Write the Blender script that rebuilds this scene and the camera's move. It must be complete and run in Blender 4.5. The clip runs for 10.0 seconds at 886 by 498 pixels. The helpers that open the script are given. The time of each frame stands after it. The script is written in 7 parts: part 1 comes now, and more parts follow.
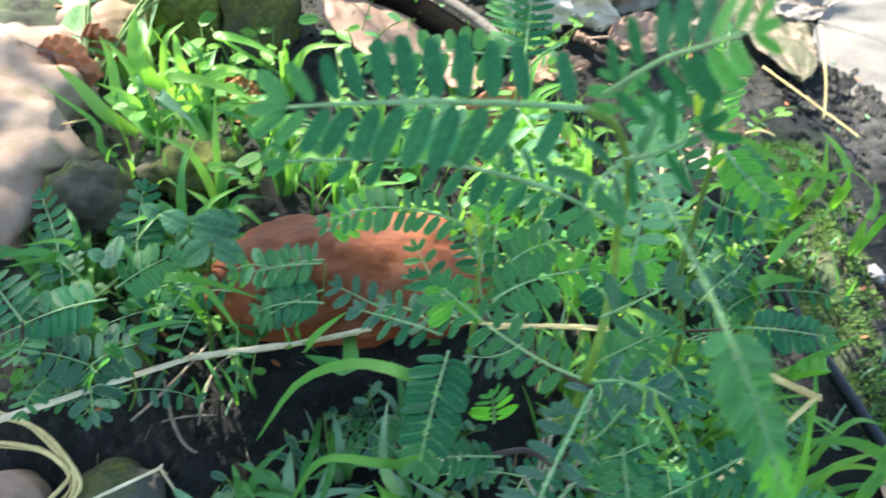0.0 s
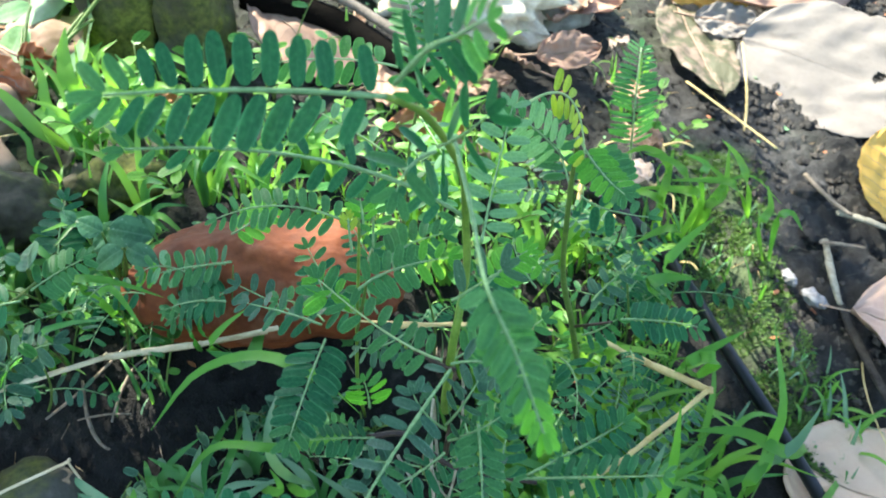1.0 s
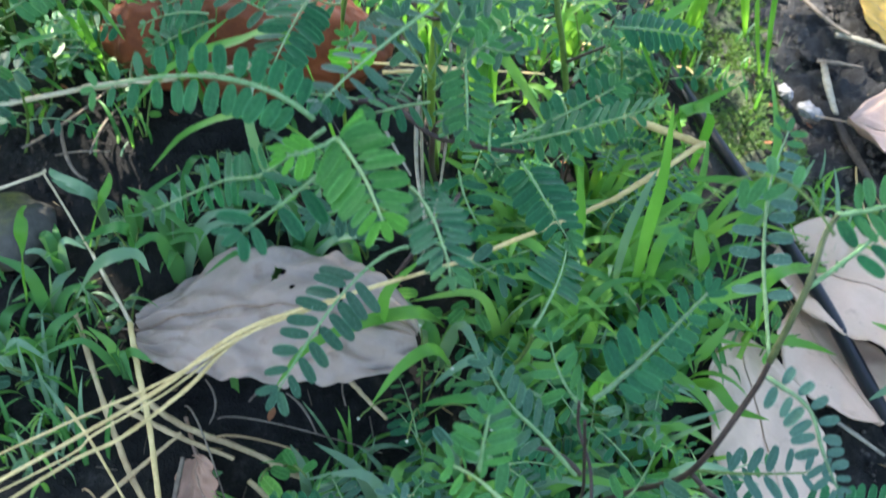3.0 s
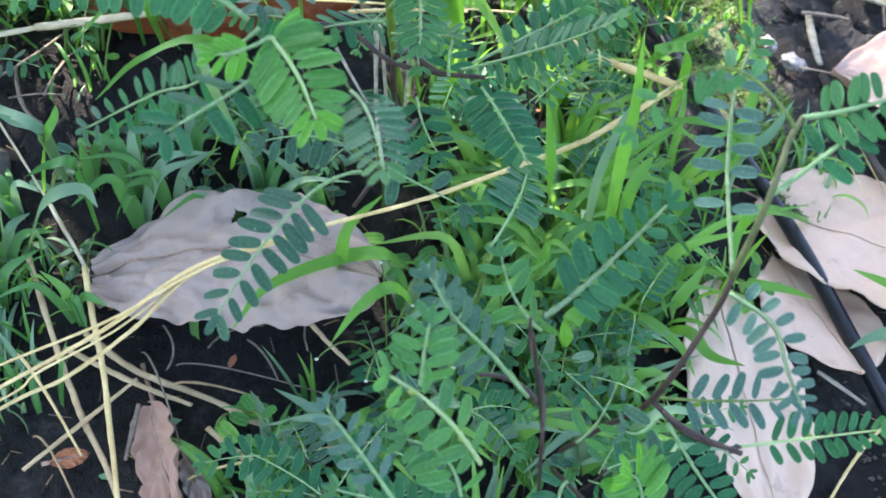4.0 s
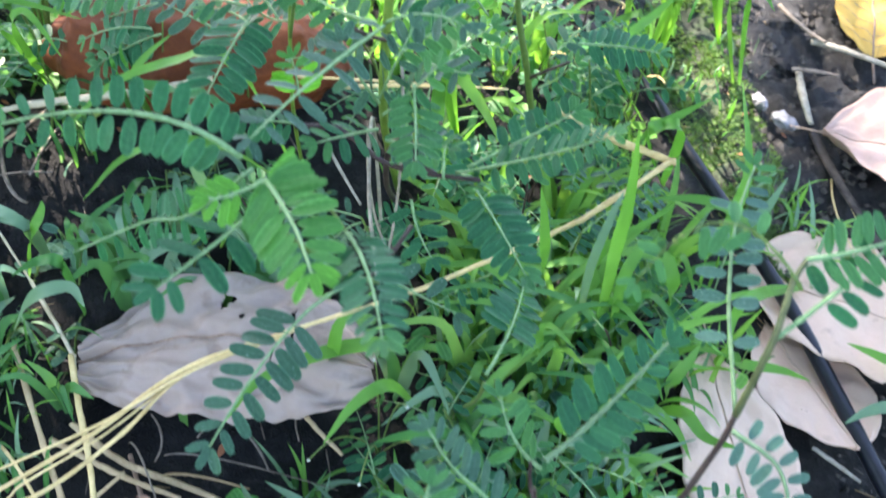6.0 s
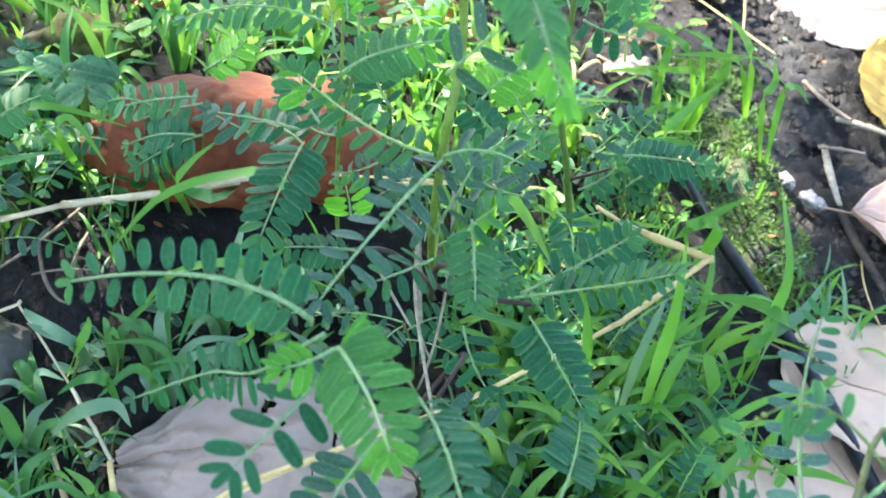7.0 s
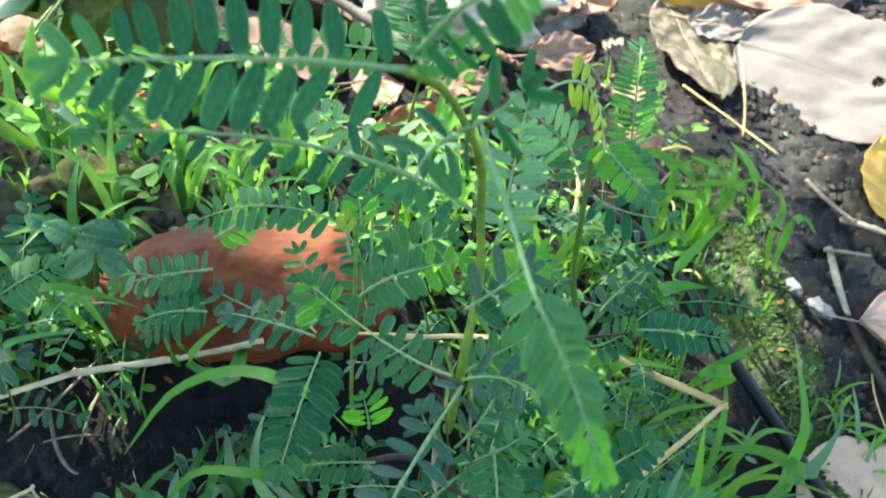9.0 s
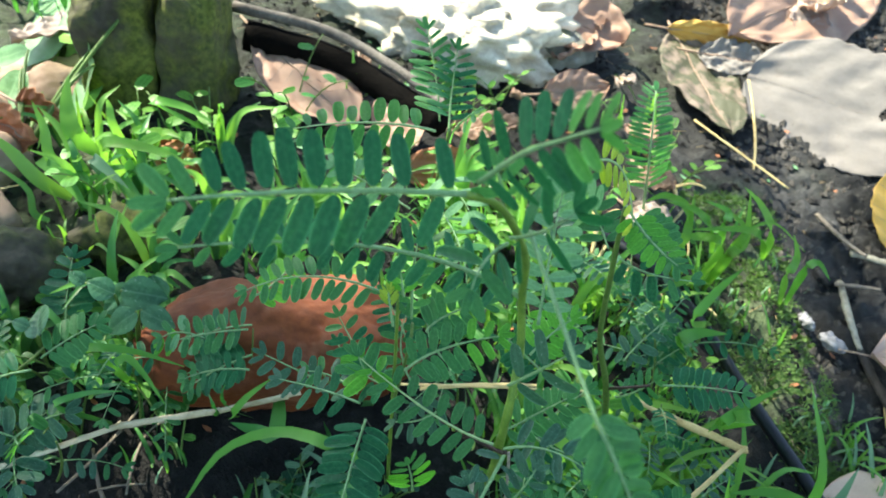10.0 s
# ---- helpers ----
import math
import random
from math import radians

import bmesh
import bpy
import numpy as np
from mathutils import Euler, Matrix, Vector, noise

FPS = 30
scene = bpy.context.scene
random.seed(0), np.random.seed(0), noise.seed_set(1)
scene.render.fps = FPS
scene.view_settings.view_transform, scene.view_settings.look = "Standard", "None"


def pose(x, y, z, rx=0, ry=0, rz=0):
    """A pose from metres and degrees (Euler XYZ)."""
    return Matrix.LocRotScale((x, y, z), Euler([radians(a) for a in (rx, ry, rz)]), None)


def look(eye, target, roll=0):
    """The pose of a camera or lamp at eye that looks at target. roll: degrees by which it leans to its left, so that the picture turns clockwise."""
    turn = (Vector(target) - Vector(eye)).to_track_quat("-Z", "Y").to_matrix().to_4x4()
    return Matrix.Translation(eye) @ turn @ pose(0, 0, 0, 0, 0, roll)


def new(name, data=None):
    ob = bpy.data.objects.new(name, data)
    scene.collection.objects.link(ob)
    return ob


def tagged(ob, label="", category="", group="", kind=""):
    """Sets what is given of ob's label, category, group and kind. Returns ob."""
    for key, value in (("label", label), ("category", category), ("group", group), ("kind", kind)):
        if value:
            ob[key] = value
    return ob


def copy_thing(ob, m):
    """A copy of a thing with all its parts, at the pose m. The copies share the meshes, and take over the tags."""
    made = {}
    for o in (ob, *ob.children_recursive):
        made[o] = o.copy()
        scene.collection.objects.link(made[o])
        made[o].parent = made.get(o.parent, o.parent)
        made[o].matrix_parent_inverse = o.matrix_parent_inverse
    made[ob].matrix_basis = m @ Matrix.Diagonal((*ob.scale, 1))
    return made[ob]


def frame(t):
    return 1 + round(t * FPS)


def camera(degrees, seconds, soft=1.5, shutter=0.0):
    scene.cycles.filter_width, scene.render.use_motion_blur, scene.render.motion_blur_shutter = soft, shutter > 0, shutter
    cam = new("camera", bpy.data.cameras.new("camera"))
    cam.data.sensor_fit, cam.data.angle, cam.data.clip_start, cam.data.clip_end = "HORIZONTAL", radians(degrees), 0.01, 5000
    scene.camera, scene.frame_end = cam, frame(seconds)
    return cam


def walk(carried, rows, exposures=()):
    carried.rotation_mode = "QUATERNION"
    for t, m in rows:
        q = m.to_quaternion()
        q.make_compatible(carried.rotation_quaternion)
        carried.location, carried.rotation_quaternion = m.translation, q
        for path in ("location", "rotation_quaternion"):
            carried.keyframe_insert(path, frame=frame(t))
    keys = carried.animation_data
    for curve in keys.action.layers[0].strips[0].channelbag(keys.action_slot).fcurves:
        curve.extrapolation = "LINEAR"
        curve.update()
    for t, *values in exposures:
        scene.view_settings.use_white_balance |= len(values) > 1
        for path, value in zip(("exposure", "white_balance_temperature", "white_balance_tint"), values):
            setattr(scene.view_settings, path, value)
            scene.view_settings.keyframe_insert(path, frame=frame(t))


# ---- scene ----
cam = camera(52.5, 10.0, soft=1.7, shutter=0.5)
cam.data.dof.use_dof, cam.data.dof.focus_distance, cam.data.dof.aperture_fstop = True, 0.50, 16.0
PATH = [
    (0, (0.0344, 0.0285, 0.5850), (0.1017, 1.5579, -0.7021), 4.52),
    (0.5, (0.0782, 0.0191, 0.5995), (0.1568, 1.5689, -0.6622), 4.31),
    (1, (0.0934, -0.0045, 0.5933), (0.1856, 1.5617, -0.6470), 4.52),
    (1.5, (0.0958, -0.0365, 0.5845), (0.1929, 1.5338, -0.6503), 4.84),
    (2, (0.1099, -0.0590, 0.5361), (0.2087, 1.5041, -0.7077), 5.19),
    (2.5, (0.1035, -0.0845, 0.4998), (0.2107, 1.4515, -0.7765), 5.97),
    (3, (0.1054, -0.0929, 0.4634), (0.2191, 1.4238, -0.8354), 6.39),
    (3.2, (0.1079, -0.0915, 0.4540), (0.2272, 1.4078, -0.8643), 6.53),
    (4.3, (0.1337, -0.0977, 0.4279), (0.2610, 1.3953, -0.8968), 6.45),
    (4.5, (0.1379, -0.0963, 0.4253), (0.2673, 1.3956, -0.9005), 6.40),
    (5, (0.1475, -0.0873, 0.4199), (0.2851, 1.4087, -0.9004), 6.25),
    (5.5, (0.1382, -0.0773, 0.4348), (0.2859, 1.4244, -0.8778), 6.52),
    (6, (0.1206, -0.0611, 0.4619), (0.2739, 1.4483, -0.8413), 7.05),
    (6.2, (0.1182, -0.0520, 0.4706), (0.2574, 1.4721, -0.8170), 7.34),
    (7.3, (0.0887, -0.0203, 0.4980), (0.2369, 1.5359, -0.7496), 6.80),
    (7.5, (0.0884, -0.0118, 0.5012), (0.2338, 1.5477, -0.7425), 6.51),
    (8, (0.0800, 0.0106, 0.5224), (0.2282, 1.5811, -0.7070), 6.42),
    (8.5, (0.0780, 0.0208, 0.5320), (0.2282, 1.6021, -0.6833), 6.11),
    (9, (0.0798, 0.0276, 0.5614), (0.2278, 1.6103, -0.6524), 5.72),
    (9.5, (0.0680, 0.0276, 0.5882), (0.2165, 1.6153, -0.6190), 5.41),
    (10, (0.0589, 0.0301, 0.6010), (0.2004, 1.6192, -0.6050), 5.06),
]

walk(cam, [(t, look(eye, target, roll)) for t, eye, target, roll in PATH], [(0, 2.28, 6850, 7), (1, 2.18, 6850, 5), (2, 2.16, 6850, 5), (2.5, 2.17, 6750, 5), (3, 2.31, 6750, 11), (4.5, 2.73, 6950, 20), (6, 2.72, 6900, 18), (7.5, 2.62, 6800, 12), (8.5, 2.31, 6900, 9), (9, 2.12, 7000, 6), (10, 1.83, 6950, 2)])

# ---- light: open sky, sun from the far left, an added unseen tree shades near ground ----
SUN_TO = Vector((-0.46, 0.55, 0.80)).normalized()
world = bpy.data.worlds.new("sky")
scene.world = world
world.use_nodes = True
wn = world.node_tree.nodes
sky = wn.new("ShaderNodeTexSky")
sky.sky_type = "NISHITA"
sky.sun_disc = False
sky.sun_elevation = math.asin(SUN_TO.z)
sky.sun_rotation = math.atan2(SUN_TO.x, SUN_TO.y)
wn["Background"].inputs[1].default_value = 0.15
world.node_tree.links.new(sky.outputs[0], wn["Background"].inputs[0])
sun = new("sun", bpy.data.lights.new("sun", "SUN"))
sun.data.energy, sun.data.angle, sun.data.color = 4.8, radians(0.6), (1.0, 0.95, 0.86)
sun.matrix_world = look(SUN_TO * 20, (0, 0, 0))


# ---- materials ----
def mat(name, rough=0.6, spec=0.5):
    m = bpy.data.materials.new(name)
    m.use_nodes = True
    b = m.node_tree.nodes["Principled BSDF"]
    b.inputs["Roughness"].default_value = rough
    b.inputs["Specular IOR Level"].default_value = spec
    return m, m.node_tree, b


def node(nt, kind, **vals):
    n = nt.nodes.new(kind)
    for k, v in vals.items():
        n.inputs[k].default_value = v
    return n


def ramp(nt, src, stops):
    r = nt.nodes.new("ShaderNodeValToRGB")
    e = r.color_ramp.elements
    while len(e) < len(stops):
        e.new(0.5)
    for el, (p, c) in zip(e, stops):
        el.position, el.color = p, (*c, 1)
    nt.links.new(src, r.inputs[0])
    return r.outputs[0]


def mix(nt, fac, a, b, kind="MIX"):
    m = nt.nodes.new("ShaderNodeMix")
    m.data_type, m.blend_type = "RGBA", kind
    for sock, v in ((m.inputs[0], fac), (m.inputs[6], a), (m.inputs[7], b)):
        if isinstance(v, (int, float)):
            sock.default_value = v
        elif isinstance(v, tuple):
            sock.default_value = (*v, 1)
        else:
            nt.links.new(v, sock)
    return m.outputs[2]


def noise_tex(nt, scale, detail=4.0, coord="Object", rough=0.6, shift=True):
    tc = nt.nodes.new("ShaderNodeTexCoord")
    n = node(nt, "ShaderNodeTexNoise", Scale=scale, Detail=detail, Roughness=rough)
    n.noise_dimensions = "4D"
    if shift:
        oi = nt.nodes.new("ShaderNodeObjectInfo")
        mu = nt.nodes.new("ShaderNodeMath")
        mu.operation = "MULTIPLY"
        mu.inputs[1].default_value = 37.0
        nt.links.new(oi.outputs["Random"], mu.inputs[0])
        nt.links.new(mu.outputs[0], n.inputs["W"])
    nt.links.new(tc.outputs[coord], n.inputs["Vector"])
    return n.outputs["Fac"]


def bump(nt, b, src, strength, dist):
    bp = node(nt, "ShaderNodeBump", Strength=strength, Distance=dist)
    nt.links.new(src, bp.inputs["Height"])
    nt.links.new(bp.outputs[0], b.inputs["Normal"])


def leaf_mat(name, dark, light, rough=0.45, through_light=0.3, vein=0.25, spots=0.0, glow=(1.25, 1.35, 0.6), margin=0.0):
    """A living leaf: mottled green, paler midrib along local x, thin enough to let light through."""
    m, nt, b = mat(name, rough, 0.24)
    big = noise_tex(nt, 2.2, 3)
    oi = nt.nodes.new("ShaderNodeObjectInfo")
    tone = mix(nt, 0.5, big, oi.outputs["Random"])
    col = mix(nt, tone, dark, light)
    tc = nt.nodes.new("ShaderNodeTexCoord")
    sp = nt.nodes.new("ShaderNodeSeparateXYZ")
    nt.links.new(tc.outputs["Object"], sp.inputs[0])
    ab = nt.nodes.new("ShaderNodeMath")
    ab.operation = "ABSOLUTE"
    nt.links.new(sp.outputs["Y"], ab.inputs[0])
    rib = ramp(nt, ab.outputs[0], [(0.0, (vein, vein, vein)), (0.035, (0, 0, 0))])
    col = mix(nt, rib, col, tuple(min(1, 1.3 * c + 0.10) for c in light))
    grain = ramp(nt, noise_tex(nt, 11.0, 4), [(0.46, (0, 0, 0)), (0.66, (0.42, 0.42, 0.42))])
    col = mix(nt, grain, col, tuple(1.35 * c + 0.012 for c in light))
    rim = ramp(nt, ab.outputs[0], [(0.13, (0, 0, 0)), (0.21, (0.40, 0.40, 0.40))])
    col = mix(nt, rim, col, tuple(1.5 * c + 0.02 for c in light))
    if margin:
        # a paler edge that follows the leaflet's oval outline
        def calc(op, p, q):
            m0 = nt.nodes.new("ShaderNodeMath")
            m0.operation = op
            for k, v in enumerate((p, q)):
                if isinstance(v, (int, float)):
                    m0.inputs[k].default_value = v
                else:
                    nt.links.new(v, m0.inputs[k])
            return m0.outputs[0]
        wide = calc("POWER", calc("MULTIPLY", ab.outputs[0], 5.0), 2.7)
        long = calc("MULTIPLY", calc("MULTIPLY", sp.outputs["X"], 4.0), calc("SUBTRACT", 1.0, sp.outputs["X"]))
        edge = ramp(nt, calc("DIVIDE", wide, calc("MAXIMUM", long, 0.02)), [(0.62, (0, 0, 0)), (0.92, (margin, margin, margin))])
        col = mix(nt, edge, col, tuple(1.7 * c + 0.035 for c in light))
    if spots:
        fine = noise_tex(nt, 14.0, 2)
        dots = ramp(nt, fine, [(0.66, (0, 0, 0)), (0.74, (spots, spots, spots))])
        col = mix(nt, dots, col, (0.42, 0.52, 0.48))
    nt.links.new(col, b.inputs["Base Color"])
    bump(nt, b, noise_tex(nt, 9.0, 3), 0.35, 0.0006)
    tr = nt.nodes.new("ShaderNodeBsdfTranslucent")
    nt.links.new(mix(nt, 1.0, col, glow, "MULTIPLY"), tr.inputs[0])
    ms = nt.nodes.new("ShaderNodeMixShader")
    ms.inputs[0].default_value = through_light
    out = nt.nodes["Material Output"]
    nt.links.new(b.outputs[0], ms.inputs[1])
    nt.links.new(tr.outputs[0], ms.inputs[2])
    nt.links.new(ms.outputs[0], out.inputs[0])
    return m


def plain(name, dark, light, scale, rough=0.7, spec=0.3, relief=0.4, depth=0.001, fine=None, stops=(0.35, 0.65), coord="Object"):
    """An opaque surface, mottled at two scales, with relief."""
    m, nt, b = mat(name, rough, spec)
    n1 = noise_tex(nt, scale, 5, coord)
    n2 = noise_tex(nt, fine or scale * 7, 4, coord)
    tone = mix(nt, 0.35, n1, n2)
    col = ramp(nt, tone, [(stops[0], dark), (stops[1], light)])
    nt.links.new(col, b.inputs["Base Color"])
    bump(nt, b, mix(nt, 0.5, n1, n2), relief, depth)
    return m, nt, b, col


LEAF = leaf_mat("leaflet_green", (0.008, 0.074, 0.031), (0.021, 0.140, 0.054), 0.45, 0.32, 0.08, margin=0.6)
LEAF_WET = leaf_mat("leaflet_blue_green", (0.016, 0.068, 0.040), (0.045, 0.125, 0.073), 0.45, 0.25, 0.12, 0.75, margin=0.6)
LEAF_BLUE = leaf_mat("leaflet_grey_blue", (0.022, 0.078, 0.055), (0.066, 0.148, 0.112), 0.42, 0.22, 0.12, 0.6, margin=0.6)
LEAF_YOUNG = leaf_mat("leaflet_young", (0.060, 0.25, 0.030), (0.12, 0.38, 0.050), 0.5, 0.45, 0.12, margin=0.6)
LEAF_MID = leaf_mat("leaflet_mid_green", (0.028, 0.130, 0.044), (0.058, 0.205, 0.068), 0.45, 0.4, 0.10, margin=0.6)
LEAF_FRESH = leaf_mat("leaflet_fresh_green", (0.040, 0.175, 0.040), (0.078, 0.265, 0.060), 0.45, 0.42, 0.10, margin=0.6)
# pale leaflet green; on some fronds its paleness stands in for sunlight
LEAF_BACK_LIT = leaf_mat("leaflet_pale_back_lit", (0.10, 0.26, 0.12), (0.18, 0.37, 0.19), 0.6, 0.4)
LEAF_YELLOW = leaf_mat("leaflet_yellowing", (0.20, 0.32, 0.03), (0.34, 0.44, 0.06), 0.5, 0.45)
BROAD = leaf_mat("broad_leaf", (0.022, 0.088, 0.042), (0.062, 0.165, 0.085), 0.32, 0.3, 0.3, 0.6)
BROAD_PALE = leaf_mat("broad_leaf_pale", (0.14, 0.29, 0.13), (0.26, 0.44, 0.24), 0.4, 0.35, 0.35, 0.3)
GRASS = leaf_mat("grass_green", (0.055, 0.195, 0.030), (0.135, 0.345, 0.062), 0.4, 0.42, 0.35)
GRASS_DEEP = leaf_mat("grass_deep_green", (0.020, 0.115, 0.024), (0.056, 0.215, 0.046), 0.4, 0.35, 0.3)
# lighter grass green; on sunlit plants it also paints in the sun
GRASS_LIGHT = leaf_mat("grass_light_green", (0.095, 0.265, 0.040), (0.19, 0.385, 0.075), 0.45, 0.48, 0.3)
GRASS_PALE = leaf_mat("grass_grey_green", (0.07, 0.17, 0.09), (0.16, 0.29, 0.17), 0.45, 0.3, 0.3, 0.4)
MOSS = leaf_mat("moss_yellow_green", (0.034, 0.085, 0.022), (0.105, 0.185, 0.050), 0.7, 0.3, 0.0)
SOIL_CLOD = plain("soil_clod", (0.007, 0.007, 0.008), (0.052, 0.051, 0.050), 70, 0.9, 0.15, relief=1.0, depth=0.004, fine=380)[0]
SOIL_GREY = plain("soil_grey", (0.022, 0.020, 0.018), (0.15, 0.138, 0.122), 240, 0.9, 0.15, relief=0.8, depth=0.002)[0]
RACHIS = plain("rachis_pale_green", (0.10, 0.225, 0.080), (0.23, 0.385, 0.180), 400, 0.6, relief=0.6, depth=0.0004)[0]
RACHIS_DULL = plain("rachis_grey_green", (0.075, 0.150, 0.065), (0.175, 0.285, 0.145), 400, 0.6, relief=0.6, depth=0.0004)[0]
RACHIS_LIGHT = plain("rachis_yellow_green", (0.20, 0.35, 0.11), (0.36, 0.49, 0.24), 400, 0.6, relief=0.6, depth=0.0004)[0]
STEM_GREEN = plain("stem_olive_green", (0.05, 0.11, 0.022), (0.14, 0.22, 0.05), 180, 0.5, relief=0.4, depth=0.0005)[0]
# lime stem green; on the tall weed its brightness stands in for sunlight
STEM_LIME_LIT = plain("stem_lime_lit", (0.075, 0.155, 0.022), (0.20, 0.315, 0.050), 120, 0.45, relief=0.5, depth=0.0006)[0]
STEM_OLIVE = plain("stem_brown_olive", (0.05, 0.065, 0.024), (0.13, 0.15, 0.06), 150, 0.5, relief=0.4, depth=0.0005)[0]
STEM_RED = plain("stem_purple_brown", (0.024, 0.016, 0.016), (0.075, 0.050, 0.038), 150, 0.5, relief=0.4, depth=0.0005)[0]
STEM_DRY = plain("stem_dry_grey", (0.16, 0.14, 0.10), (0.42, 0.39, 0.30), 200, 0.8, relief=0.5, depth=0.0005)[0]
BUD = plain("bud_white", (0.30, 0.36, 0.26), (0.52, 0.56, 0.46), 300, 0.6)[0]
FRUIT = plain("fruit_green", (0.14, 0.26, 0.04), (0.30, 0.38, 0.08), 300, 0.45)[0]
STRAW = plain("straw_pale", (0.42, 0.30, 0.115), (0.72, 0.585, 0.285), 60, 0.6, relief=0.5, depth=0.0006, fine=700)[0]
STRAW_OLD = plain("straw_brown", (0.20, 0.13, 0.065), (0.46, 0.33, 0.17), 60, 0.7, relief=0.5, depth=0.0006, fine=700)[0]
STRAW_TAN = plain("straw_tan", (0.30, 0.21, 0.105), (0.58, 0.45, 0.26), 60, 0.65, relief=0.5, depth=0.0006, fine=700)[0]
STRAW_GREY = plain("straw_bleached", (0.38, 0.31, 0.185), (0.69, 0.61, 0.43), 60, 0.65, relief=0.5, depth=0.0006, fine=700)[0]
ROOT = plain("root_grey_brown", (0.10, 0.08, 0.06), (0.26, 0.22, 0.17), 120, 0.8)[0]
HOSE = plain("hose_black", (0.004, 0.005, 0.008), (0.010, 0.013, 0.020), 90, 0.34, 0.4, relief=0.15, depth=0.0006)[0]


def dead_mat(name, dark, light, stain, stainy=0.35, rare=0.60):
    m, nt, b = mat(name, 0.62, 0.3)
    n1 = noise_tex(nt, 22, 5)
    n2 = noise_tex(nt, 190, 4)
    n3 = noise_tex(nt, 55, 3)
    col = mix(nt, mix(nt, 0.4, n1, n2), dark, light)
    spot = ramp(nt, n3, [(rare, (0, 0, 0)), (rare + 0.12, (stainy, stainy, stainy))])
    col = mix(nt, spot, col, stain)
    speck = ramp(nt, n2, [(0.70, (0, 0, 0)), (0.76, (0.6, 0.6, 0.6))])
    col = mix(nt, speck, col, stain)
    nt.links.new(col, b.inputs["Base Color"])
    bump(nt, b, mix(nt, 0.5, n1, n2), 0.6, 0.0024)
    tr = nt.nodes.new("ShaderNodeBsdfTranslucent")
    nt.links.new(mix(nt, 1.0, col, (0.9, 0.6, 0.35), "MULTIPLY"), tr.inputs[0])
    ms = nt.nodes.new("ShaderNodeMixShader")
    ms.inputs[0].default_value = 0.12
    nt.links.new(b.outputs[0], ms.inputs[1])
    nt.links.new(tr.outputs[0], ms.inputs[2])
    nt.links.new(ms.outputs[0], nt.nodes["Material Output"].inputs[0])
    return m


DEAD_GREY = dead_mat("dead_leaf_grey", (0.26, 0.195, 0.162), (0.46, 0.375, 0.325), (0.19, 0.125, 0.09), 0.5, 0.56)
DEAD_TAN = dead_mat("dead_leaf_tan", (0.52, 0.355, 0.25), (0.76, 0.575, 0.435), (0.20, 0.12, 0.08))
DEAD_PINK = dead_mat("dead_leaf_pinkish", (0.28, 0.16, 0.11), (0.46, 0.30, 0.22), (0.15, 0.08, 0.055))
DEAD_ROSE = dead_mat("dead_leaf_rose", (0.44, 0.285, 0.21), (0.68, 0.48, 0.38), (0.22, 0.13, 0.09), 0.25)
DEAD_WHITE = dead_mat("dead_leaf_bleached", (0.165, 0.147, 0.132), (0.285, 0.258, 0.235), (0.17, 0.13, 0.10), 0.35)
DEAD_BROWN = dead_mat("dead_leaf_brown", (0.13, 0.075, 0.05), (0.30, 0.19, 0.13), (0.07, 0.04, 0.03))
DEAD_YELLOW = dead_mat("dead_leaf_yellow", (0.58, 0.33, 0.055), (0.72, 0.46, 0.13), (0.40, 0.22, 0.05), 0.2)
DEAD_MOSSY = dead_mat("dead_leaf_mossy", (0.13, 0.095, 0.07), (0.34, 0.265, 0.205), (0.060, 0.072, 0.036), 0.85, 0.41)
DEAD_RUST = dead_mat("dead_leaf_rust", (0.30, 0.10, 0.04), (0.50, 0.22, 0.11), (0.12, 0.05, 0.03))
VEIN_PALE = plain("dead_leaf_vein_pale", (0.20, 0.165, 0.14), (0.36, 0.31, 0.27), 200, 0.7)[0]
VEIN_TAN = plain("dead_leaf_vein_tan", (0.36, 0.24, 0.165), (0.58, 0.43, 0.32), 200, 0.7)[0]
VEIN = plain("dead_leaf_vein", (0.18, 0.11, 0.08), (0.40, 0.29, 0.21), 200, 0.7)[0]

# soil: black, crumbly, moist; moss on the bank beside the hose and among the stones
SOIL, nt, b = mat("soil", 0.72, 0.16)
s1 = noise_tex(nt, 9, 6, shift=False)
s2 = noise_tex(nt, 95, 6, shift=False, rough=0.7)
s3 = noise_tex(nt, 420, 4, shift=False)
scol = ramp(nt, mix(nt, 0.5, s1, s2), [(0.34, (0.004, 0.004, 0.004)), (0.54, (0.018, 0.0180, 0.017)), (0.72, (0.078, 0.075, 0.069))])
grit = ramp(nt, s3, [(0.68, (0, 0, 0)), (0.75, (0.5, 0.5, 0.5))])
scol = mix(nt, grit, scol, (0.05, 0.048, 0.042))
# a lighter, greyer soil colour mixed in by the ground's second attribute
greyness = nt.nodes.new("ShaderNodeAttribute")
greyness.attribute_name = "dry"
scol = mix(nt, greyness.outputs["Fac"], scol, ramp(nt, mix(nt, 0.5, s1, s2), [(0.34, (0.008, 0.008, 0.009)), (0.54, (0.050, 0.050, 0.050)), (0.72, (0.15, 0.148, 0.145))]))
at = nt.nodes.new("ShaderNodeAttribute")
at.attribute_name = "moss"
mossy = nt.nodes.new("ShaderNodeMath")
mossy.operation = "MULTIPLY"
nt.links.new(at.outputs["Fac"], mossy.inputs[0])
nt.links.new(ramp(nt, noise_tex(nt, 34, 5, shift=False), [(0.36, (0, 0, 0)), (0.58, (1, 1, 1))]), mossy.inputs[1])
mcol = ramp(nt, s2, [(0.3, (0.040, 0.062, 0.030)), (0.7, (0.125, 0.165, 0.080))])
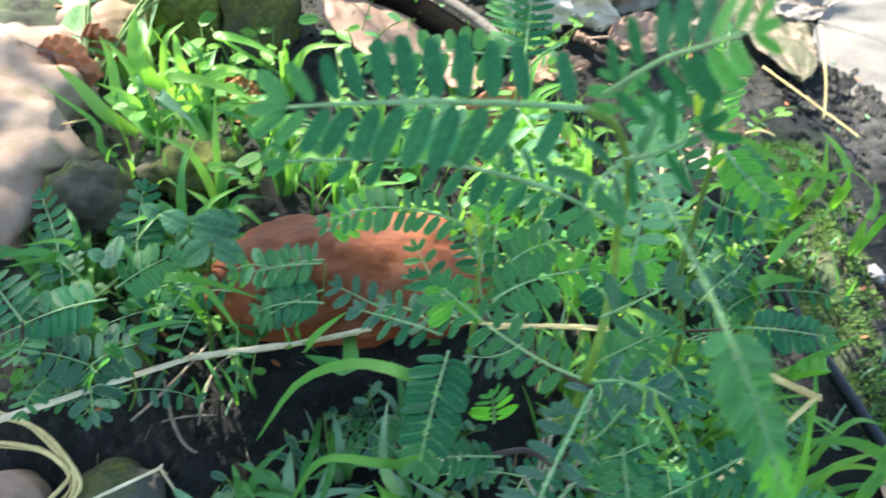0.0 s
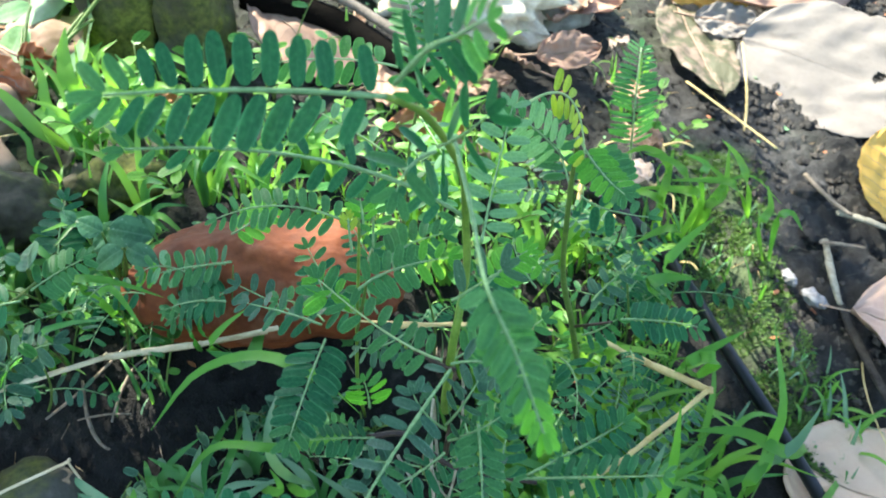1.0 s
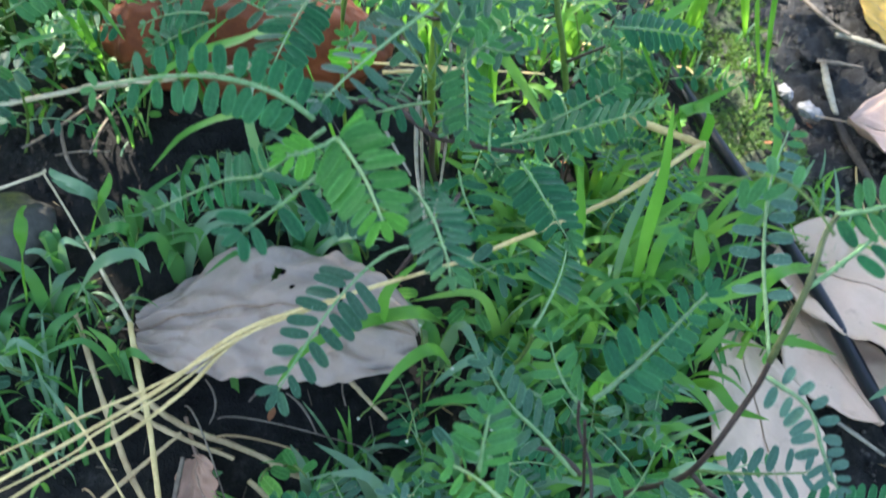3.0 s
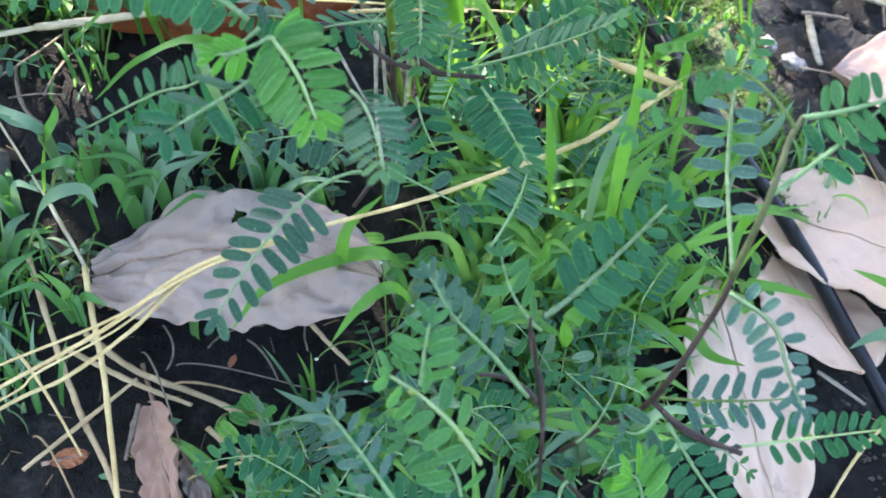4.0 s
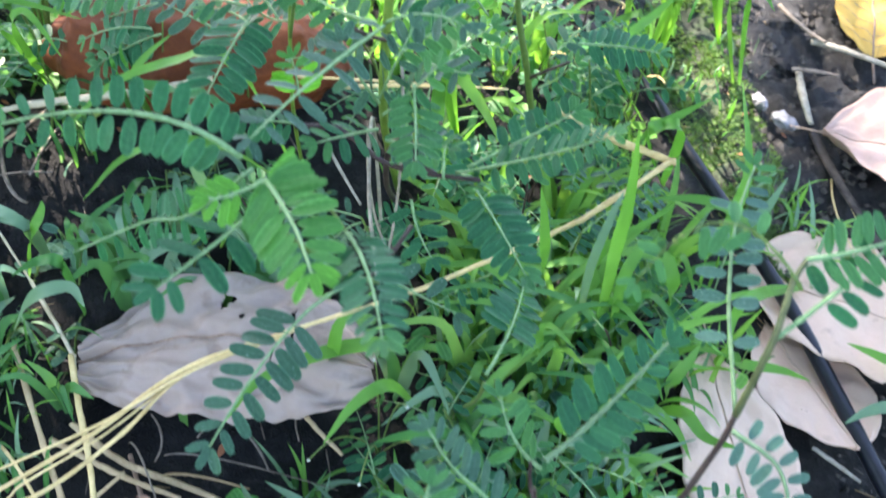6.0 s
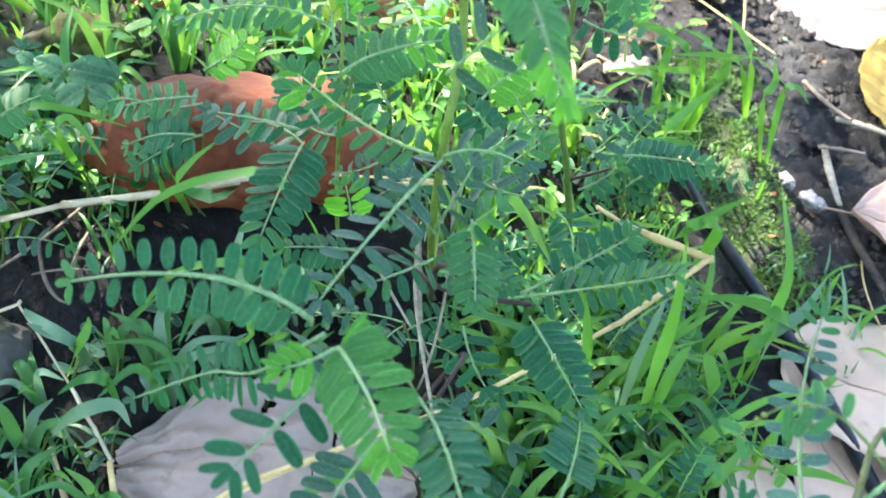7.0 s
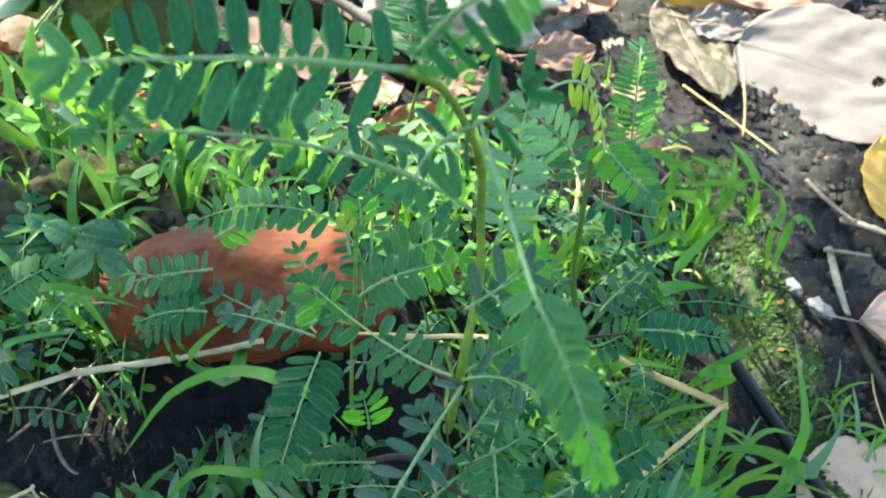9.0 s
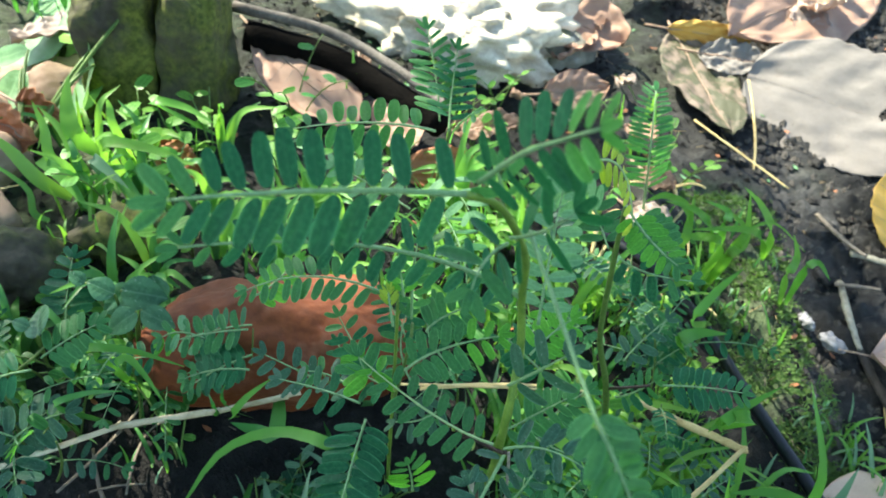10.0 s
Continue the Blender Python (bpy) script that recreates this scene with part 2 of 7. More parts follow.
scol = mix(nt, mossy.outputs[0], scol, mcol)
nt.links.new(scol, b.inputs["Base Color"])
bump(nt, b, mix(nt, 0.45, s2, s3), 1.0, 0.007)

BRICK, nt, b, bcol = plain("brick_terracotta", (0.108, 0.027, 0.009), (0.225, 0.065, 0.021), 14, 0.7, 0.25, 0.5, 0.002, 160)
pale = ramp(nt, noise_tex(nt, 26, 4), [(0.56, (0, 0, 0)), (0.70, (0.55, 0.55, 0.55))])
bcol = mix(nt, pale, bcol, (0.29, 0.145, 0.085))
wet = ramp(nt, noise_tex(nt, 60, 5), [(0.50, (0, 0, 0)), (0.66, (0.7, 0.7, 0.7))])
bcol = mix(nt, wet, bcol, (0.10, 0.030, 0.012))
grime = ramp(nt, noise_tex(nt, 8, 4), [(0.58, (0, 0, 0)), (0.72, (0.6, 0.6, 0.6))])
nt.links.new(mix(nt, grime, bcol, (0.07, 0.024, 0.010)), b.inputs["Base Color"])


def stone_mat(name, dark, light, moss, scale=20):
    m, nt, b, col = plain(name, dark, light, scale, 0.85, 0.25, 0.8, 0.004)
    mask = ramp(nt, noise_tex(nt, scale * 0.7, 4), [(0.62 - 0.4 * moss, (0, 0, 0)), (0.78 - 0.4 * moss, (1, 1, 1))])
    green = ramp(nt, noise_tex(nt, scale * 9, 3), [(0.3, (0.030, 0.045, 0.009)), (0.7, (0.15, 0.165, 0.030))])
    nt.links.new(mix(nt, mask, col, green), b.inputs["Base Color"])
    return m


STONE_MOSS = stone_mat("stone_mossy", (0.022, 0.020, 0.014), (0.085, 0.074, 0.050), 0.58)
STONE_DARK = stone_mat("stone_dark", (0.030, 0.030, 0.026), (0.11, 0.105, 0.09), 0.22)
STONE_TAN = stone_mat("stone_tan", (0.20, 0.125, 0.09), (0.37, 0.27, 0.20), 0.0, 12)
STONE_GREY = stone_mat("stone_grey", (0.12, 0.12, 0.10), (0.27, 0.27, 0.23), 0.3)
STONE_PALE = stone_mat("stone_pale", (0.48, 0.40, 0.28), (0.80, 0.74, 0.60), 0.0, 45)
BARK = plain("bark_dark", (0.012, 0.010, 0.008), (0.085, 0.072, 0.062), 60, 0.85, relief=0.9, depth=0.004)[0]
# near-black that paints the shade in the gap below the grey branch
GAP_BLACK = plain("gap_shade_black", (0.0015, 0.0013, 0.0012), (0.007, 0.006, 0.005), 60, 0.95, 0.05, relief=0.9, depth=0.004)[0]
STEM_DRY_DARK = plain("branch_grey", (0.05, 0.042, 0.036), (0.20, 0.175, 0.15), 60, 0.85, relief=0.8, depth=0.002)[0]
CHIP_WHITE = plain("pale_crumb", (0.12, 0.12, 0.125), (0.34, 0.34, 0.36), 120, 0.8)[0]

# ---- building helpers ----
WM = {}


def V(p):
    return Vector(p)


def thing(name, at, label, category, group="", kind=""):
    """An empty at a thing's base, which parents its parts."""
    e = new(name)
    e.empty_display_size = 0.02
    m = Matrix.Translation(at)
    e.matrix_basis, WM[e] = m, m
    return tagged(e, label, category, group, kind)


def part(name, mesh, parent, m, label=""):
    """A mesh as one object under a thing or a part, at the world pose m."""
    ob = new(name, mesh)
    if parent is not None:
        ob.parent = parent
        ob.matrix_basis = WM[parent].inverted() @ m
    else:
        ob.matrix_basis = m
    WM[ob] = m
    return tagged(ob, label)


def mesh_of(name, verts, faces, material, smooth=True):
    me = bpy.data.meshes.new(name)
    me.from_pydata([tuple(v) for v in verts], [], faces)
    me.materials.append(material)
    if smooth:
        me.polygons.foreach_set("use_smooth", [True] * len(me.polygons))
    me.update()
    return me


def curve_points(pts, n):
    """n points along a smooth curve through pts."""
    pts = [V(p) for p in pts]
    if len(pts) == 2:
        return [pts[0].lerp(pts[1], i / (n - 1)) for i in range(n)]
    if len(pts) == 3:
        c = 2 * pts[1] - (pts[0] + pts[2]) / 2
        return [(1 - u) ** 2 * pts[0] + 2 * u * (1 - u) * c + u * u * pts[2] for u in (i / (n - 1) for i in range(n))]
    out, ext = [], [2 * pts[0] - pts[1], *pts, 2 * pts[-1] - pts[-2]]
    for i in range(n):
        s = i / (n - 1) * (len(pts) - 1)
        k = min(int(s), len(pts) - 2)
        u = s - k
        a, b0, c, d = ext[k:k + 4]
        out.append(0.5 * (2 * b0 + (c - a) * u + (2 * a - 5 * b0 + 4 * c - d) * u * u + (3 * b0 - a - 3 * c + d) * u ** 3))
    return out


def tube(name, pts, radii, material, sides=7, flat=1.0, origin=None, rough=0.0, seed=0):
    """A closed tube along pts, with radii from start to end, flattened by flat; local to origin."""
    rnd = random.Random(seed)
    o = V(origin if origin is not None else pts[0])
    n = len(pts)
    vs, fs = [], []
    ref = None
    for i, p in enumerate(pts):
        t = (pts[min(i + 1, n - 1)] - pts[max(i - 1, 0)]).normalized()
        if ref is None:
            ref = t.orthogonal().normalized() if abs(t.z) > 0.95 else V((0, 0, 1)).cross(t).normalized()
        ref = (ref - t * ref.dot(t)).normalized()
        up = t.cross(ref)
        s = i / (n - 1) * (len(radii) - 1)
        k = min(int(s), len(radii) - 2)
        r = radii[k] + (radii[k + 1] - radii[k]) * (s - k)
        for j in range(sides):
            a = 2 * math.pi * j / sides
            q = r * (1 + rough * rnd.uniform(-1, 1))
            vs.append(p - o + ref * math.cos(a) * q + up * math.sin(a) * q * flat)
    for i in range(n - 1):
        for j in range(sides):
            k = (j + 1) % sides
            fs.append((i * sides + j, i * sides + k, (i + 1) * sides + k, (i + 1) * sides + j))
    fs.append(tuple(range(sides))[::-1])
    fs.append(tuple((n - 1) * sides + j for j in range(sides)))
    return mesh_of(name, vs, fs, material)


def leaf_mesh(name, material, width=0.4, blunt=0.5, rows=8, fold=0.12, sag=0.06, oblong=0.8, wave=0.0):
    """A leaf one unit long along x: a thin blade, folded along its midrib."""
    vs, fs, ring = [], [], []
    for i in range(rows + 1):
        th = math.pi * i / rows
        u = (0.5 - 0.5 * math.cos(th)) ** blunt
        w = width / 2 * math.sin(th) ** oblong if 0 < i < rows else 0
        z = -sag * u * u + wave * math.sin(9 * u)
        k = len(vs)
        if w:
            vs += [(u, w, z + fold * w), (u, w * 0.5, z + fold * w * 0.35), (u, 0, z), (u, -w * 0.5, z + fold * w * 0.3), (u, -w, z + fold * w * 0.8)]
            ring.append([k, k + 1, k + 2, k + 3, k + 4])
        else:
            vs.append((u, 0, z))
            ring.append([k] * 5)
    for a, b0 in zip(ring, ring[1:]):
        for j in range(4):
            f = [a[j], a[j + 1], b0[j + 1], b0[j]]
            fs.append(tuple(dict.fromkeys(f)))
    return mesh_of(name, vs, fs, material)


LEAFLETS = {}
for key, material in (("dark", LEAF), ("wet", LEAF_WET), ("blue", LEAF_BLUE), ("young", LEAF_YOUNG), ("mid", LEAF_MID), ("fresh", LEAF_FRESH), ("back", LEAF_BACK_LIT), ("yellow", LEAF_YELLOW)):
    LEAFLETS[key] = [leaf_mesh("leaflet", material, 0.40, 0.94, 9, 0.10, 0.06, 0.74), leaf_mesh("leaflet", material, 0.43, 0.90, 9, 0.24, 0.12, 0.78), leaf_mesh("leaflet", material, 0.38, 0.98, 9, -0.08, 0.02, 0.70)]
fruit_bm = bmesh.new()
bmesh.ops.create_icosphere(fruit_bm, subdivisions=2, radius=0.5)
FRUIT_MESH = bpy.data.meshes.new("fruit")
fruit_bm.to_mesh(FRUIT_MESH)
fruit_bm.free()
FRUIT_MESH.materials.append(FRUIT)
FRUIT_MESH.polygons.foreach_set("use_smooth", [True] * len(FRUIT_MESH.polygons))


def aim(at, along, normal, size, wide=1.0):
    """A pose at a point with local x along a direction and local z near a normal, scaled."""
    x = V(along).normalized()
    z = V(normal)
    z = (z - x * z.dot(x)).normalized()
    y = z.cross(x)
    m = Matrix((x * size, y * size * wide, z * size)).transposed().to_4x4()
    m.translation = at
    return m


FACE = V((0.0, -0.45, 0.89))
count = [0]


def frond(plant, pts, n=11, size=0.012, look_="dark", face=FACE, start=0.14, radius=0.0009, spread=72, droop=0.12, tip="mid", tips=2, fruits=0, rachis=None, skip=0.0, wide=1.0, crowd=1.0, cant=0.0):
    """A leafy shoot: a thin rachis along pts with two rows of leaflets, a part of its plant."""
    count[0] += 1
    rnd = random.Random(count[0])
    c = curve_points(pts, 22)
    o = c[0]
    rm = rachis or RACHIS
    stalk = part("frond", tube("frond", c, (radius * 0.86, radius * 0.68, radius * 0.38), rm, 6, rough=0.18, seed=count[0]), plant, Matrix.Translation(o))
    face = V(face).normalized()
    for k in range(n):
        u = start + (0.985 - start) * (k / (n - 1)) ** crowd
        for s in (1, -1):
            if rnd.random() < skip:
                continue
            uu = min(0.995, u + (0.28 * (1 - start) / n if s > 0 else 0))
            f = uu * 21
            i = min(int(f), 20)
            p = c[i].lerp(c[i + 1], f - i)
            t = (c[i + 1] - c[i]).normalized()
            nrm = (face - t * face.dot(t)).normalized()
            side = nrm.cross(t) * s
            ang = radians(spread + cant * s + rnd.uniform(-7, 7) - 30 * max(0, (uu - 0.7) / 0.3) ** 1.5)
            d = t * math.cos(ang) + side * math.sin(ang) - nrm * (droop + rnd.uniform(-0.10, 0.10))
            z = nrm + side * rnd.uniform(-0.22, 0.22) + t * rnd.uniform(-0.25, 0.25)
            env = 0.78 + 0.30 * math.sin(math.pi * min(1, uu * 0.95 + 0.12)) - 0.5 * max(0, uu - 0.8)
            sz = size * env * rnd.uniform(0.92, 1.06)
            kind = tip if tip and k >= n - tips else look_
            part("leaflet", LEAFLETS[kind][rnd.randrange(3)], stalk, aim(p + d * radius, d, z, sz, wide))
    t = (c[-1] - c[-2]).normalized()
    part("leaflet", LEAFLETS[tip or look_][0], stalk, aim(c[-1], t, face, size * 0.62))
    for k in range(fruits):
        u = rnd.uniform(0.25, 0.85)
        p = c[int(u * 21)] - face * 0.0022 + V((rnd.uniform(-1, 1), rnd.uniform(-1, 1), 0)) * 0.0006
        part("fruit", FRUIT_MESH, stalk, aim(p, (0, 0, 1), (1, 0, 0), rnd.uniform(0.0018, 0.0026)), "tiny round green fruit")
    return stalk


def stem(plant, pts, r0, r1, material=None, name="stem"):
    c = curve_points(pts, max(8, 6 * len(pts)))
    return part(name, tube(name, c, (r0, (r0 + r1) / 2, r1), material or STEM_GREEN, 8, rough=0.06, seed=len(c)), plant, Matrix.Translation(c[0]))


def ss(a, b0, x):
    t = min(1.0, max(0.0, (x - a) / (b0 - a)))
    return t * t * (3 - 2 * t)


HOSE_LINE = ((0.20, 0.492), (0.30, 0.477), (0.415, 0.450), (0.487, 0.427), (0.543, 0.406), (0.59, 0.388), (0.66, 0.360), (0.715, 0.310), (0.79, 0.235))


def hose_x(y):
    return float(np.interp(y, [a for a, b0 in HOSE_LINE], [b0 for a, b0 in HOSE_LINE]))


# the lie of the ground along y: on the raised side of the bed, and beyond the hose
BED = ((-0.3, -0.05), (0.1, -0.035), (0.245, -0.008), (0.32, 0.022), (0.4, 0.066), (0.46, 0.088), (0.6, 0.134), (0.7, 0.146), (1, 0.15), (1.3, 0.165), (3, 0.17))
BEYOND = ((-0.3, -0.07), (0.2, -0.06), (0.33, -0.042), (0.45, -0.012), (0.55, 0), (0.66, 0.018), (0.73, 0.04), (0.82, 0.074), (1, 0.105), (1.3, 0.145), (3, 0.17))


def profile(knots, y):
    ys, zs = zip(*knots)
    return sum(float(np.interp(y + o, ys, zs)) for o in (-0.03, -0.015, 0.0, 0.015, 0.03)) / 5


def ground_z(x, y):
    """The lie of the ground: a bed that slopes up away from the path and down towards the hose, with a low bank beside it."""
    t = min(1.0, max(0.0, x / 0.46))
    t = 0.5 * t + 0.5 * t * t * (3 - 2 * t)
    return profile(BED, y) * (1 - t) + profile(BEYOND, y) * t + 0.018 * math.exp(-((x - 0.445) / 0.028) ** 2) * ss(0.50, 0.58, y) * ss(0.88, 0.80, y)


# ---- ground: one sheet, fine in the middle and coarse towards the horizon ----
def axis(lo, hi, step, far):
    mid = list(np.arange(lo, hi + step / 2, step))
    out, d, q = [], step, hi
    while q < far:
        d *= 1.35
        q += d
        out.append(q)
    left, d, q = [], step, lo
    while q > -far:
        d *= 1.35
        q -= d
        left.append(q)
    return left[::-1] + mid + out


gx, gy = axis(-0.65, 0.95, 0.0065, 60), axis(-0.05, 1.65, 0.0065, 60)
verts, moss, dry = [], [], []
for y in gy:
    for x in gx:
        near = ss(3.0, 1.2, abs(x) + abs(y - 0.6) * 0.6)
        q = V((x, y, 0))
        lump = 0.010 * noise.noise(q * 14) + 0.006 * abs(noise.noise(q * 37)) + 0.0035 * noise.noise(q * 85) + 0.002 * noise.noise(q * 170)
        rough_right = ss(0.46, 0.54, x) * ss(1.05, 0.8, y) * ss(0.46, 0.58, y)
        lump *= 1 - 0.8 * math.exp(-((x - hose_x(y)) / 0.014) ** 2)
        lump += rough_right * (0.020 * (0.4 - abs(noise.noise(q * 24 + V((5, 2, 0))))) + 0.010 * noise.noise(q * 60) + 0.006 * noise.noise(q * 120))
        verts.append((x, y, ground_z(x, y) - 0.009 + lump * near if near > 0 else ground_z(x, y) - 0.02))
        d = x - hose_x(y)
        # weight of the lighter grey soil colour, growing beyond the hose
        dry.append(ss(0.03, 0.12, d) * ss(0.3, 0.5, y) * (0.5 + 0.5 * ss(-0.3, 0.3, noise.noise(q * 9))))
        bank = ss(0.008, 0.025, d) * ss(0.375, 0.40, x) * ss(0.495, 0.465, x) * ss(0.45, 0.53, y) * ss(0.88, 0.80, y)
        moss.append(min(1, bank * 1.3 + 0.6 * ss(-0.05, -0.22, x) * ss(0.45, 0.60, y) + 0.25 * ss(0.78, 0.92, y) * ss(0.45, 0.7, noise.noise(q * 7) + 0.5)))
# away from the bed both fade into one even mix
for k, (x, y, z) in enumerate(verts):
    here = ss(1.5, 0.8, math.hypot(x - 0.15, y - 0.7) + 0.25 * noise.noise(V((x * 2, y * 2, 9))))
    moss[k] = moss[k] * here + (1 - here) * 0.35
    dry[k] = dry[k] * here + (1 - here) * 0.4
nx = len(gx)
faces = [(j * nx + i, j * nx + i + 1, (j + 1) * nx + i + 1, (j + 1) * nx + i) for j in range(len(gy) - 1) for i in range(nx - 1)]
gm = mesh_of("ground", verts, faces, SOIL)
gm.attributes.new("dry", "FLOAT", "POINT").data.foreach_set("value", dry)
gm.attributes.new("moss", "FLOAT", "POINT").data.foreach_set("value", moss)
tagged(new("ground", gm), "black moist crumbly garden soil with mossy patches", "ground", kind="structure")


def soil_z(x, y):
    q = V((x, y, 0))
    return ground_z(x, y) - 0.009 + 0.010 * noise.noise(q * 14) + 0.006 * abs(noise.noise(q * 37))


# ---- dead leaves ----
def dead_leaf(a, b0, side, material, label, widest=0.55, curl=0.15, wave=0.006, seed=1, holes=(), res=1, vein_mat=None, stalk=0.03, point=0.8, cup=0.0, veins=6, rib=1.0, bow=0.0, blunt=0.0):
    """A fallen leaf from its stalk end a to its tip b0; side is a point on one edge, which sets the width and the tilt."""
    a, b0, side = V(a), V(b0), V(side)
    ax = b0 - a
    length = ax.length
    x = ax.normalized()
    y = side - a
    y = y - x * y.dot(x)
    half = y.length
    y.normalize()
    z = x.cross(y)
    if z.z < 0:
        z, y = -z, -y
    rnd = random.Random(seed)
    off = V((rnd.uniform(-9, 9), rnd.uniform(-9, 9), 0))
    nu, nv = 44 * res, 26 * res

    def shape(u, v):
        ue = blunt + (1 - blunt) * u
        w = math.sin(math.pi * ue ** (math.log(0.5) / math.log(widest))) if 0 < u < 1 else 0.0
        w = half * w ** point * (1 + 0.07 * noise.noise(V((u * 6, 3 * (1 if v > 0 else -1), seed))) + 0.045 * noise.noise(V((u * 23, 5 * (1 if v > 0 else -1), seed))))
        h = curl * half * v * v * (1 if seed % 2 else 0.8) + cup * length * (1 - (2 * u - 1) ** 2)
        h += wave * (noise.noise(V((u * 4, v * 2, 0)) + off) + 0.6 * noise.noise(V((u * 9, v * 5, 3)) + off)) + wave * 0.35 * math.sin(34 * (u - 0.25 * abs(v))) * abs(v)
        h -= 0.0016 * rib * math.exp(-(v / 0.06) ** 2)
        return x * (u * length) + y * (v * w + bow * (1 - (2 * u - 1) ** 2)) + z * h

    vs, fs = [], []
    for lay in (0, 1):
        for i in range(nu + 1):
            for j in range(nv + 1):
                u, v = 0.004 + 0.992 * i / nu, -1 + 2 * j / nv
                vs.append(shape(u, v) - z * 0.0007 * lay)
    k = (nu + 1) * (nv + 1)
    gone = set()
    for i in range(nu):
        for j in range(nv):
            u, v = (i + 0.5) / nu, -1 + 2 * (j + 0.5) / nv
            if any(((u - hu) / ru) ** 2 + ((v - hv) / rv) ** 2 < 1 + 0.9 * noise.noise(V((u * 60, v * 18, seed))) for hu, hv, ru, rv in holes):
                gone.add((i, j))
    idx = lambda i, j: i * (nv + 1) + j
    for i in range(nu):
        for j in range(nv):
            if (i, j) in gone:
                continue
            q = (idx(i, j), idx(i + 1, j), idx(i + 1, j + 1), idx(i, j + 1))
            fs.append(q)
            fs.append(tuple(k + s for s in q[::-1]))
    for i in range(nu):
        for j, flip in ((0, False), (nv, True)):
            q = (idx(i, j), idx(i + 1, j), k + idx(i + 1, j), k + idx(i, j))
            fs.append(q if flip else q[::-1])
    leaf = thing("dead_leaf", a, label, "dead leaf", "fallen leaves")
    blade = part("blade", mesh_of("blade", vs, fs, material), leaf, Matrix.Translation(a))
    vm = vein_mat or (VEIN_TAN if material in (DEAD_TAN, DEAD_ROSE) else VEIN)
    mid = [shape(0.01 + 0.97 * i / 24, 0) + z * 0.0008 for i in range(25)]
    mid = [mid[0] - x * stalk + z * stalk * 0.1] + mid
    part("midrib", tube("midrib", mid, (0.0014 * rib, 0.0010 * rib, 0.0004 * rib), vm, 6, origin=(0, 0, 0)), blade, Matrix.Translation(a))
    for i in range(veins):
        for s in (1, -1):
            u0 = 0.10 + 0.11 * i + rnd.uniform(-0.015, 0.015)
            line = [shape(min(0.98, u0 + 0.13 * v ** 1.2), s * v * 0.93) + z * 0.00005 for v in [w / 8 for w in range(9)]]
            if not any(((u0 + 0.06 - hu) / (ru * 2.5)) ** 2 + ((s * 0.5 - hv) / (rv * 2.5)) ** 2 < 1 for hu, hv, ru, rv in holes):
                part("vein", tube("vein", line, (0.0004, 0.0003, 0.00015), vm, 4, origin=(0, 0, 0)), blade, Matrix.Translation(a))
    return leaf


dead_leaf((-0.058, 0.317, 0.029), (0.124, 0.281, 0.072), (0.041, 0.344, 0.066), DEAD_GREY, "dry greyish-pink fallen leaf, torn, lying on black soil", 0.54, -0.14, 0.009, 3, ((0.47, 0.52, 0.012, 0.11), (0.490, 0.60, 0.018, 0.035), (0.735, 0.28, 0.006, 0.24), (0.69, -0.28, 0.005, 0.12), (0.56, 0.30, 0.012, 0.05)), 4, veins=0, rib=0.6, point=0.46, cup=0.05, bow=0.014, blunt=0.035)
dead_leaf((0.432, 0.488, -0.009), (0.603, 0.375, -0.006), (0.552, 0.498, -0.002), DEAD_TAN, "dry tan fallen leaf with a torn edge beside the hose", 0.45, 0.10, 0.006, 5, veins=0, rib=0.6, point=0.45)
dead_leaf((0.430, 0.442, -0.023), (0.467, 0.315, -0.027), (0.404, 0.361, -0.022), DEAD_TAN, "small dry tan leaf lying under the black hose", 0.6, 0.05, 0.003, 8, veins=0, rib=0.6, point=0.6)
dead_leaf((0.3700, 0.3827, -0.0083), (0.3802, 0.2075, -0.0468), (0.4194, 0.2898, -0.0364), DEAD_TAN, "broad dry tan fallen leaf under a leafy stem", 0.52, 0.08, 0.004, 7, veins=0, rib=0.6, point=0.52)
dead_leaf((0.531, 0.636, 0.028), (0.668, 0.586, 0.051), (0.635, 0.703, 0.045), DEAD_ROSE, "pinkish-brown fallen leaf lying on dark soil", 0.6, 0.10, 0.006, 9, point=0.62, veins=0, rib=0.6)
dead_leaf((0.611, 0.739, 0.057), (0.624, 0.838, 0.122), (0.572, 0.786, 0.089), DEAD_YELLOW, "orange-yellow fallen leaf standing on its edge", 0.5, 0.10, 0.004, 11, point=0.55)
dead_leaf((0.505, 1.030, 0.129), (0.735, 0.879, 0.118), (0.644, 1.022, 0.173), DEAD_WHITE, "large bleached fallen leaf with a small hole", 0.42, 0.06, 0.0035, 13, ((0.60, 0.10, 0.026, 0.10),), 3, VEIN_PALE, 0.004, point=0.50, veins=0, rib=0.15)
dead_leaf((0.790, 1.353, 0.163), (0.489, 1.079, 0.159), (0.650, 1.126, 0.127), DEAD_PINK, "pinkish dry leaf lying behind the bleached leaf", 0.5, 0.12, 0.008, 15, point=0.6)
dead_leaf((0.217, 1.125, 0.172), (0.358, 1.075, 0.141), (0.270, 1.053, 0.135), DEAD_PINK, "curled pinkish dry leaf among stones", 0.55, 0.25, 0.008, 17, point=0.6)
dead_leaf((0.456, 1.081, 0.132), (0.528, 1.046, 0.138), (0.489, 1.043, 0.120), DEAD_WHITE, "small bleached leaf fragment", 0.5, 0.12, 0.005, 19, veins=0, point=0.5)
dead_leaf((0.239, 0.945, 0.132), (0.314, 0.953, 0.142), (0.271, 0.928, 0.121), DEAD_PINK, "brown curled dry leaf among grass", 0.5, 0.2, 0.006, 21, point=0.6)
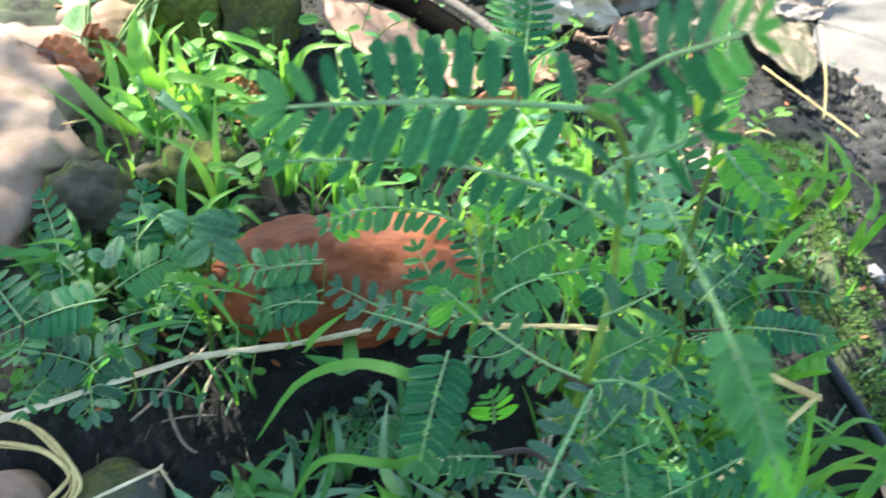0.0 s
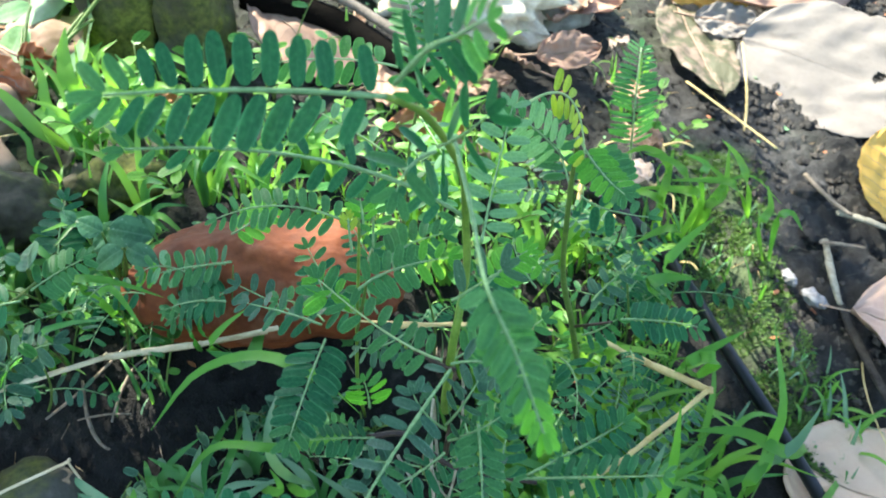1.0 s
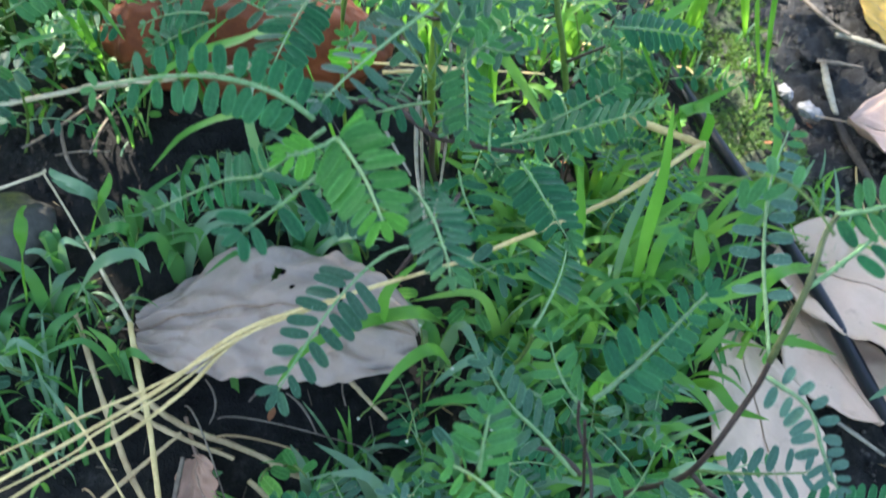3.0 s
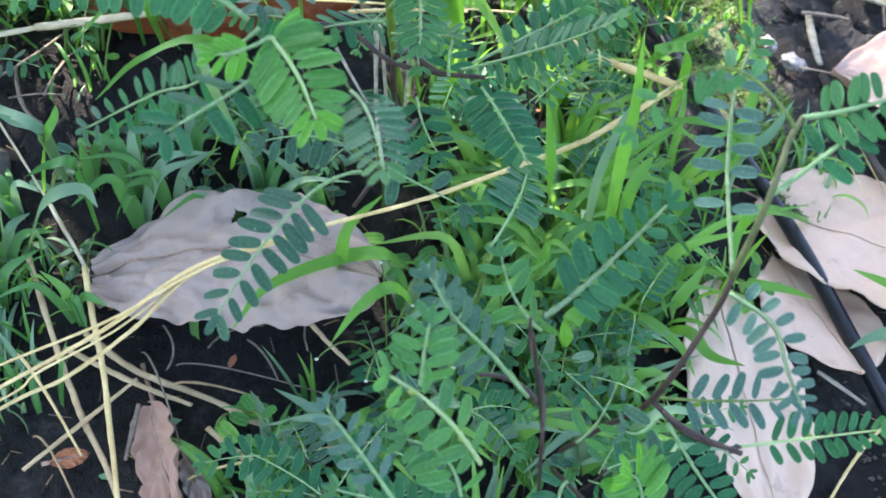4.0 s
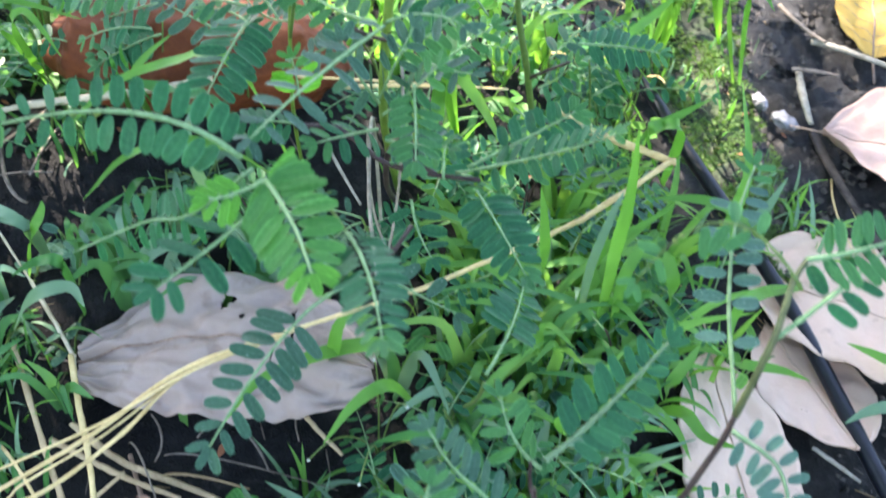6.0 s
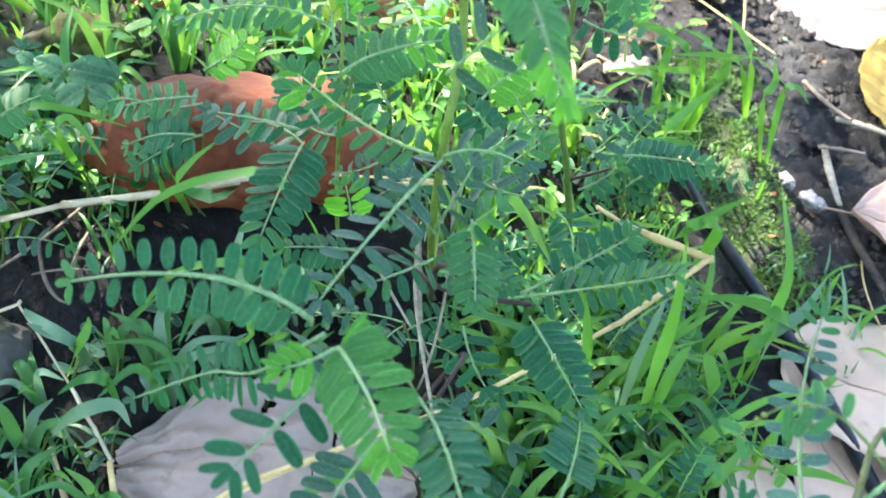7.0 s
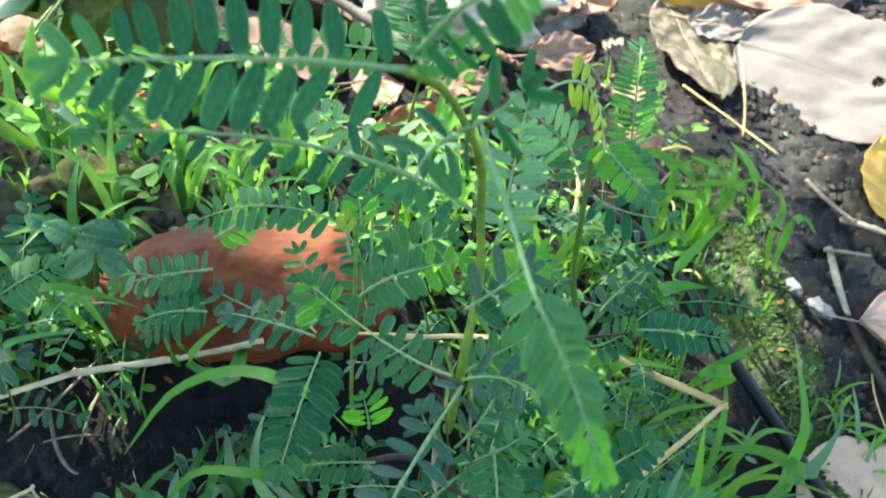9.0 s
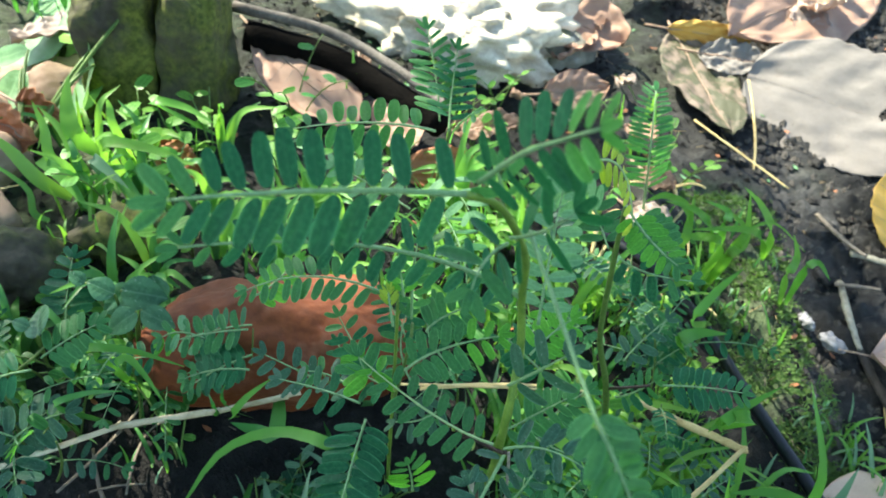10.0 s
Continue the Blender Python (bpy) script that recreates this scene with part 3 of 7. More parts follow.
dead_leaf((0.436, 1.129, 0.135), (0.462, 0.925, 0.103), (0.405, 0.983, 0.119), DEAD_MOSSY, "decaying brown leaf with mossy patches flat on the soil", 0.5, 0.1, 0.005, 23, veins=0, point=0.6)
dead_leaf((-0.081, 0.942, 0.193), (0.030, 0.817, 0.152), (0.033, 0.880, 0.167), DEAD_PINK, "long pinkish dry leaf leaning against a log", 0.55, 0.10, 0.005, 25, point=0.6)
dead_leaf((0.048, 0.816, 0.154), (0.101, 0.822, 0.163), (0.075, 0.862, 0.170), DEAD_PINK, "small round pinkish dry leaf", 0.5, 0.15, 0.004, 27, point=0.5)
dead_leaf((0.074, 0.765, 0.136), (0.156, 0.775, 0.139), (0.117, 0.784, 0.154), DEAD_RUST, "rust-brown dry leaf half hidden by plants", 0.5, 0.15, 0.005, 28, veins=0, point=0.6)
dead_leaf((-0.006, 0.239, 0.000), (0.020, 0.170, -0.009), (0.023, 0.197, 0.007), DEAD_PINK, "small rusty-pink dry leaf among straw", 0.45, 0.22, 0.0045, 29, veins=0, point=0.5)
dead_leaf((-0.055, 0.203, -0.010), (-0.034, 0.208, -0.007), (-0.044, 0.201, -0.012), DEAD_RUST, "small orange-brown leaf scrap on soil", 0.5, 0.2, 0.002, 31, veins=0, point=0.7, stalk=0.005)
dead_leaf((0.017, 0.213, -0.011), (0.039, 0.174, -0.012), (0.030, 0.204, -0.009), DEAD_GREY, "small grey dry leaf scrap among straw", 0.5, 0.2, 0.003, 33, veins=0, rib=0.6, point=0.7, stalk=0.005)
dead_leaf((-0.315, 0.774, 0.173), (-0.249, 0.736, 0.169), (-0.273, 0.757, 0.195), DEAD_RUST, "rusty dry leaf under grass", 0.5, 0.2, 0.006, 35, veins=0, point=0.6)
dead_leaf((-0.287, 0.800, 0.173), (-0.235, 0.773, 0.170), (-0.249, 0.774, 0.194), DEAD_RUST, "rusty dry leaf under grass", 0.5, 0.2, 0.006, 36, veins=0, point=0.6)
dead_leaf((-0.148, 0.750, 0.162), (-0.101, 0.712, 0.149), (-0.109, 0.735, 0.168), DEAD_RUST, "rusty dry leaf under grass", 0.5, 0.2, 0.006, 38, veins=0, point=0.6)
dead_leaf((0.422, 1.120, 0.146), (0.527, 1.096, 0.145), (0.467, 1.109, 0.163), DEAD_YELLOW, "ochre dry leaf under a larger leaf", 0.5, 0.1, 0.004, 39, point=0.5)
litter = random.Random(41)
for i in range(26):
    x, y = litter.uniform(-0.40, 1.0), litter.uniform(1.02, 1.55)
    t, n = litter.uniform(0, 6.283), litter.uniform(0.06, 0.13)
    z = ground_z(x, y) + 0.012
    d = V((math.cos(t), math.sin(t), litter.uniform(-0.1, 0.25)))
    s = V((-d.y, d.x, litter.uniform(-0.1, 0.3))) * n * litter.uniform(0.22, 0.32)
    dead_leaf(V((x, y, z)), V((x, y, z + 0.01)) + d * n, V((x, y, z + 0.01)) + d * n * 0.5 + s, litter.choice((DEAD_PINK, DEAD_TAN, DEAD_RUST, DEAD_GREY)), "dry curled leaf in the litter behind the bed", 0.5, litter.uniform(0.1, 0.35), 0.006, 50 + i, point=0.65, veins=0)
for i in range(9):
    x, y = litter.uniform(-0.08, 0.36), litter.uniform(0.74, 1.02)
    t, n = litter.uniform(0, 6.283), litter.uniform(0.04, 0.08)
    z = ground_z(x, y) + 0.008
    d = V((math.cos(t), math.sin(t), litter.uniform(-0.1, 0.25)))
    s = V((-d.y, d.x, litter.uniform(-0.1, 0.3))) * n * litter.uniform(0.22, 0.32)
    dead_leaf(V((x, y, z)), V((x, y, z + 0.006)) + d * n, V((x, y, z + 0.006)) + d * n * 0.5 + s, litter.choice((DEAD_PINK, DEAD_BROWN, DEAD_BROWN, DEAD_GREY)), "small dry leaf among the grass", 0.5, litter.uniform(0.1, 0.35), 0.005, 90 + i, point=0.65, veins=0)

# ---- brick, stones, log, hose ----
def lump(name, at, size, material, label, category, seed, turn=0.0, rough=0.08, sub=4, square=0.0, freq=2.2, group="stones"):
    """A rounded or blocky stone of the given half sizes, sunk a little into the ground."""
    bm = bmesh.new()
    bmesh.ops.create_icosphere(bm, subdivisions=sub, radius=1.0)
    off = V((seed * 3.1, seed * 1.7, seed * 0.9))
    for v in bm.verts:
        p = v.co.copy()
        if square:
            m = max(abs(p.x), abs(p.y), abs(p.z))
            p = p.lerp(p / m, square)
        q = V((p.x * size[0], p.y * size[1], p.z * size[2])) / (size[0] * size[1] * size[2]) ** (1 / 3)
        p *= 1 + rough * noise.noise(q * freq + off) * 2 + rough * 0.5 * noise.noise(q * freq * 3 + off) + rough * 0.25 * noise.noise(q * freq * 8 + off)
        v.co = (p.x * size[0], p.y * size[1], p.z * size[2])
    me = bpy.data.meshes.new(name)
    bm.to_mesh(me)
    bm.free()
    me.materials.append(material)
    me.polygons.foreach_set("use_smooth", [True] * len(me.polygons))
    ob = new(name, me)
    ob.matrix_basis = Matrix.Translation(at) @ Matrix.Rotation(radians(turn), 4, "Z")
    WM[ob] = ob.matrix_basis
    return tagged(ob, label, category, group)


lump("brick", (-0.013, 0.523, 0.135), (0.100, 0.049, 0.042), BRICK, "worn rounded orange terracotta brick lying on soil", "brick", 4, 4, 0.08, 6, 0.20, 1.6, "")
lump("stone", (-0.208, 0.895, 0.165), (0.043, 0.060, 0.120), STONE_MOSS, "upright dark stone with yellow-green moss", "stone", 6, 4, 0.10, 5, 0.40)
lump("stone", (-0.132, 0.892, 0.160), (0.034, 0.058, 0.118), STONE_MOSS, "upright dark stone with yellow-green moss", "stone", 9, -3, 0.10, 5, 0.40)
lump("stone", (-0.352, 0.688, 0.138), (0.094, 0.150, 0.042), STONE_TAN, "flat pinkish-tan stone in the sun", "stone", 12, 15, 0.13, 5, 0.4)
lump("stone", (-0.280, 0.907, 0.111), (0.076, 0.059, 0.042), STONE_TAN, "pinkish-tan stone behind grass", "stone", 14, 25, 0.13, 5, 0.3)
lump("stone", (-0.222, 0.590, 0.140), (0.036, 0.032, 0.034), STONE_MOSS, "small dark mossy stone", "stone", 17, 0, 0.12, 5)
lump("stone", (-0.151, 0.640, 0.140), (0.044, 0.028, 0.022), STONE_MOSS, "low dark mossy stone", "stone", 19, 30, 0.18)
lump("stone", (-0.155, 0.381, 0.050), (0.030, 0.036, 0.018), STONE_DARK, "dark mossy stone set in the soil", "stone", 21, 20, 0.07)
lump("stone", (-0.225, 0.367, 0.050), (0.032, 0.032, 0.024), STONE_TAN, "pale pinkish stone beside straw", "stone", 23, 0, 0.07)
lump("stone", (0.137, 1.107, 0.142), (0.140, 0.107, 0.045), STONE_PALE, "rough pale pitted stone in full sun", "stone", 25, -35, 0.17, 5, 0.5, 5.5)
lump("stone", (0.184, 1.047, 0.139), (0.050, 0.042, 0.042), STONE_PALE, "rough pale stone in full sun", "stone", 27, 0, 0.12)
lump("stone", (0.271, 1.088, 0.123), (0.051, 0.051, 0.030), STONE_GREY, "low grey mossy stone", "stone", 29, 0, 0.10)
CLODS = []
for k in range(6):
    ob = lump("clod", (0.55, 0.6 + 0.06 * k, 0.0), (0.008, 0.007, 0.006), SOIL_CLOD, "rough dark clod of dry soil", "clod", 60 + k, 50 * k, 0.36, 3, 0.35, 2.6, "clods of dry soil")
    CLODS.append(ob)
cr = random.Random(21)
for k in range(95):
    x, y = cr.uniform(0.42, 0.80), cr.uniform(0.42, 1.02)
    while x < hose_x(y) + 0.095:
        x, y = cr.uniform(0.42, 0.80), cr.uniform(0.42, 1.02)
    s = cr.uniform(0.35, 1.0) * (1.7 if cr.random() < 0.2 else 1)
    copy_thing(CLODS[k % 6], Matrix.Translation((x, y, soil_z(x, y) + 0.002 * s)) @ Matrix.Rotation(cr.uniform(0, 6.3), 4, "Z") @ Matrix.Diagonal((s * cr.uniform(0.8, 1.5), s, s * cr.uniform(0.4, 0.8), 1)))
for k, ob in enumerate(CLODS):
    ob.matrix_basis = Matrix.Translation((0.54 + 0.02 * (k % 2), 0.6 + 0.06 * k, soil_z(0.54 + 0.02 * (k % 2), 0.6 + 0.06 * k) + 0.002)) @ Matrix.Rotation(k, 4, "Z")
lump("clod", (0.503, 0.657, 0.027), (0.008, 0.014, 0.006), CHIP_WHITE, "small crumbly white lump on dark soil", "clod", 31, 30, 0.22, 4, 0.2, 1.6, "")
lump("clod", (0.484, 0.682, 0.032), (0.005, 0.011, 0.006), CHIP_WHITE, "small crumbly white lump on dark soil", "clod", 33, 10, 0.22, 4, 0.2, 1.6, "")

log = thing("log", (-0.146, 1.150, 0.157), "weathered branch lying among stones, its shaded gap built in black", "log")
stem(log, [(-0.102, 0.936, 0.222), (-0.004, 0.922, 0.206), (0.068, 0.863, 0.196), (0.122, 0.804, 0.184)], 0.006, 0.005, STEM_DRY_DARK, "branch")
# black tube standing in for the shaded gap under the branch
stem(log, [(-0.088, 0.926, 0.195), (0.002, 0.909, 0.180), (0.075, 0.847, 0.171), (0.115, 0.805, 0.164)], 0.017, 0.013, GAP_BLACK, "branch")

hose = thing("hose", (0.443, 0.259, 0.012), "black plastic irrigation hose lying along the bed", "hose")
hp = [(hx, hy, ground_z(hx, hy) + 0.013) for hy, hx in ((0.0, 0.53), (0.12, 0.50), *HOSE_LINE[:-1])]
hp += [(0.255, 0.765, 0.075), (0.225, 0.80, 0.04)]
hc = curve_points(hp, 90)
part("tube", tube("tube", hc, (0.0060, 0.0060), HOSE, 16, origin=hc[0]), hose, Matrix.Translation(hc[0]))

# ---- straw, twigs ----
def straw(label, strands, material=None, r=0.0016, name="straw", group="dry straws"):
    """A dry stalk of one or more strands, each a list of points; the first strand carries the rest."""
    s = thing(name, strands[0][0], label, name, group)
    for i, pts in enumerate(strands):
        c = curve_points(pts, max(10, 8 * len(pts)))
        w = r * (1.0, 0.62, 0.85, 0.50)[i % 4]
        part("strand", tube("strand", c, (w * 0.9, w, w * 0.7), material or STRAW, 6, 0.55, rough=0.16, seed=i + len(pts)), s, Matrix.Translation(c[0]))
    return s


def sharp(pts):
    """Keeps the corners of a broken straw nearly sharp."""
    out = [V(pts[0])]
    for a, b0, c in zip(pts, pts[1:], pts[2:]):
        a, b0, c = V(a), V(b0), V(c)
        out += [b0.lerp(a, 0.06), b0.lerp(c, 0.06)]
    return out + [V(pts[-1])]


straw("long pale dry straw lying across the soil before the brick", [sharp([(-0.261, 0.372, 0.118), (-0.113, 0.446, 0.126), (-0.045, 0.451, 0.138), (0.009, 0.459, 0.149)]), sharp([(-0.258, 0.371, 0.118), (-0.113, 0.446, 0.125), (-0.045, 0.451, 0.137), (0.001, 0.458, 0.145)])], STRAW_GREY, 0.0027)
straw("pale dry straw seen between the plants", [[(0.091, 0.475, 0.139), (0.133, 0.475, 0.144), (0.173, 0.473, 0.147)], [(0.063, 0.470, 0.148), (0.115, 0.467, 0.151), (0.204, 0.461, 0.155)]], None, 0.0021)
straw("pale dry straw sharply bent in the grass", [sharp([(0.246, 0.479, 0.130), (0.270, 0.478, 0.116), (0.321, 0.443, 0.118), (0.255, 0.391, 0.104), (0.221, 0.365, 0.105), (0.148, 0.309, 0.111)])], None, 0.0029)
straw("bundle of split pale straw lying over a dead leaf", [
    [(0.168, 0.324, 0.110), (0.139, 0.303, 0.112), (0.083, 0.270, 0.115), (0.028, 0.246, 0.106), (-0.013, 0.219, 0.086), (-0.059, 0.186, 0.074), (-0.132, 0.135, 0.057)],
    [(0.100, 0.281, 0.114), (0.037, 0.247, 0.108), (-0.010, 0.222, 0.090), (-0.057, 0.193, 0.084), (-0.129, 0.149, 0.072)],
    [(0.077, 0.268, 0.112), (0.029, 0.245, 0.104), (0.002, 0.219, 0.088), (-0.028, 0.196, 0.074), (-0.055, 0.180, 0.068), (-0.121, 0.128, 0.049)],
    [(0.028, 0.245, 0.105), (-0.008, 0.218, 0.086), (-0.038, 0.191, 0.083), (-0.053, 0.180, 0.075), (-0.122, 0.134, 0.064)]], None, 0.0017)
straw("thin broken straw leaning over the soil", [sharp([(-0.176, 0.334, 0.099), (-0.115, 0.365, 0.113), (-0.090, 0.352, 0.059), (-0.060, 0.319, 0.028), (-0.039, 0.248, -0.024), (-0.018, 0.191, -0.043)])], STRAW_GREY, 0.0014)


def stalk(pts, m, r):
    """A single dry stalk or twig lying on the soil."""
    straw("dry stalk lying on the soil", [pts], m, r, "twig" if m in (ROOT, STEM_DRY, BARK) else "straw", "dry stalks on the soil")


stalk([(-0.0576, 0.3102, 0.0408), (-0.0470, 0.2819, 0.0288), (-0.0324, 0.2454, 0.0161), (-0.0072, 0.1696, -0.0000)], STRAW, 0.0019)
stalk([(-0.0961, 0.3219, 0.0363), (-0.0666, 0.2676, 0.0133), (-0.0425, 0.2273, 0.0012), (-0.0243, 0.2019, -0.0040), (-0.0079, 0.1738, -0.0093)], STRAW_TAN, 0.0019)
stalk([(-0.0628, 0.2691, 0.0119), (-0.0345, 0.2569, 0.0077), (-0.0097, 0.2471, 0.0046), (0.0177, 0.2388, 0.0012)], STRAW_TAN, 0.0020)
stalk([(-0.0534, 0.2802, 0.0131), (-0.0193, 0.2596, 0.0055), (0.0259, 0.2456, -0.0004), (0.0645, 0.2314, -0.0072)], STRAW_TAN, 0.0023)
stalk([(0.0397, 0.2399, -0.0040), (0.0516, 0.2366, -0.0058), (0.0635, 0.2333, -0.0076)], STRAW_TAN, 0.0036)
stalk([(-0.0652, 0.1931, -0.0037), (-0.0368, 0.2262, 0.0030), (-0.0155, 0.2499, 0.0095)], STRAW_TAN, 0.0016)
stalk([(0.0280, 0.2286, -0.0061), (0.0538, 0.2110, -0.0117), (0.0803, 0.1978, -0.0162)], STRAW_TAN, 0.0022)
stalk([(0.0625, 0.2924, 0.0356), (0.0801, 0.2850, 0.0308), (0.0949, 0.2722, 0.0246), (0.1089, 0.2607, 0.0193)], STRAW_TAN, 0.0018)
stalk([(0.0959, 0.3249, 0.0409), (0.0821, 0.2979, 0.0316), (0.0798, 0.2801, 0.0251), (0.0828, 0.2682, 0.0207)], ROOT, 0.0007)
stalk([(-0.0126, 0.2374, 0.0019), (-0.0128, 0.2171, -0.0031), (-0.0128, 0.2036, -0.0057)], ROOT, 0.0016)
stalk([(-0.0071, 0.2855, 0.0182), (0.0013, 0.2723, 0.0130), (-0.0005, 0.2585, 0.0082)], ROOT, 0.0007)
stalk([(0.0220, 0.2729, 0.0138), (0.0336, 0.2844, 0.0173), (0.0532, 0.2901, 0.0177)], ROOT, 0.0008)
stalk([(0.0440, 0.2817, 0.0133), (0.0551, 0.2743, 0.0095), (0.0653, 0.2597, 0.0036)], ROOT, 0.0009)
stalk([(-0.149, 0.415, 0.095), (-0.128, 0.450, 0.097), (-0.105, 0.494, 0.104)], ROOT, 0.0014)
stalk([(-0.139, 0.460, 0.086), (-0.121, 0.418, 0.084), (-0.103, 0.400, 0.083)], ROOT, 0.0014)
stalk([(-0.132, 0.424, 0.084), (-0.115, 0.428, 0.086), (-0.096, 0.431, 0.085)], ROOT, 0.0010)
stalk([(-0.104, 0.415, 0.094), (-0.104, 0.460, 0.094), (-0.091, 0.472, 0.101)], ROOT, 0.0010)
stalk([(0.419, 0.940, 0.111), (0.460, 0.886, 0.101), (0.502, 0.835, 0.089)], STRAW, 0.0020)
stalk([(0.493, 0.995, 0.139), (0.487, 0.925, 0.109), (0.477, 0.877, 0.085)], STRAW, 0.0016)
stalk([(0.537, 0.736, 0.041), (0.524, 0.681, 0.041), (0.517, 0.636, 0.039)], STEM_DRY, 0.0042)
stalk([(0.540, 0.682, 0.014), (0.531, 0.597, 0.017), (0.535, 0.467, 0.016)], BARK, 0.0050)
stalk([(0.550, 0.758, 0.061), (0.581, 0.744, 0.061), (0.621, 0.709, 0.062)], STEM_DRY, 0.0050)
stalk([(0.530, 0.812, 0.073), (0.545, 0.775, 0.068), (0.560, 0.746, 0.067)], ROOT, 0.0035)
stalk([(0.525, 0.725, 0.046), (0.546, 0.720, 0.048), (0.571, 0.718, 0.046)], ROOT, 0.0030)
stalk([(0.538, 0.604, 0.011), (0.520, 0.548, 0.009), (0.515, 0.476, 0.009)], STRAW, 0.0009)
stalk([(0.539, 0.582, 0.008), (0.535, 0.515, 0.007), (0.538, 0.468, 0.005)], STRAW, 0.0009)
stalk([(0.436, 0.319, -0.031), (0.448, 0.309, -0.033), (0.464, 0.295, -0.036)], STEM_DRY, 0.0022)
stalk([(0.471, 0.277, -0.036), (0.444, 0.253, -0.039), (0.408, 0.211, -0.042)], STRAW, 0.0012)
stalk([(-0.355, 0.763, 0.164), (-0.317, 0.749, 0.163), (-0.296, 0.717, 0.161), (-0.292, 0.760, 0.165)], STRAW, 0.0019)
stalk([(-0.349, 0.747, 0.167), (-0.320, 0.738, 0.166), (-0.303, 0.725, 0.157)], STRAW, 0.0014)
stalk([(-0.335, 0.710, 0.162), (-0.291, 0.712, 0.163)], STRAW, 0.0014)
stalk([(-0.307, 0.650, 0.158), (-0.265, 0.665, 0.163), (-0.245, 0.689, 0.156)], STRAW, 0.0010)
thin = random.Random(90)
heap = [V(p) for p in ((-0.065, 0.262, 0.010), (-0.025, 0.257, 0.009), (0.026, 0.243, 0.003), (-0.038, 0.216, -0.004), (0.059, 0.222, -0.006), (0.000, 0.231, 0.001))]
for k in range(6):
    p0 = heap[k % 6] + V((thin.uniform(-0.02, 0.02), thin.uniform(-0.02, 0.02), 0))
    t, n = thin.gauss(-0.45, 0.55), thin.uniform(0.035, 0.085)
    p2 = p0 + V((n * math.cos(t), n * math.sin(t), thin.uniform(-0.006, 0.006)))
    straw("thin brown dry stalk on black soil", [[p0 - (p2 - p0) * 0.4, p0 + V((0.002, 0.003, 0.003)), p2]], thin.choice((STRAW_OLD, ROOT, STRAW_OLD, STRAW)), thin.uniform(0.0006, 0.0013), "straw", "dry stalks on the soil")
bits = random.Random(88)
for k in range(16):
    x, y, t, n = bits.uniform(0.26, 0.37), bits.uniform(0.66, 0.82), bits.uniform(0, 6.28), bits.uniform(0.02, 0.05)
    p0, p2 = V((x, y, soil_z(x, y) + 0.012)), V((x + n * math.cos(t), y + n * math.sin(t), 0))
    p2.z = soil_z(p2.x, p2.y) + bits.uniform(0.010, 0.03)
    straw("short pale straw lying among the grass", [[p0, p0.lerp(p2, 0.5) + V((0.003, 0.002, 0.006)), p2]], STRAW, bits.uniform(0.0012, 0.0026))
straw("curled bundle of dry straw on the soil", [
    [(-0.257, 0.420, 0.089), (-0.224, 0.420, 0.080), (-0.199, 0.403, 0.075), (-0.182, 0.387, 0.069), (-0.182, 0.365, 0.067), (-0.194, 0.336, 0.062)],
    [(-0.262, 0.430, 0.088), (-0.214, 0.414, 0.085), (-0.187, 0.393, 0.080), (-0.175, 0.376, 0.073), (-0.188, 0.357, 0.066)],
    [(-0.254, 0.406, 0.079), (-0.216, 0.405, 0.075), (-0.196, 0.396, 0.075), (-0.186, 0.387, 0.069), (-0.199, 0.362, 0.066)],
    [(-0.248, 0.402, 0.079), (-0.209, 0.404, 0.070), (-0.185, 0.384, 0.065), (-0.198, 0.364, 0.057)]], STRAW, 0.0022)

# ---- leafy weeds with two-ranked leaflets ----
CAMSIDE = (0.0, -0.75, 0.66)
KIND = "leafy weeds"

a = thing("leafy_weed", (0.136, 0.463, 0.064), "tall leafy weed with feathery dark green fronds on an olive stem", "weed", KIND)
stem(a, [(0.1360, 0.4690, 0.0590), (0.1220, 0.3450, 0.2000), (0.1210, 0.3180, 0.2750), (0.1250, 0.3280, 0.3150), (0.1225, 0.3312, 0.3463), (0.1170, 0.3120, 0.3850), (0.1010, 0.2860, 0.4250), (0.0860, 0.2690, 0.4420)], 0.0025, 0.0013, STEM_LIME_LIT)
frond(a, [(0.0860, 0.2690, 0.4420), (0.0423, 0.2616, 0.4462), (-0.0040, 0.2520, 0.4470)], 11, 0.0185, face=CAMSIDE, start=0.06, radius=0.0013, spread=74, cant=-11, tip="mid", wide=0.88, crowd=0.74)
frond(a, [(0.1225, 0.3312, 0.3463), (0.0642, 0.3092, 0.3879), (-0.0091, 0.2752, 0.4117)], 14, 0.0125, face=(0, -0.6, 0.8), start=0.10, radius=0.0012, spread=68, cant=-9, wide=0.92, skip=0.06)
# fresh tip leaflets stand in for sun on the end of the spray
frond(a, [(0.0890, 0.2640, 0.4500), (0.0985, 0.2481, 0.4705), (0.1072, 0.2429, 0.4781), (0.1143, 0.2305, 0.4894)], 8, 0.0142, "dark", face=CAMSIDE, start=0.06, radius=0.0011, spread=72, tip="fresh", tips=3, wide=0.92)
# mid green and young tips paint in the sun shining through this frond
frond(a, [(0.1112, 0.2827, 0.4186), (0.1165, 0.2387, 0.4162), (0.1190, 0.2000, 0.4190), (0.1295, 0.1875, 0.4012), (0.1390, 0.1740, 0.3820)], 14, 0.0112, "mid", face=(0.40, -0.75, 0.5), start=0.52, wide=1.05, radius=0.0010, spread=56, droop=0.12, tip="young", tips=4, fruits=2)
frond(a, [(0.1058, 0.2881, 0.4114), (0.1127, 0.2712, 0.4265), (0.1206, 0.2623, 0.4406)], 3, 0.0165, face=CAMSIDE, tip="dark")
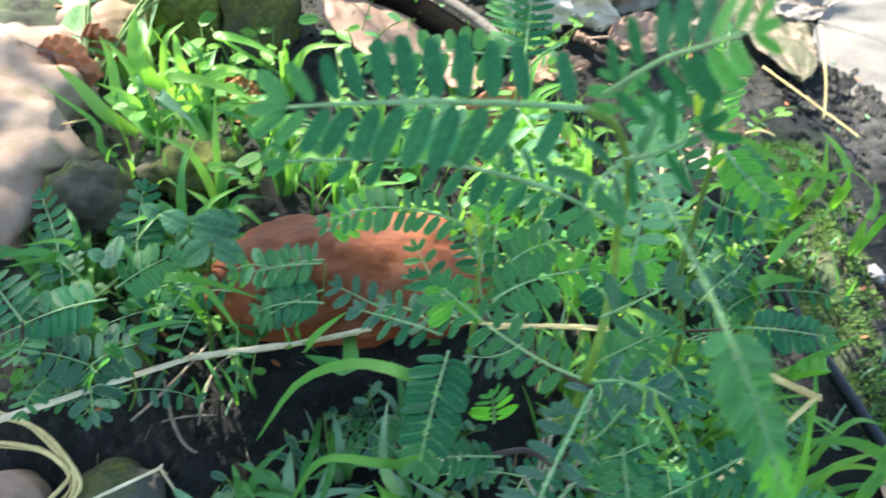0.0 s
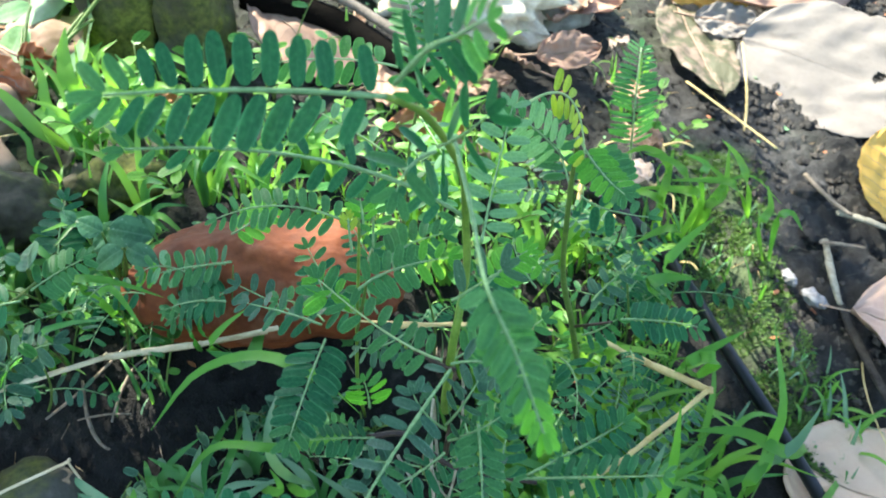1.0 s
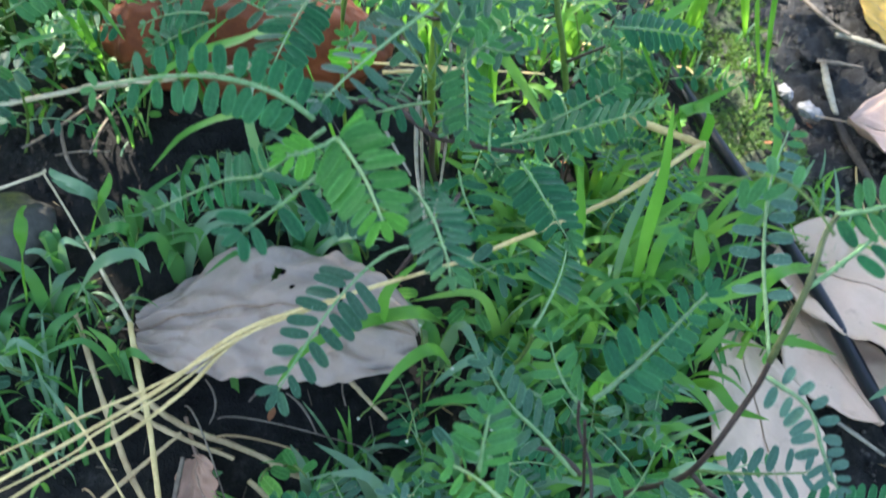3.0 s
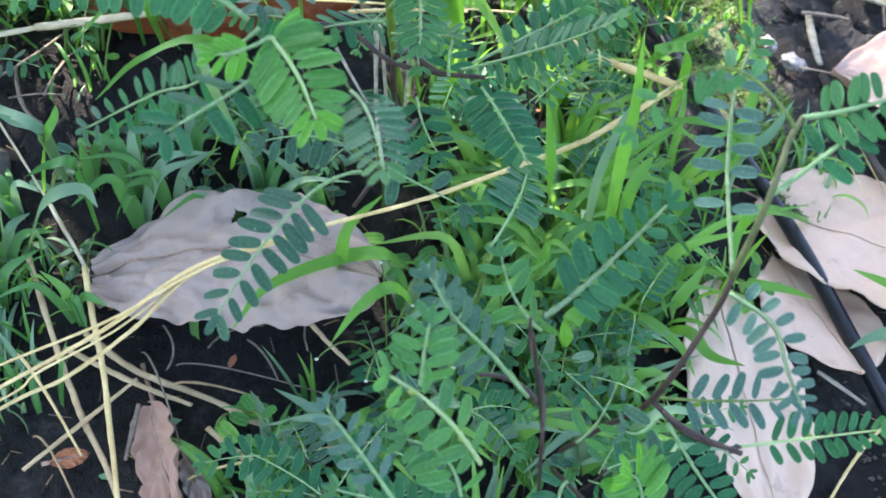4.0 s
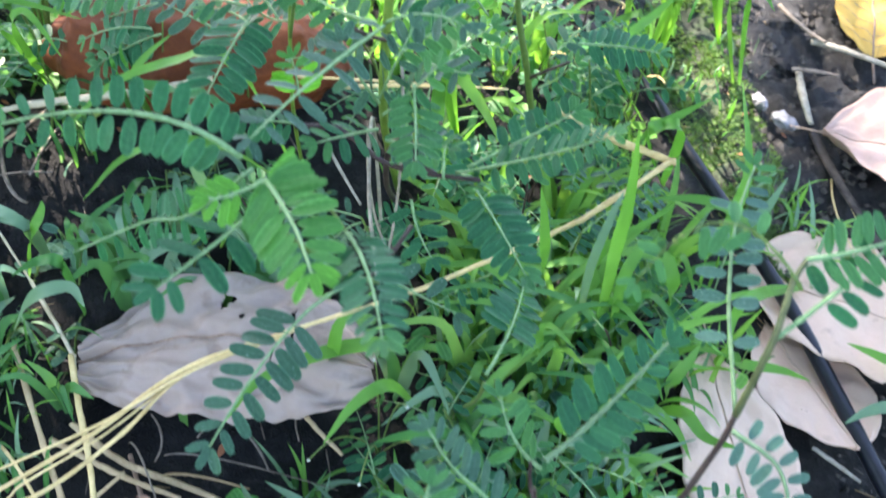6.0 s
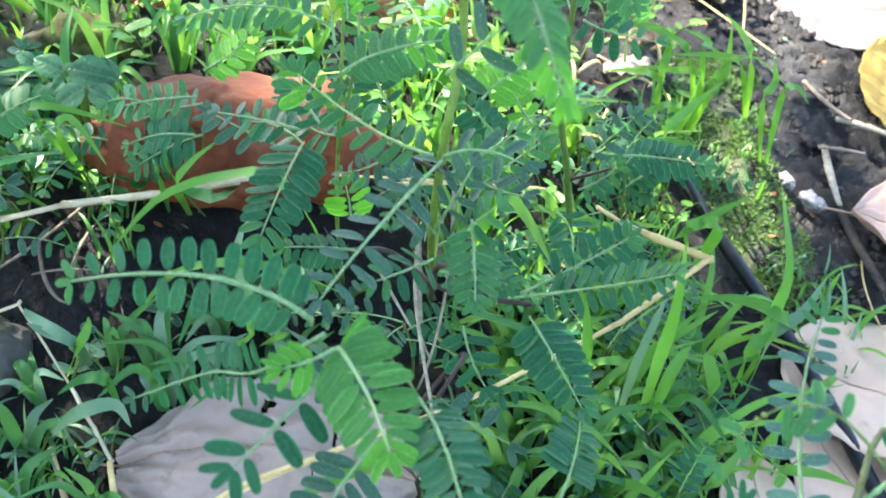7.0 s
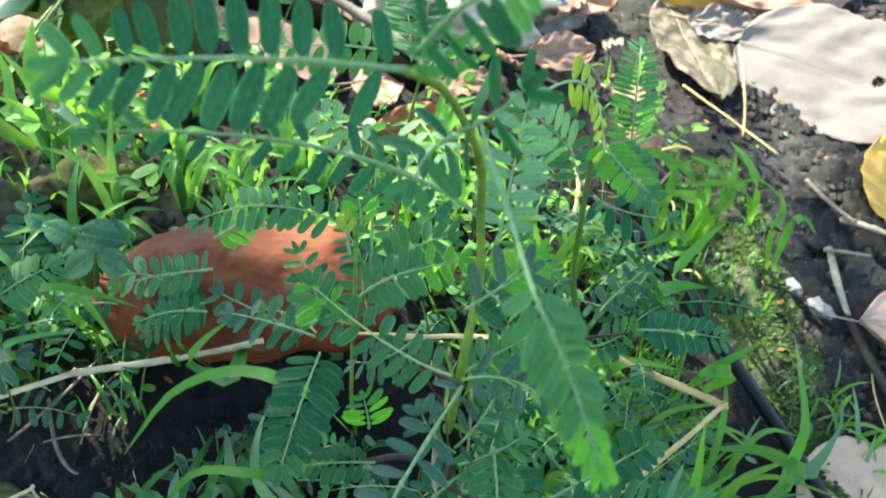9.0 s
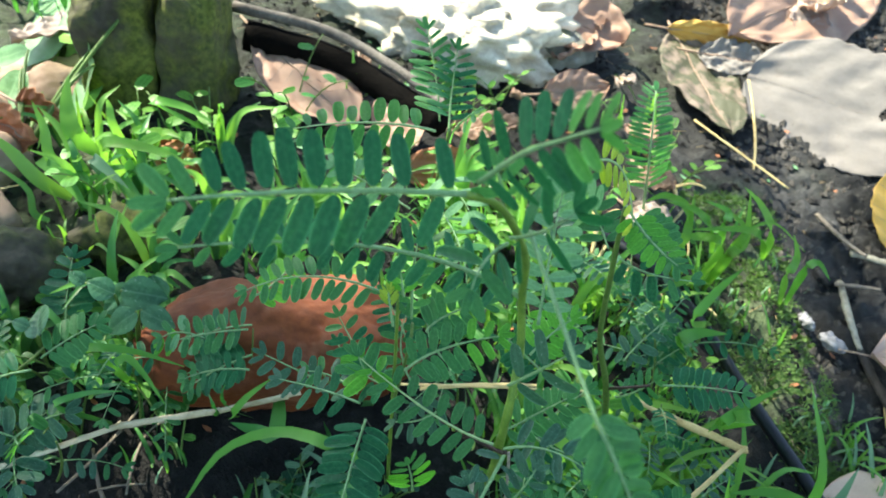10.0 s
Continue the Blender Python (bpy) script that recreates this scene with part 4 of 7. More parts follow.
frond(a, [(0.1048, 0.2871, 0.4094), (0.0958, 0.2742, 0.4114), (0.0907, 0.2642, 0.4065)], 3, 0.0150, face=CAMSIDE, tip="mid")
frond(a, [(0.0997, 0.2763, 0.4344), (0.0977, 0.2754, 0.4424), (0.0957, 0.2765, 0.4484)], 3, 0.0100, "mid", face=CAMSIDE)
frond(a, [(0.1197, 0.3012, 0.2764), (0.0950, 0.2500, 0.2790), (0.0750, 0.2040, 0.2790)], 9, 0.0135, "wet", start=0.02, radius=0.0011, spread=85, droop=0.22, tip="wet", skip=0.15)
frond(a, [(0.1340, 0.2830, 0.2590), (0.1355, 0.2648, 0.2490), (0.1360, 0.2490, 0.2420)], 8, 0.0110, "mid", fruits=3)
frond(a, [(0.1246, 0.3498, 0.2340), (0.1426, 0.3528, 0.2470), (0.1585, 0.3508, 0.2630)], 7, 0.0120, "mid")
frond(a, [(0.0834, 0.3039, 0.2202), (0.0663, 0.3010, 0.2232), (0.0503, 0.2981, 0.2242)], 8, 0.0095, "dark", droop=0.5, radius=0.0008)
frond(a, [(0.0800, 0.3200, 0.2260), (0.0790, 0.3200, 0.2360), (0.0770, 0.3190, 0.2470)], 5, 0.0110, "young", spread=80)
frond(a, [(0.1599, 0.4045, 0.2256), (0.1489, 0.4116, 0.2326), (0.1369, 0.4187, 0.2405)], 7, 0.0130)
frond(a, [(0.1446, 0.3566, 0.2290), (0.1526, 0.3456, 0.2321), (0.1645, 0.3356, 0.2362)], 4, 0.0130, "wet", tip="wet")
frond(a, [(0.1182, 0.3104, 0.3132), (0.1281, 0.3034, 0.3293), (0.1381, 0.2995, 0.3424)], 3, 0.0165, "wet", tip="wet", face=CAMSIDE)
frond(a, [(0.1202, 0.3061, 0.2753), (0.1362, 0.2991, 0.2844), (0.1531, 0.2870, 0.2865)], 4, 0.0130, "wet", tip="wet")
stem(a, [(0.0794, 0.3069, 0.2172), (0.1004, 0.3137, 0.2122), (0.1234, 0.3025, 0.2023), (0.1484, 0.2974, 0.2004), (0.1703, 0.2913, 0.2035)], 0.0016, 0.0012, STEM_RED, "branch")
stem(a, [(0.0924, 0.3361, 0.2610), (0.1164, 0.3200, 0.2602), (0.1223, 0.3120, 0.2662)], 0.0009, 0.0012, STEM_RED, "branch")
stem(a, [(0.1370, 0.4560, 0.0550), (0.1258, 0.3492, 0.1540), (0.1276, 0.3295, 0.1931), (0.1494, 0.3014, 0.1974)], 0.0020, 0.0014, STEM_RED, "branch")
frond(a, [(0.1580, 0.2910, 0.2070), (0.1959, 0.2739, 0.2324), (0.2200, 0.2570, 0.2570)], 12, 0.0110, fruits=5, start=0.2)
frond(a, [(0.1630, 0.2890, 0.2120), (0.1971, 0.3001, 0.2284), (0.2130, 0.3060, 0.2370)], 9, 0.0121, start=0.2)
frond(a, [(0.1685, 0.2840, 0.2022), (0.1782, 0.2626, 0.1984), (0.1899, 0.2378, 0.1908)], 11, 0.0138)
frond(a, [(0.1680, 0.1760, 0.1920), (0.1805, 0.2036, 0.1925), (0.1880, 0.2300, 0.1910)], 10, 0.0127, start=0.42, wide=0.95, face=CAMSIDE)
frond(a, [(0.1373, 0.2834, 0.1945), (0.1412, 0.2693, 0.1876), (0.1482, 0.2563, 0.1817)], 4, 0.0125, tip="dark")
frond(a, [(0.1523, 0.2904, 0.2034), (0.1524, 0.3024, 0.2094), (0.1544, 0.3124, 0.2123)], 4, 0.0120, tip="dark")
frond(a, [(0.1325, 0.3255, 0.2092), (0.1354, 0.3105, 0.2083), (0.1373, 0.2945, 0.2054)], 4, 0.0110, "mid")
stem(a, [(0.096, 0.304, 0.207), (0.104, 0.296, 0.197), (0.113, 0.287, 0.187)], 0.0009, 0.0006, STEM_DRY, "dry_shoot")
withered = random.Random(55)
for k in range(2):
    p = V((0.124 + withered.uniform(-0.012, 0.012), 0.325 + withered.uniform(-0.012, 0.010), withered.uniform(0.19, 0.265)))
    q = V((0.124 + withered.uniform(-0.020, 0.018), 0.365 + withered.uniform(-0.02, 0.01), withered.uniform(0.05, 0.09)))
    stem(a, [p, p.lerp(q, 0.5) + V((withered.uniform(-0.012, 0.012), -0.006, 0)), q], withered.uniform(0.0006, 0.0011), 0.0008, STEM_DRY, "dry_shoot")

frond(a, [(0.1193, 0.2949, 0.2433), (0.1252, 0.2870, 0.2654), (0.1321, 0.2881, 0.2834)], 5, 0.0095, "wet", tip="wet")
frond(a, [(0.1193, 0.2938, 0.2413), (0.1082, 0.2851, 0.2624), (0.1021, 0.2842, 0.2764)], 4, 0.0130, "wet", tip="wet")
frond(a, [(0.1212, 0.2898, 0.2374), (0.1331, 0.2799, 0.2575), (0.1431, 0.2769, 0.2715)], 5, 0.0110, "dark")
frond(a, [(0.1192, 0.2858, 0.2324), (0.1071, 0.2679, 0.2405), (0.0941, 0.2570, 0.2426)], 5, 0.0120, "dark")
frond(a, [(0.1232, 0.2827, 0.2284), (0.1382, 0.2737, 0.2335), (0.1511, 0.2637, 0.2396)], 5, 0.0110, "wet")
b = thing("leafy_weed", (0.128, 0.395, 0.052), "leafy weed with bright young fronds at its top", "weed", KIND)
stem(b, [(0.1280, 0.3950, 0.0500), (0.1164, 0.3606, 0.1882), (0.1163, 0.3141, 0.1741), (0.1230, 0.2328, 0.1870)], 0.0011, 0.0009, STEM_DRY)
stem(b, [(0.1230, 0.2328, 0.1870), (0.1142, 0.2103, 0.2096), (0.1050, 0.1905, 0.2353), (0.0922, 0.1805, 0.2535), (0.0818, 0.1861, 0.2647), (0.0846, 0.1826, 0.2732)], 0.0012, 0.0010, STEM_GREEN, "branch")
frond(b, [(0.0730, 0.1960, 0.2760), (0.0380, 0.2030, 0.2870), (-0.0137, 0.2132, 0.2722)], 12, 0.0124, face=CAMSIDE, start=0.10, radius=0.0013, spread=82, fruits=6, tips=1, wide=1.14)
frond(b, [(0.0828, 0.1822, 0.2779), (0.0852, 0.1805, 0.2762), (0.0948, 0.1643, 0.2727), (0.1016, 0.1478, 0.2685)], 14, 0.0146, "fresh", start=0.04, radius=0.0011, rachis=RACHIS_LIGHT, tips=2, tip="young", wide=0.86, face=CAMSIDE)
frond(b, [(0.1110, 0.1750, 0.2630), (0.1189, 0.1476, 0.2708), (0.1245, 0.1161, 0.2734)], 14, 0.0105, start=0.04, face=(-0.1, -0.3, 0.9))
frond(b, [(0.0828, 0.1822, 0.2779), (0.0737, 0.1793, 0.2737), (0.0655, 0.1757, 0.2733)], 4, 0.0100, "young", tip="young", spread=56, start=0.40, wide=0.85)
frond(b, [(0.0779, 0.1891, 0.2770), (0.0530, 0.1950, 0.2500), (0.0334, 0.2056, 0.2366), (0.0020, 0.2100, 0.2150)], 12, 0.0102, start=0.3, spread=78, tip="wet", face=CAMSIDE)
frond(b, [(0.0780, 0.1840, 0.2620), (0.0660, 0.1630, 0.2620), (0.0540, 0.1430, 0.2630)], 6, 0.0150, "dark", start=0.25, skip=0.25, tip="dark")
frond(b, [(0.1130, 0.2320, 0.1850), (0.0890, 0.1950, 0.1940), (0.0625, 0.1496, 0.1737)], 9, 0.0150, "wet", start=0.46, spread=72, tip="wet", radius=0.0011)
stem(b, [(0.1088, 0.2578, 0.1435), (0.1368, 0.2697, 0.1882), (0.1248, 0.2427, 0.1868)], 0.0011, 0.0010, STEM_RED, "branch")
frond(b, [(0.1026, 0.2630, 0.1778), (0.0867, 0.2578, 0.1850), (0.0678, 0.2488, 0.1872)], 6, 0.0130, "wet", tip="wet", skip=0.2)
frond(b, [(0.1246, 0.2480, 0.1769), (0.1405, 0.2421, 0.1724), (0.1603, 0.2352, 0.1668)], 3, 0.0150, "wet", tip="wet", skip=0.3)

stem(b, [(0.0846, 0.1826, 0.2732), (0.0971, 0.1919, 0.2669), (0.1110, 0.1750, 0.2630)], 0.0008, 0.0006, STEM_GREEN, "branch")
stem(b, [(0.1850, 0.3220, -0.0070), (0.1717, 0.2079, 0.1378), (0.1678, 0.1756, 0.1882)], 0.0012, 0.0009, STEM_GREEN, "branch")
c = thing("leafy_weed", (0.232, 0.238, -0.032), "spreading leafy weed with purple-brown branching stems", "weed", KIND)
stem(c, [(0.2350, 0.2400, -0.0380), (0.2367, 0.1769, 0.0762), (0.2378, 0.1349, 0.1523), (0.2504, 0.1386, 0.1982), (0.2537, 0.1417, 0.2155)], 0.0016, 0.0011, STEM_RED)
stem(c, [(0.2537, 0.1417, 0.2155), (0.2582, 0.1476, 0.2495), (0.2635, 0.1599, 0.2640), (0.2681, 0.1655, 0.2707)], 0.0014, 0.0010, STEM_OLIVE, "branch")
stem(c, [(0.2330, 0.2390, -0.0370), (0.1973, 0.1411, 0.1246), (0.1837, 0.1157, 0.1853), (0.1764, 0.1058, 0.2183)], 0.0008, 0.0006, STEM_RED, "branch")
stem(c, [(0.2350, 0.2370, -0.0380), (0.2168, 0.1196, 0.1026), (0.2141, 0.0652, 0.1624)], 0.0012, 0.0009, STEM_RED, "branch")
stem(c, [(0.2381, 0.1222, 0.1603), (0.2462, 0.1111, 0.1628), (0.2632, 0.1021, 0.1632)], 0.0013, 0.0010, STEM_RED, "branch")
stem(c, [(0.1918, 0.1346, 0.1466), (0.1810, 0.1405, 0.1530), (0.1670, 0.1425, 0.1533)], 0.0012, 0.0009, STEM_RED, "branch")
frond(c, [(0.2681, 0.1655, 0.2707), (0.2875, 0.1676, 0.2751), (0.3086, 0.1719, 0.2822)], 8, 0.0125, "mid", start=0.16, radius=0.0013, spread=66, wide=0.82, fruits=2)
frond(c, [(0.2582, 0.1476, 0.2495), (0.2762, 0.1566, 0.2615), (0.2941, 0.1668, 0.2749)], 7, 0.0110, "dark", skip=0.4, tip="dark", radius=0.0013, start=0.2)
frond(c, [(0.2537, 0.1417, 0.2155), (0.2536, 0.1767, 0.2387), (0.2561, 0.1989, 0.2586), (0.2653, 0.2192, 0.2715)], 11, 0.0115, "blue", start=0.2, tip="mid", spread=84, skip=0.2, radius=0.0011, wide=0.95, crowd=0.8, rachis=RACHIS_DULL)
frond(c, [(0.2396, 0.1354, 0.1531), (0.2672, 0.1341, 0.1544), (0.2956, 0.1376, 0.1538)], 6, 0.0112, "blue", tip="blue", face=(0, -0.5, 0.86), rachis=STEM_GREEN, spread=62, droop=0.0, wide=0.88, start=0.22)
stem(c, [(0.2386, 0.1343, 0.1517), (0.2513, 0.1260, 0.1437), (0.2681, 0.1216, 0.1404), (0.2747, 0.1216, 0.1411)], 0.0012, 0.0009, STEM_RED, "branch")
frond(c, [(0.2736, 0.1216, 0.1410), (0.3020, 0.1236, 0.1462), (0.3278, 0.1225, 0.1552)], 10, 0.0100, "dark", tip="mid", start=0.22, rachis=RACHIS_LIGHT, fruits=4, face=CAMSIDE, spread=66, wide=0.92, crowd=0.85)
frond(c, [(0.2529, 0.1380, 0.2112), (0.2677, 0.1272, 0.2066), (0.2722, 0.1135, 0.1976), (0.2773, 0.1034, 0.1897)], 9, 0.0094, "blue", tip="blue", spread=82, droop=0.1, wide=1.0, start=0.08, radius=0.0012, rachis=RACHIS_DULL)
frond(c, [(0.2445, 0.1286, 0.1459), (0.2560, 0.1120, 0.1359), (0.2674, 0.0982, 0.1290)], 8, 0.0112, "dark", tip="dark", radius=0.0012, spread=76)
frond(c, [(0.2306, 0.0940, 0.1356), (0.2274, 0.0974, 0.1467), (0.2229, 0.0973, 0.1536)], 6, 0.0145, "fresh", tip="young", spread=62, start=0.05)
frond(c, [(0.1840, 0.1250, 0.2070), (0.2018, 0.1375, 0.2161), (0.2275, 0.1577, 0.2348)], 11, 0.0126, "dark", start=0.28, radius=0.0014, tip="dark", fruits=2, spread=68, wide=0.95, face=CAMSIDE, rachis=RACHIS_DULL)
frond(c, [(0.1806, 0.1102, 0.1803), (0.1649, 0.1127, 0.1997), (0.1510, 0.1157, 0.2137), (0.1416, 0.1212, 0.2266)], 8, 0.0105, "wet", skip=0.25, tip="wet", radius=0.0010, start=0.3, face=(0.2, -0.5, 0.8))
frond(c, [(0.1635, 0.0873, 0.1708), (0.1530, 0.0879, 0.1896), (0.1403, 0.0912, 0.2016), (0.1299, 0.0832, 0.2201)], 6, 0.0118, "mid", radius=0.0011, fruits=4, tip="mid", start=0.12, spread=72, rachis=RACHIS_LIGHT, wide=1.18)
frond(c, [(0.1341, 0.0688, 0.1740), (0.1215, 0.0770, 0.1896), (0.1105, 0.0830, 0.2028)], 6, 0.0080, "blue", tip="blue", tips=0, radius=0.0009, start=0.2, spread=62)
stem(c, [(0.2043, 0.1315, 0.0597), (0.1865, 0.0961, 0.1649), (0.1862, 0.1109, 0.1817), (0.1807, 0.1221, 0.1938), (0.1789, 0.1248, 0.2062)], 0.0008, 0.0006, STEM_RED, "branch")
frond(c, [(0.2499, 0.1331, 0.2863), (0.2272, 0.1519, 0.2953), (0.2037, 0.1455, 0.2737)], 7, 0.0095, "mid", skip=0.5, fruits=4, radius=0.0006, tip="mid", rachis=STEM_GREEN)
frond(c, [(0.2342, 0.1172, 0.1622), (0.2281, 0.1143, 0.1573), (0.2211, 0.1112, 0.1614)], 2, 0.0120, "wet", tip="wet")
frond(c, [(0.1401, 0.0912, 0.2067), (0.1404, 0.0939, 0.2178), (0.1416, 0.0997, 0.2269)], 5, 0.0103, "mid")
frond(c, [(0.1651, 0.0683, 0.1606), (0.1421, 0.0753, 0.1593), (0.1140, 0.0834, 0.1571)], 10, 0.0090, "dark")
frond(c, [(0.1580, 0.0794, 0.1570), (0.1514, 0.0839, 0.1763), (0.1375, 0.0888, 0.1807)], 6, 0.0112, "mid")
frond(c, [(0.1858, 0.1335, 0.1907), (0.1741, 0.1342, 0.2060), (0.1684, 0.1449, 0.2164)], 5, 0.0108, "mid", skip=0.2)
frond(c, [(0.2169, 0.1476, 0.1043), (0.2242, 0.1482, 0.1202), (0.2287, 0.1527, 0.1412)], 4, 0.0112, "mid", skip=0.2)
frond(c, [(0.2053, 0.1131, 0.1248), (0.2003, 0.1011, 0.1256), (0.2014, 0.0790, 0.1310)], 5, 0.0103, "dark")

d = thing("leafy_weed", (0.248, 0.518, 0.046), "leafy weed with a yellowing drooping frond on a green stem", "weed", KIND)
stem(d, [(0.2490, 0.5200, 0.0400), (0.2133, 0.4468, 0.1725), (0.1981, 0.4383, 0.2265), (0.1888, 0.4179, 0.2966), (0.1867, 0.4142, 0.3416)], 0.0026, 0.0013)
frond(d, [(0.1566, 0.4095, 0.3656), (0.1826, 0.4164, 0.3606), (0.1906, 0.3940, 0.3158)], 10, 0.0125, "yellow", face=(0.9, -0.35, 0.2), rachis=RACHIS_LIGHT, tip="mid", start=0.2, wide=0.8)
frond(d, [(0.1867, 0.4152, 0.3426), (0.1966, 0.3961, 0.3348), (0.2085, 0.3790, 0.3309)], 9, 0.0115, "young", start=0.2)
frond(d, [(0.1302, 0.3245, 0.3372), (0.1363, 0.3506, 0.3550), (0.1444, 0.3807, 0.3788)], 9, 0.0140, "back", tip="back", face=(-0.2, -0.9, 0.4))
frond(d, [(0.2300, 0.4010, 0.2230), (0.2526, 0.3993, 0.2244), (0.2769, 0.3959, 0.2238)], 10, 0.0125, fruits=2)
frond(d, [(0.2304, 0.4737, 0.1723), (0.2424, 0.4818, 0.1833), (0.2594, 0.4898, 0.1973)], 4, 0.0130, "wet", tip="wet")
frond(d, [(0.1437, 0.3626, 0.2189), (0.1587, 0.3695, 0.2299), (0.1767, 0.3775, 0.2419)], 7, 0.0130, "mid")
frond(d, [(0.1921, 0.4698, 0.2942), (0.1740, 0.4631, 0.3153), (0.1570, 0.4613, 0.3282)], 7, 0.0155, "back", tip="mid", face=CAMSIDE)
frond(d, [(0.1971, 0.4587, 0.2803), (0.1922, 0.4798, 0.2902), (0.1833, 0.5070, 0.3080)], 7, 0.0150, "mid", face=CAMSIDE)
frond(d, [(0.2020, 0.4467, 0.2824), (0.2149, 0.4336, 0.2826), (0.2409, 0.4295, 0.2807)], 5, 0.0145, "dark", skip=0.3)
frond(d, [(0.1800, 0.4264, 0.2235), (0.1681, 0.4385, 0.2364), (0.1641, 0.4476, 0.2473)], 6, 0.0130, "young")
frond(d, [(0.2202, 0.4428, 0.1685), (0.2302, 0.4378, 0.1796), (0.2391, 0.4348, 0.1926)], 5, 0.0120)
frond(d, [(0.2042, 0.4258, 0.1626), (0.2131, 0.4097, 0.1587), (0.2099, 0.3797, 0.1529)], 6, 0.0130)
frond(d, [(0.2030, 0.4360, 0.3217), (0.2126, 0.4292, 0.3138), (0.2209, 0.4215, 0.3047)], 9, 0.0130, "mid", tip="mid", start=0.05, face=CAMSIDE)
stem(d, [(0.2133, 0.4468, 0.1725), (0.2251, 0.4329, 0.1886), (0.2331, 0.4259, 0.1977)], 0.0012, 0.0009, STEM_RED, "branch")

e = thing("leafy_weed", (0.071, 0.448, 0.073), "leafy weed with arching fronds in front of the brick", "weed", KIND)
stem(e, [(0.0710, 0.4510, 0.0680), (0.0692, 0.3924, 0.1677), (0.0693, 0.3799, 0.2249), (0.0697, 0.3863, 0.2738), (0.0694, 0.3926, 0.2978)], 0.0013, 0.0008, STEM_LIME_LIT)
frond(e, [(0.0630, 0.4000, 0.2890), (0.0239, 0.4082, 0.2926), (-0.0120, 0.4060, 0.2830)], 12, 0.0125, "mid", start=0.08)
frond(e, [(0.0776, 0.3914, 0.2789), (0.0773, 0.3986, 0.3048), (0.0790, 0.4018, 0.3258)], 8, 0.0100, "mid", tip="mid")
frond(e, [(0.0728, 0.3332, 0.2979), (0.0900, 0.3389, 0.3070), (0.1169, 0.3418, 0.3138)], 8, 0.0125, "mid", tip="young", tips=3, spread=74)
frond(e, [(0.1160, 0.3110, 0.2730), (0.0878, 0.3288, 0.2731), (0.0508, 0.3558, 0.2840)], 9, 0.0132, "mid", tip="young", fruits=5, rachis=RACHIS_LIGHT)
frond(e, [(0.0568, 0.3578, 0.2780), (0.0556, 0.3503, 0.2775), (0.0505, 0.3560, 0.2843)], 4, 0.0149, "young", spread=60)
frond(e, [(0.0550, 0.3410, 0.2550), (0.0489, 0.3132, 0.2516), (0.0425, 0.2818, 0.2434)], 12, 0.0150, "dark", tip="mid", start=0.08)
frond(e, [(0.0518, 0.3513, 0.2559), (0.0309, 0.3633, 0.2525), (0.0080, 0.3744, 0.2481)], 5, 0.0120, "dark", tip="wet")
frond(e, [(-0.0248, 0.4830, 0.1877), (-0.0496, 0.4900, 0.1762), (-0.0774, 0.4940, 0.1618)], 8, 0.0150, "dark", tip="dark")
frond(e, [(-0.0236, 0.4708, 0.1718), (-0.0425, 0.4668, 0.1645), (-0.0634, 0.4608, 0.1523)], 8, 0.0150, "dark", tip="mid")
stem(e, [(-0.0360, 0.4920, 0.0920), (-0.0272, 0.4786, 0.1477), (-0.0237, 0.4820, 0.1857)], 0.0007, 0.0005, STEM_GREEN, "branch")
frond(e, [(0.0703, 0.3890, 0.2308), (0.0524, 0.4010, 0.2264), (0.0364, 0.4201, 0.2321)], 7, 0.0120, "dark", tip="dark")
frond(e, [(-0.0224, 0.4569, 0.2076), (-0.0484, 0.4562, 0.2037), (-0.0757, 0.4547, 0.1954)], 7, 0.0128, "mid", tip="young", droop=0.0)
frond(e, [(-0.0191, 0.4337, 0.1949), (-0.0397, 0.4345, 0.1935), (-0.0600, 0.4354, 0.1842)], 6, 0.0110, "dark", tip="mid")
# pale leaflets put the sun on this frond into its colour
frond(e, [(-0.0426, 0.4533, 0.1973), (-0.0623, 0.4583, 0.2021), (-0.0769, 0.4568, 0.1990)], 5, 0.0125, "back", tip="mid", skip=0.1)
frond(e, [(-0.0324, 0.4718, 0.1606), (-0.0504, 0.4738, 0.1604), (-0.0683, 0.4699, 0.1532)], 7, 0.0130, "dark", tip="mid")
frond(e, [(0.1002, 0.3748, 0.2323), (0.0863, 0.3698, 0.2242), (0.0714, 0.3758, 0.2149)], 6, 0.0120, "wet", tip="wet")
stem(e, [(0.0240, 0.5090, 0.0950), (0.0323, 0.4376, 0.1738), (0.0249, 0.4319, 0.1978)], 0.0009, 0.0007, STEM_GREEN, "branch")
frond(e, [(0.0772, 0.4130, 0.2417), (0.0712, 0.4291, 0.2455), (0.0622, 0.4462, 0.2502)], 6, 0.0120, "dark")
frond(e, [(0.0723, 0.3836, 0.3009), (0.0712, 0.3866, 0.3078), (0.0701, 0.3887, 0.3138)], 4, 0.0090, "young", spread=60)
frond(e, [(-0.0230, 0.4853, 0.2108), (-0.0094, 0.4903, 0.2186), (0.0049, 0.5033, 0.2285)], 6, 0.0135, "young", tip="young", spread=66, wide=1.1)
frond(e, [(0.0293, 0.4127, 0.2064), (0.0096, 0.4191, 0.2121), (-0.0074, 0.4247, 0.2171)], 4, 0.0140, "wet", tip="wet", start=0.2)
frond(e, [(0.0858, 0.3922, 0.2690), (0.0967, 0.3982, 0.2761), (0.1166, 0.4012, 0.2833)], 7, 0.0140, "mid")
stem(e, [(0.0693, 0.3799, 0.2249), (0.0756, 0.3723, 0.2730), (0.0775, 0.3814, 0.2850)], 0.0010, 0.0008, STEM_GREEN, "branch")
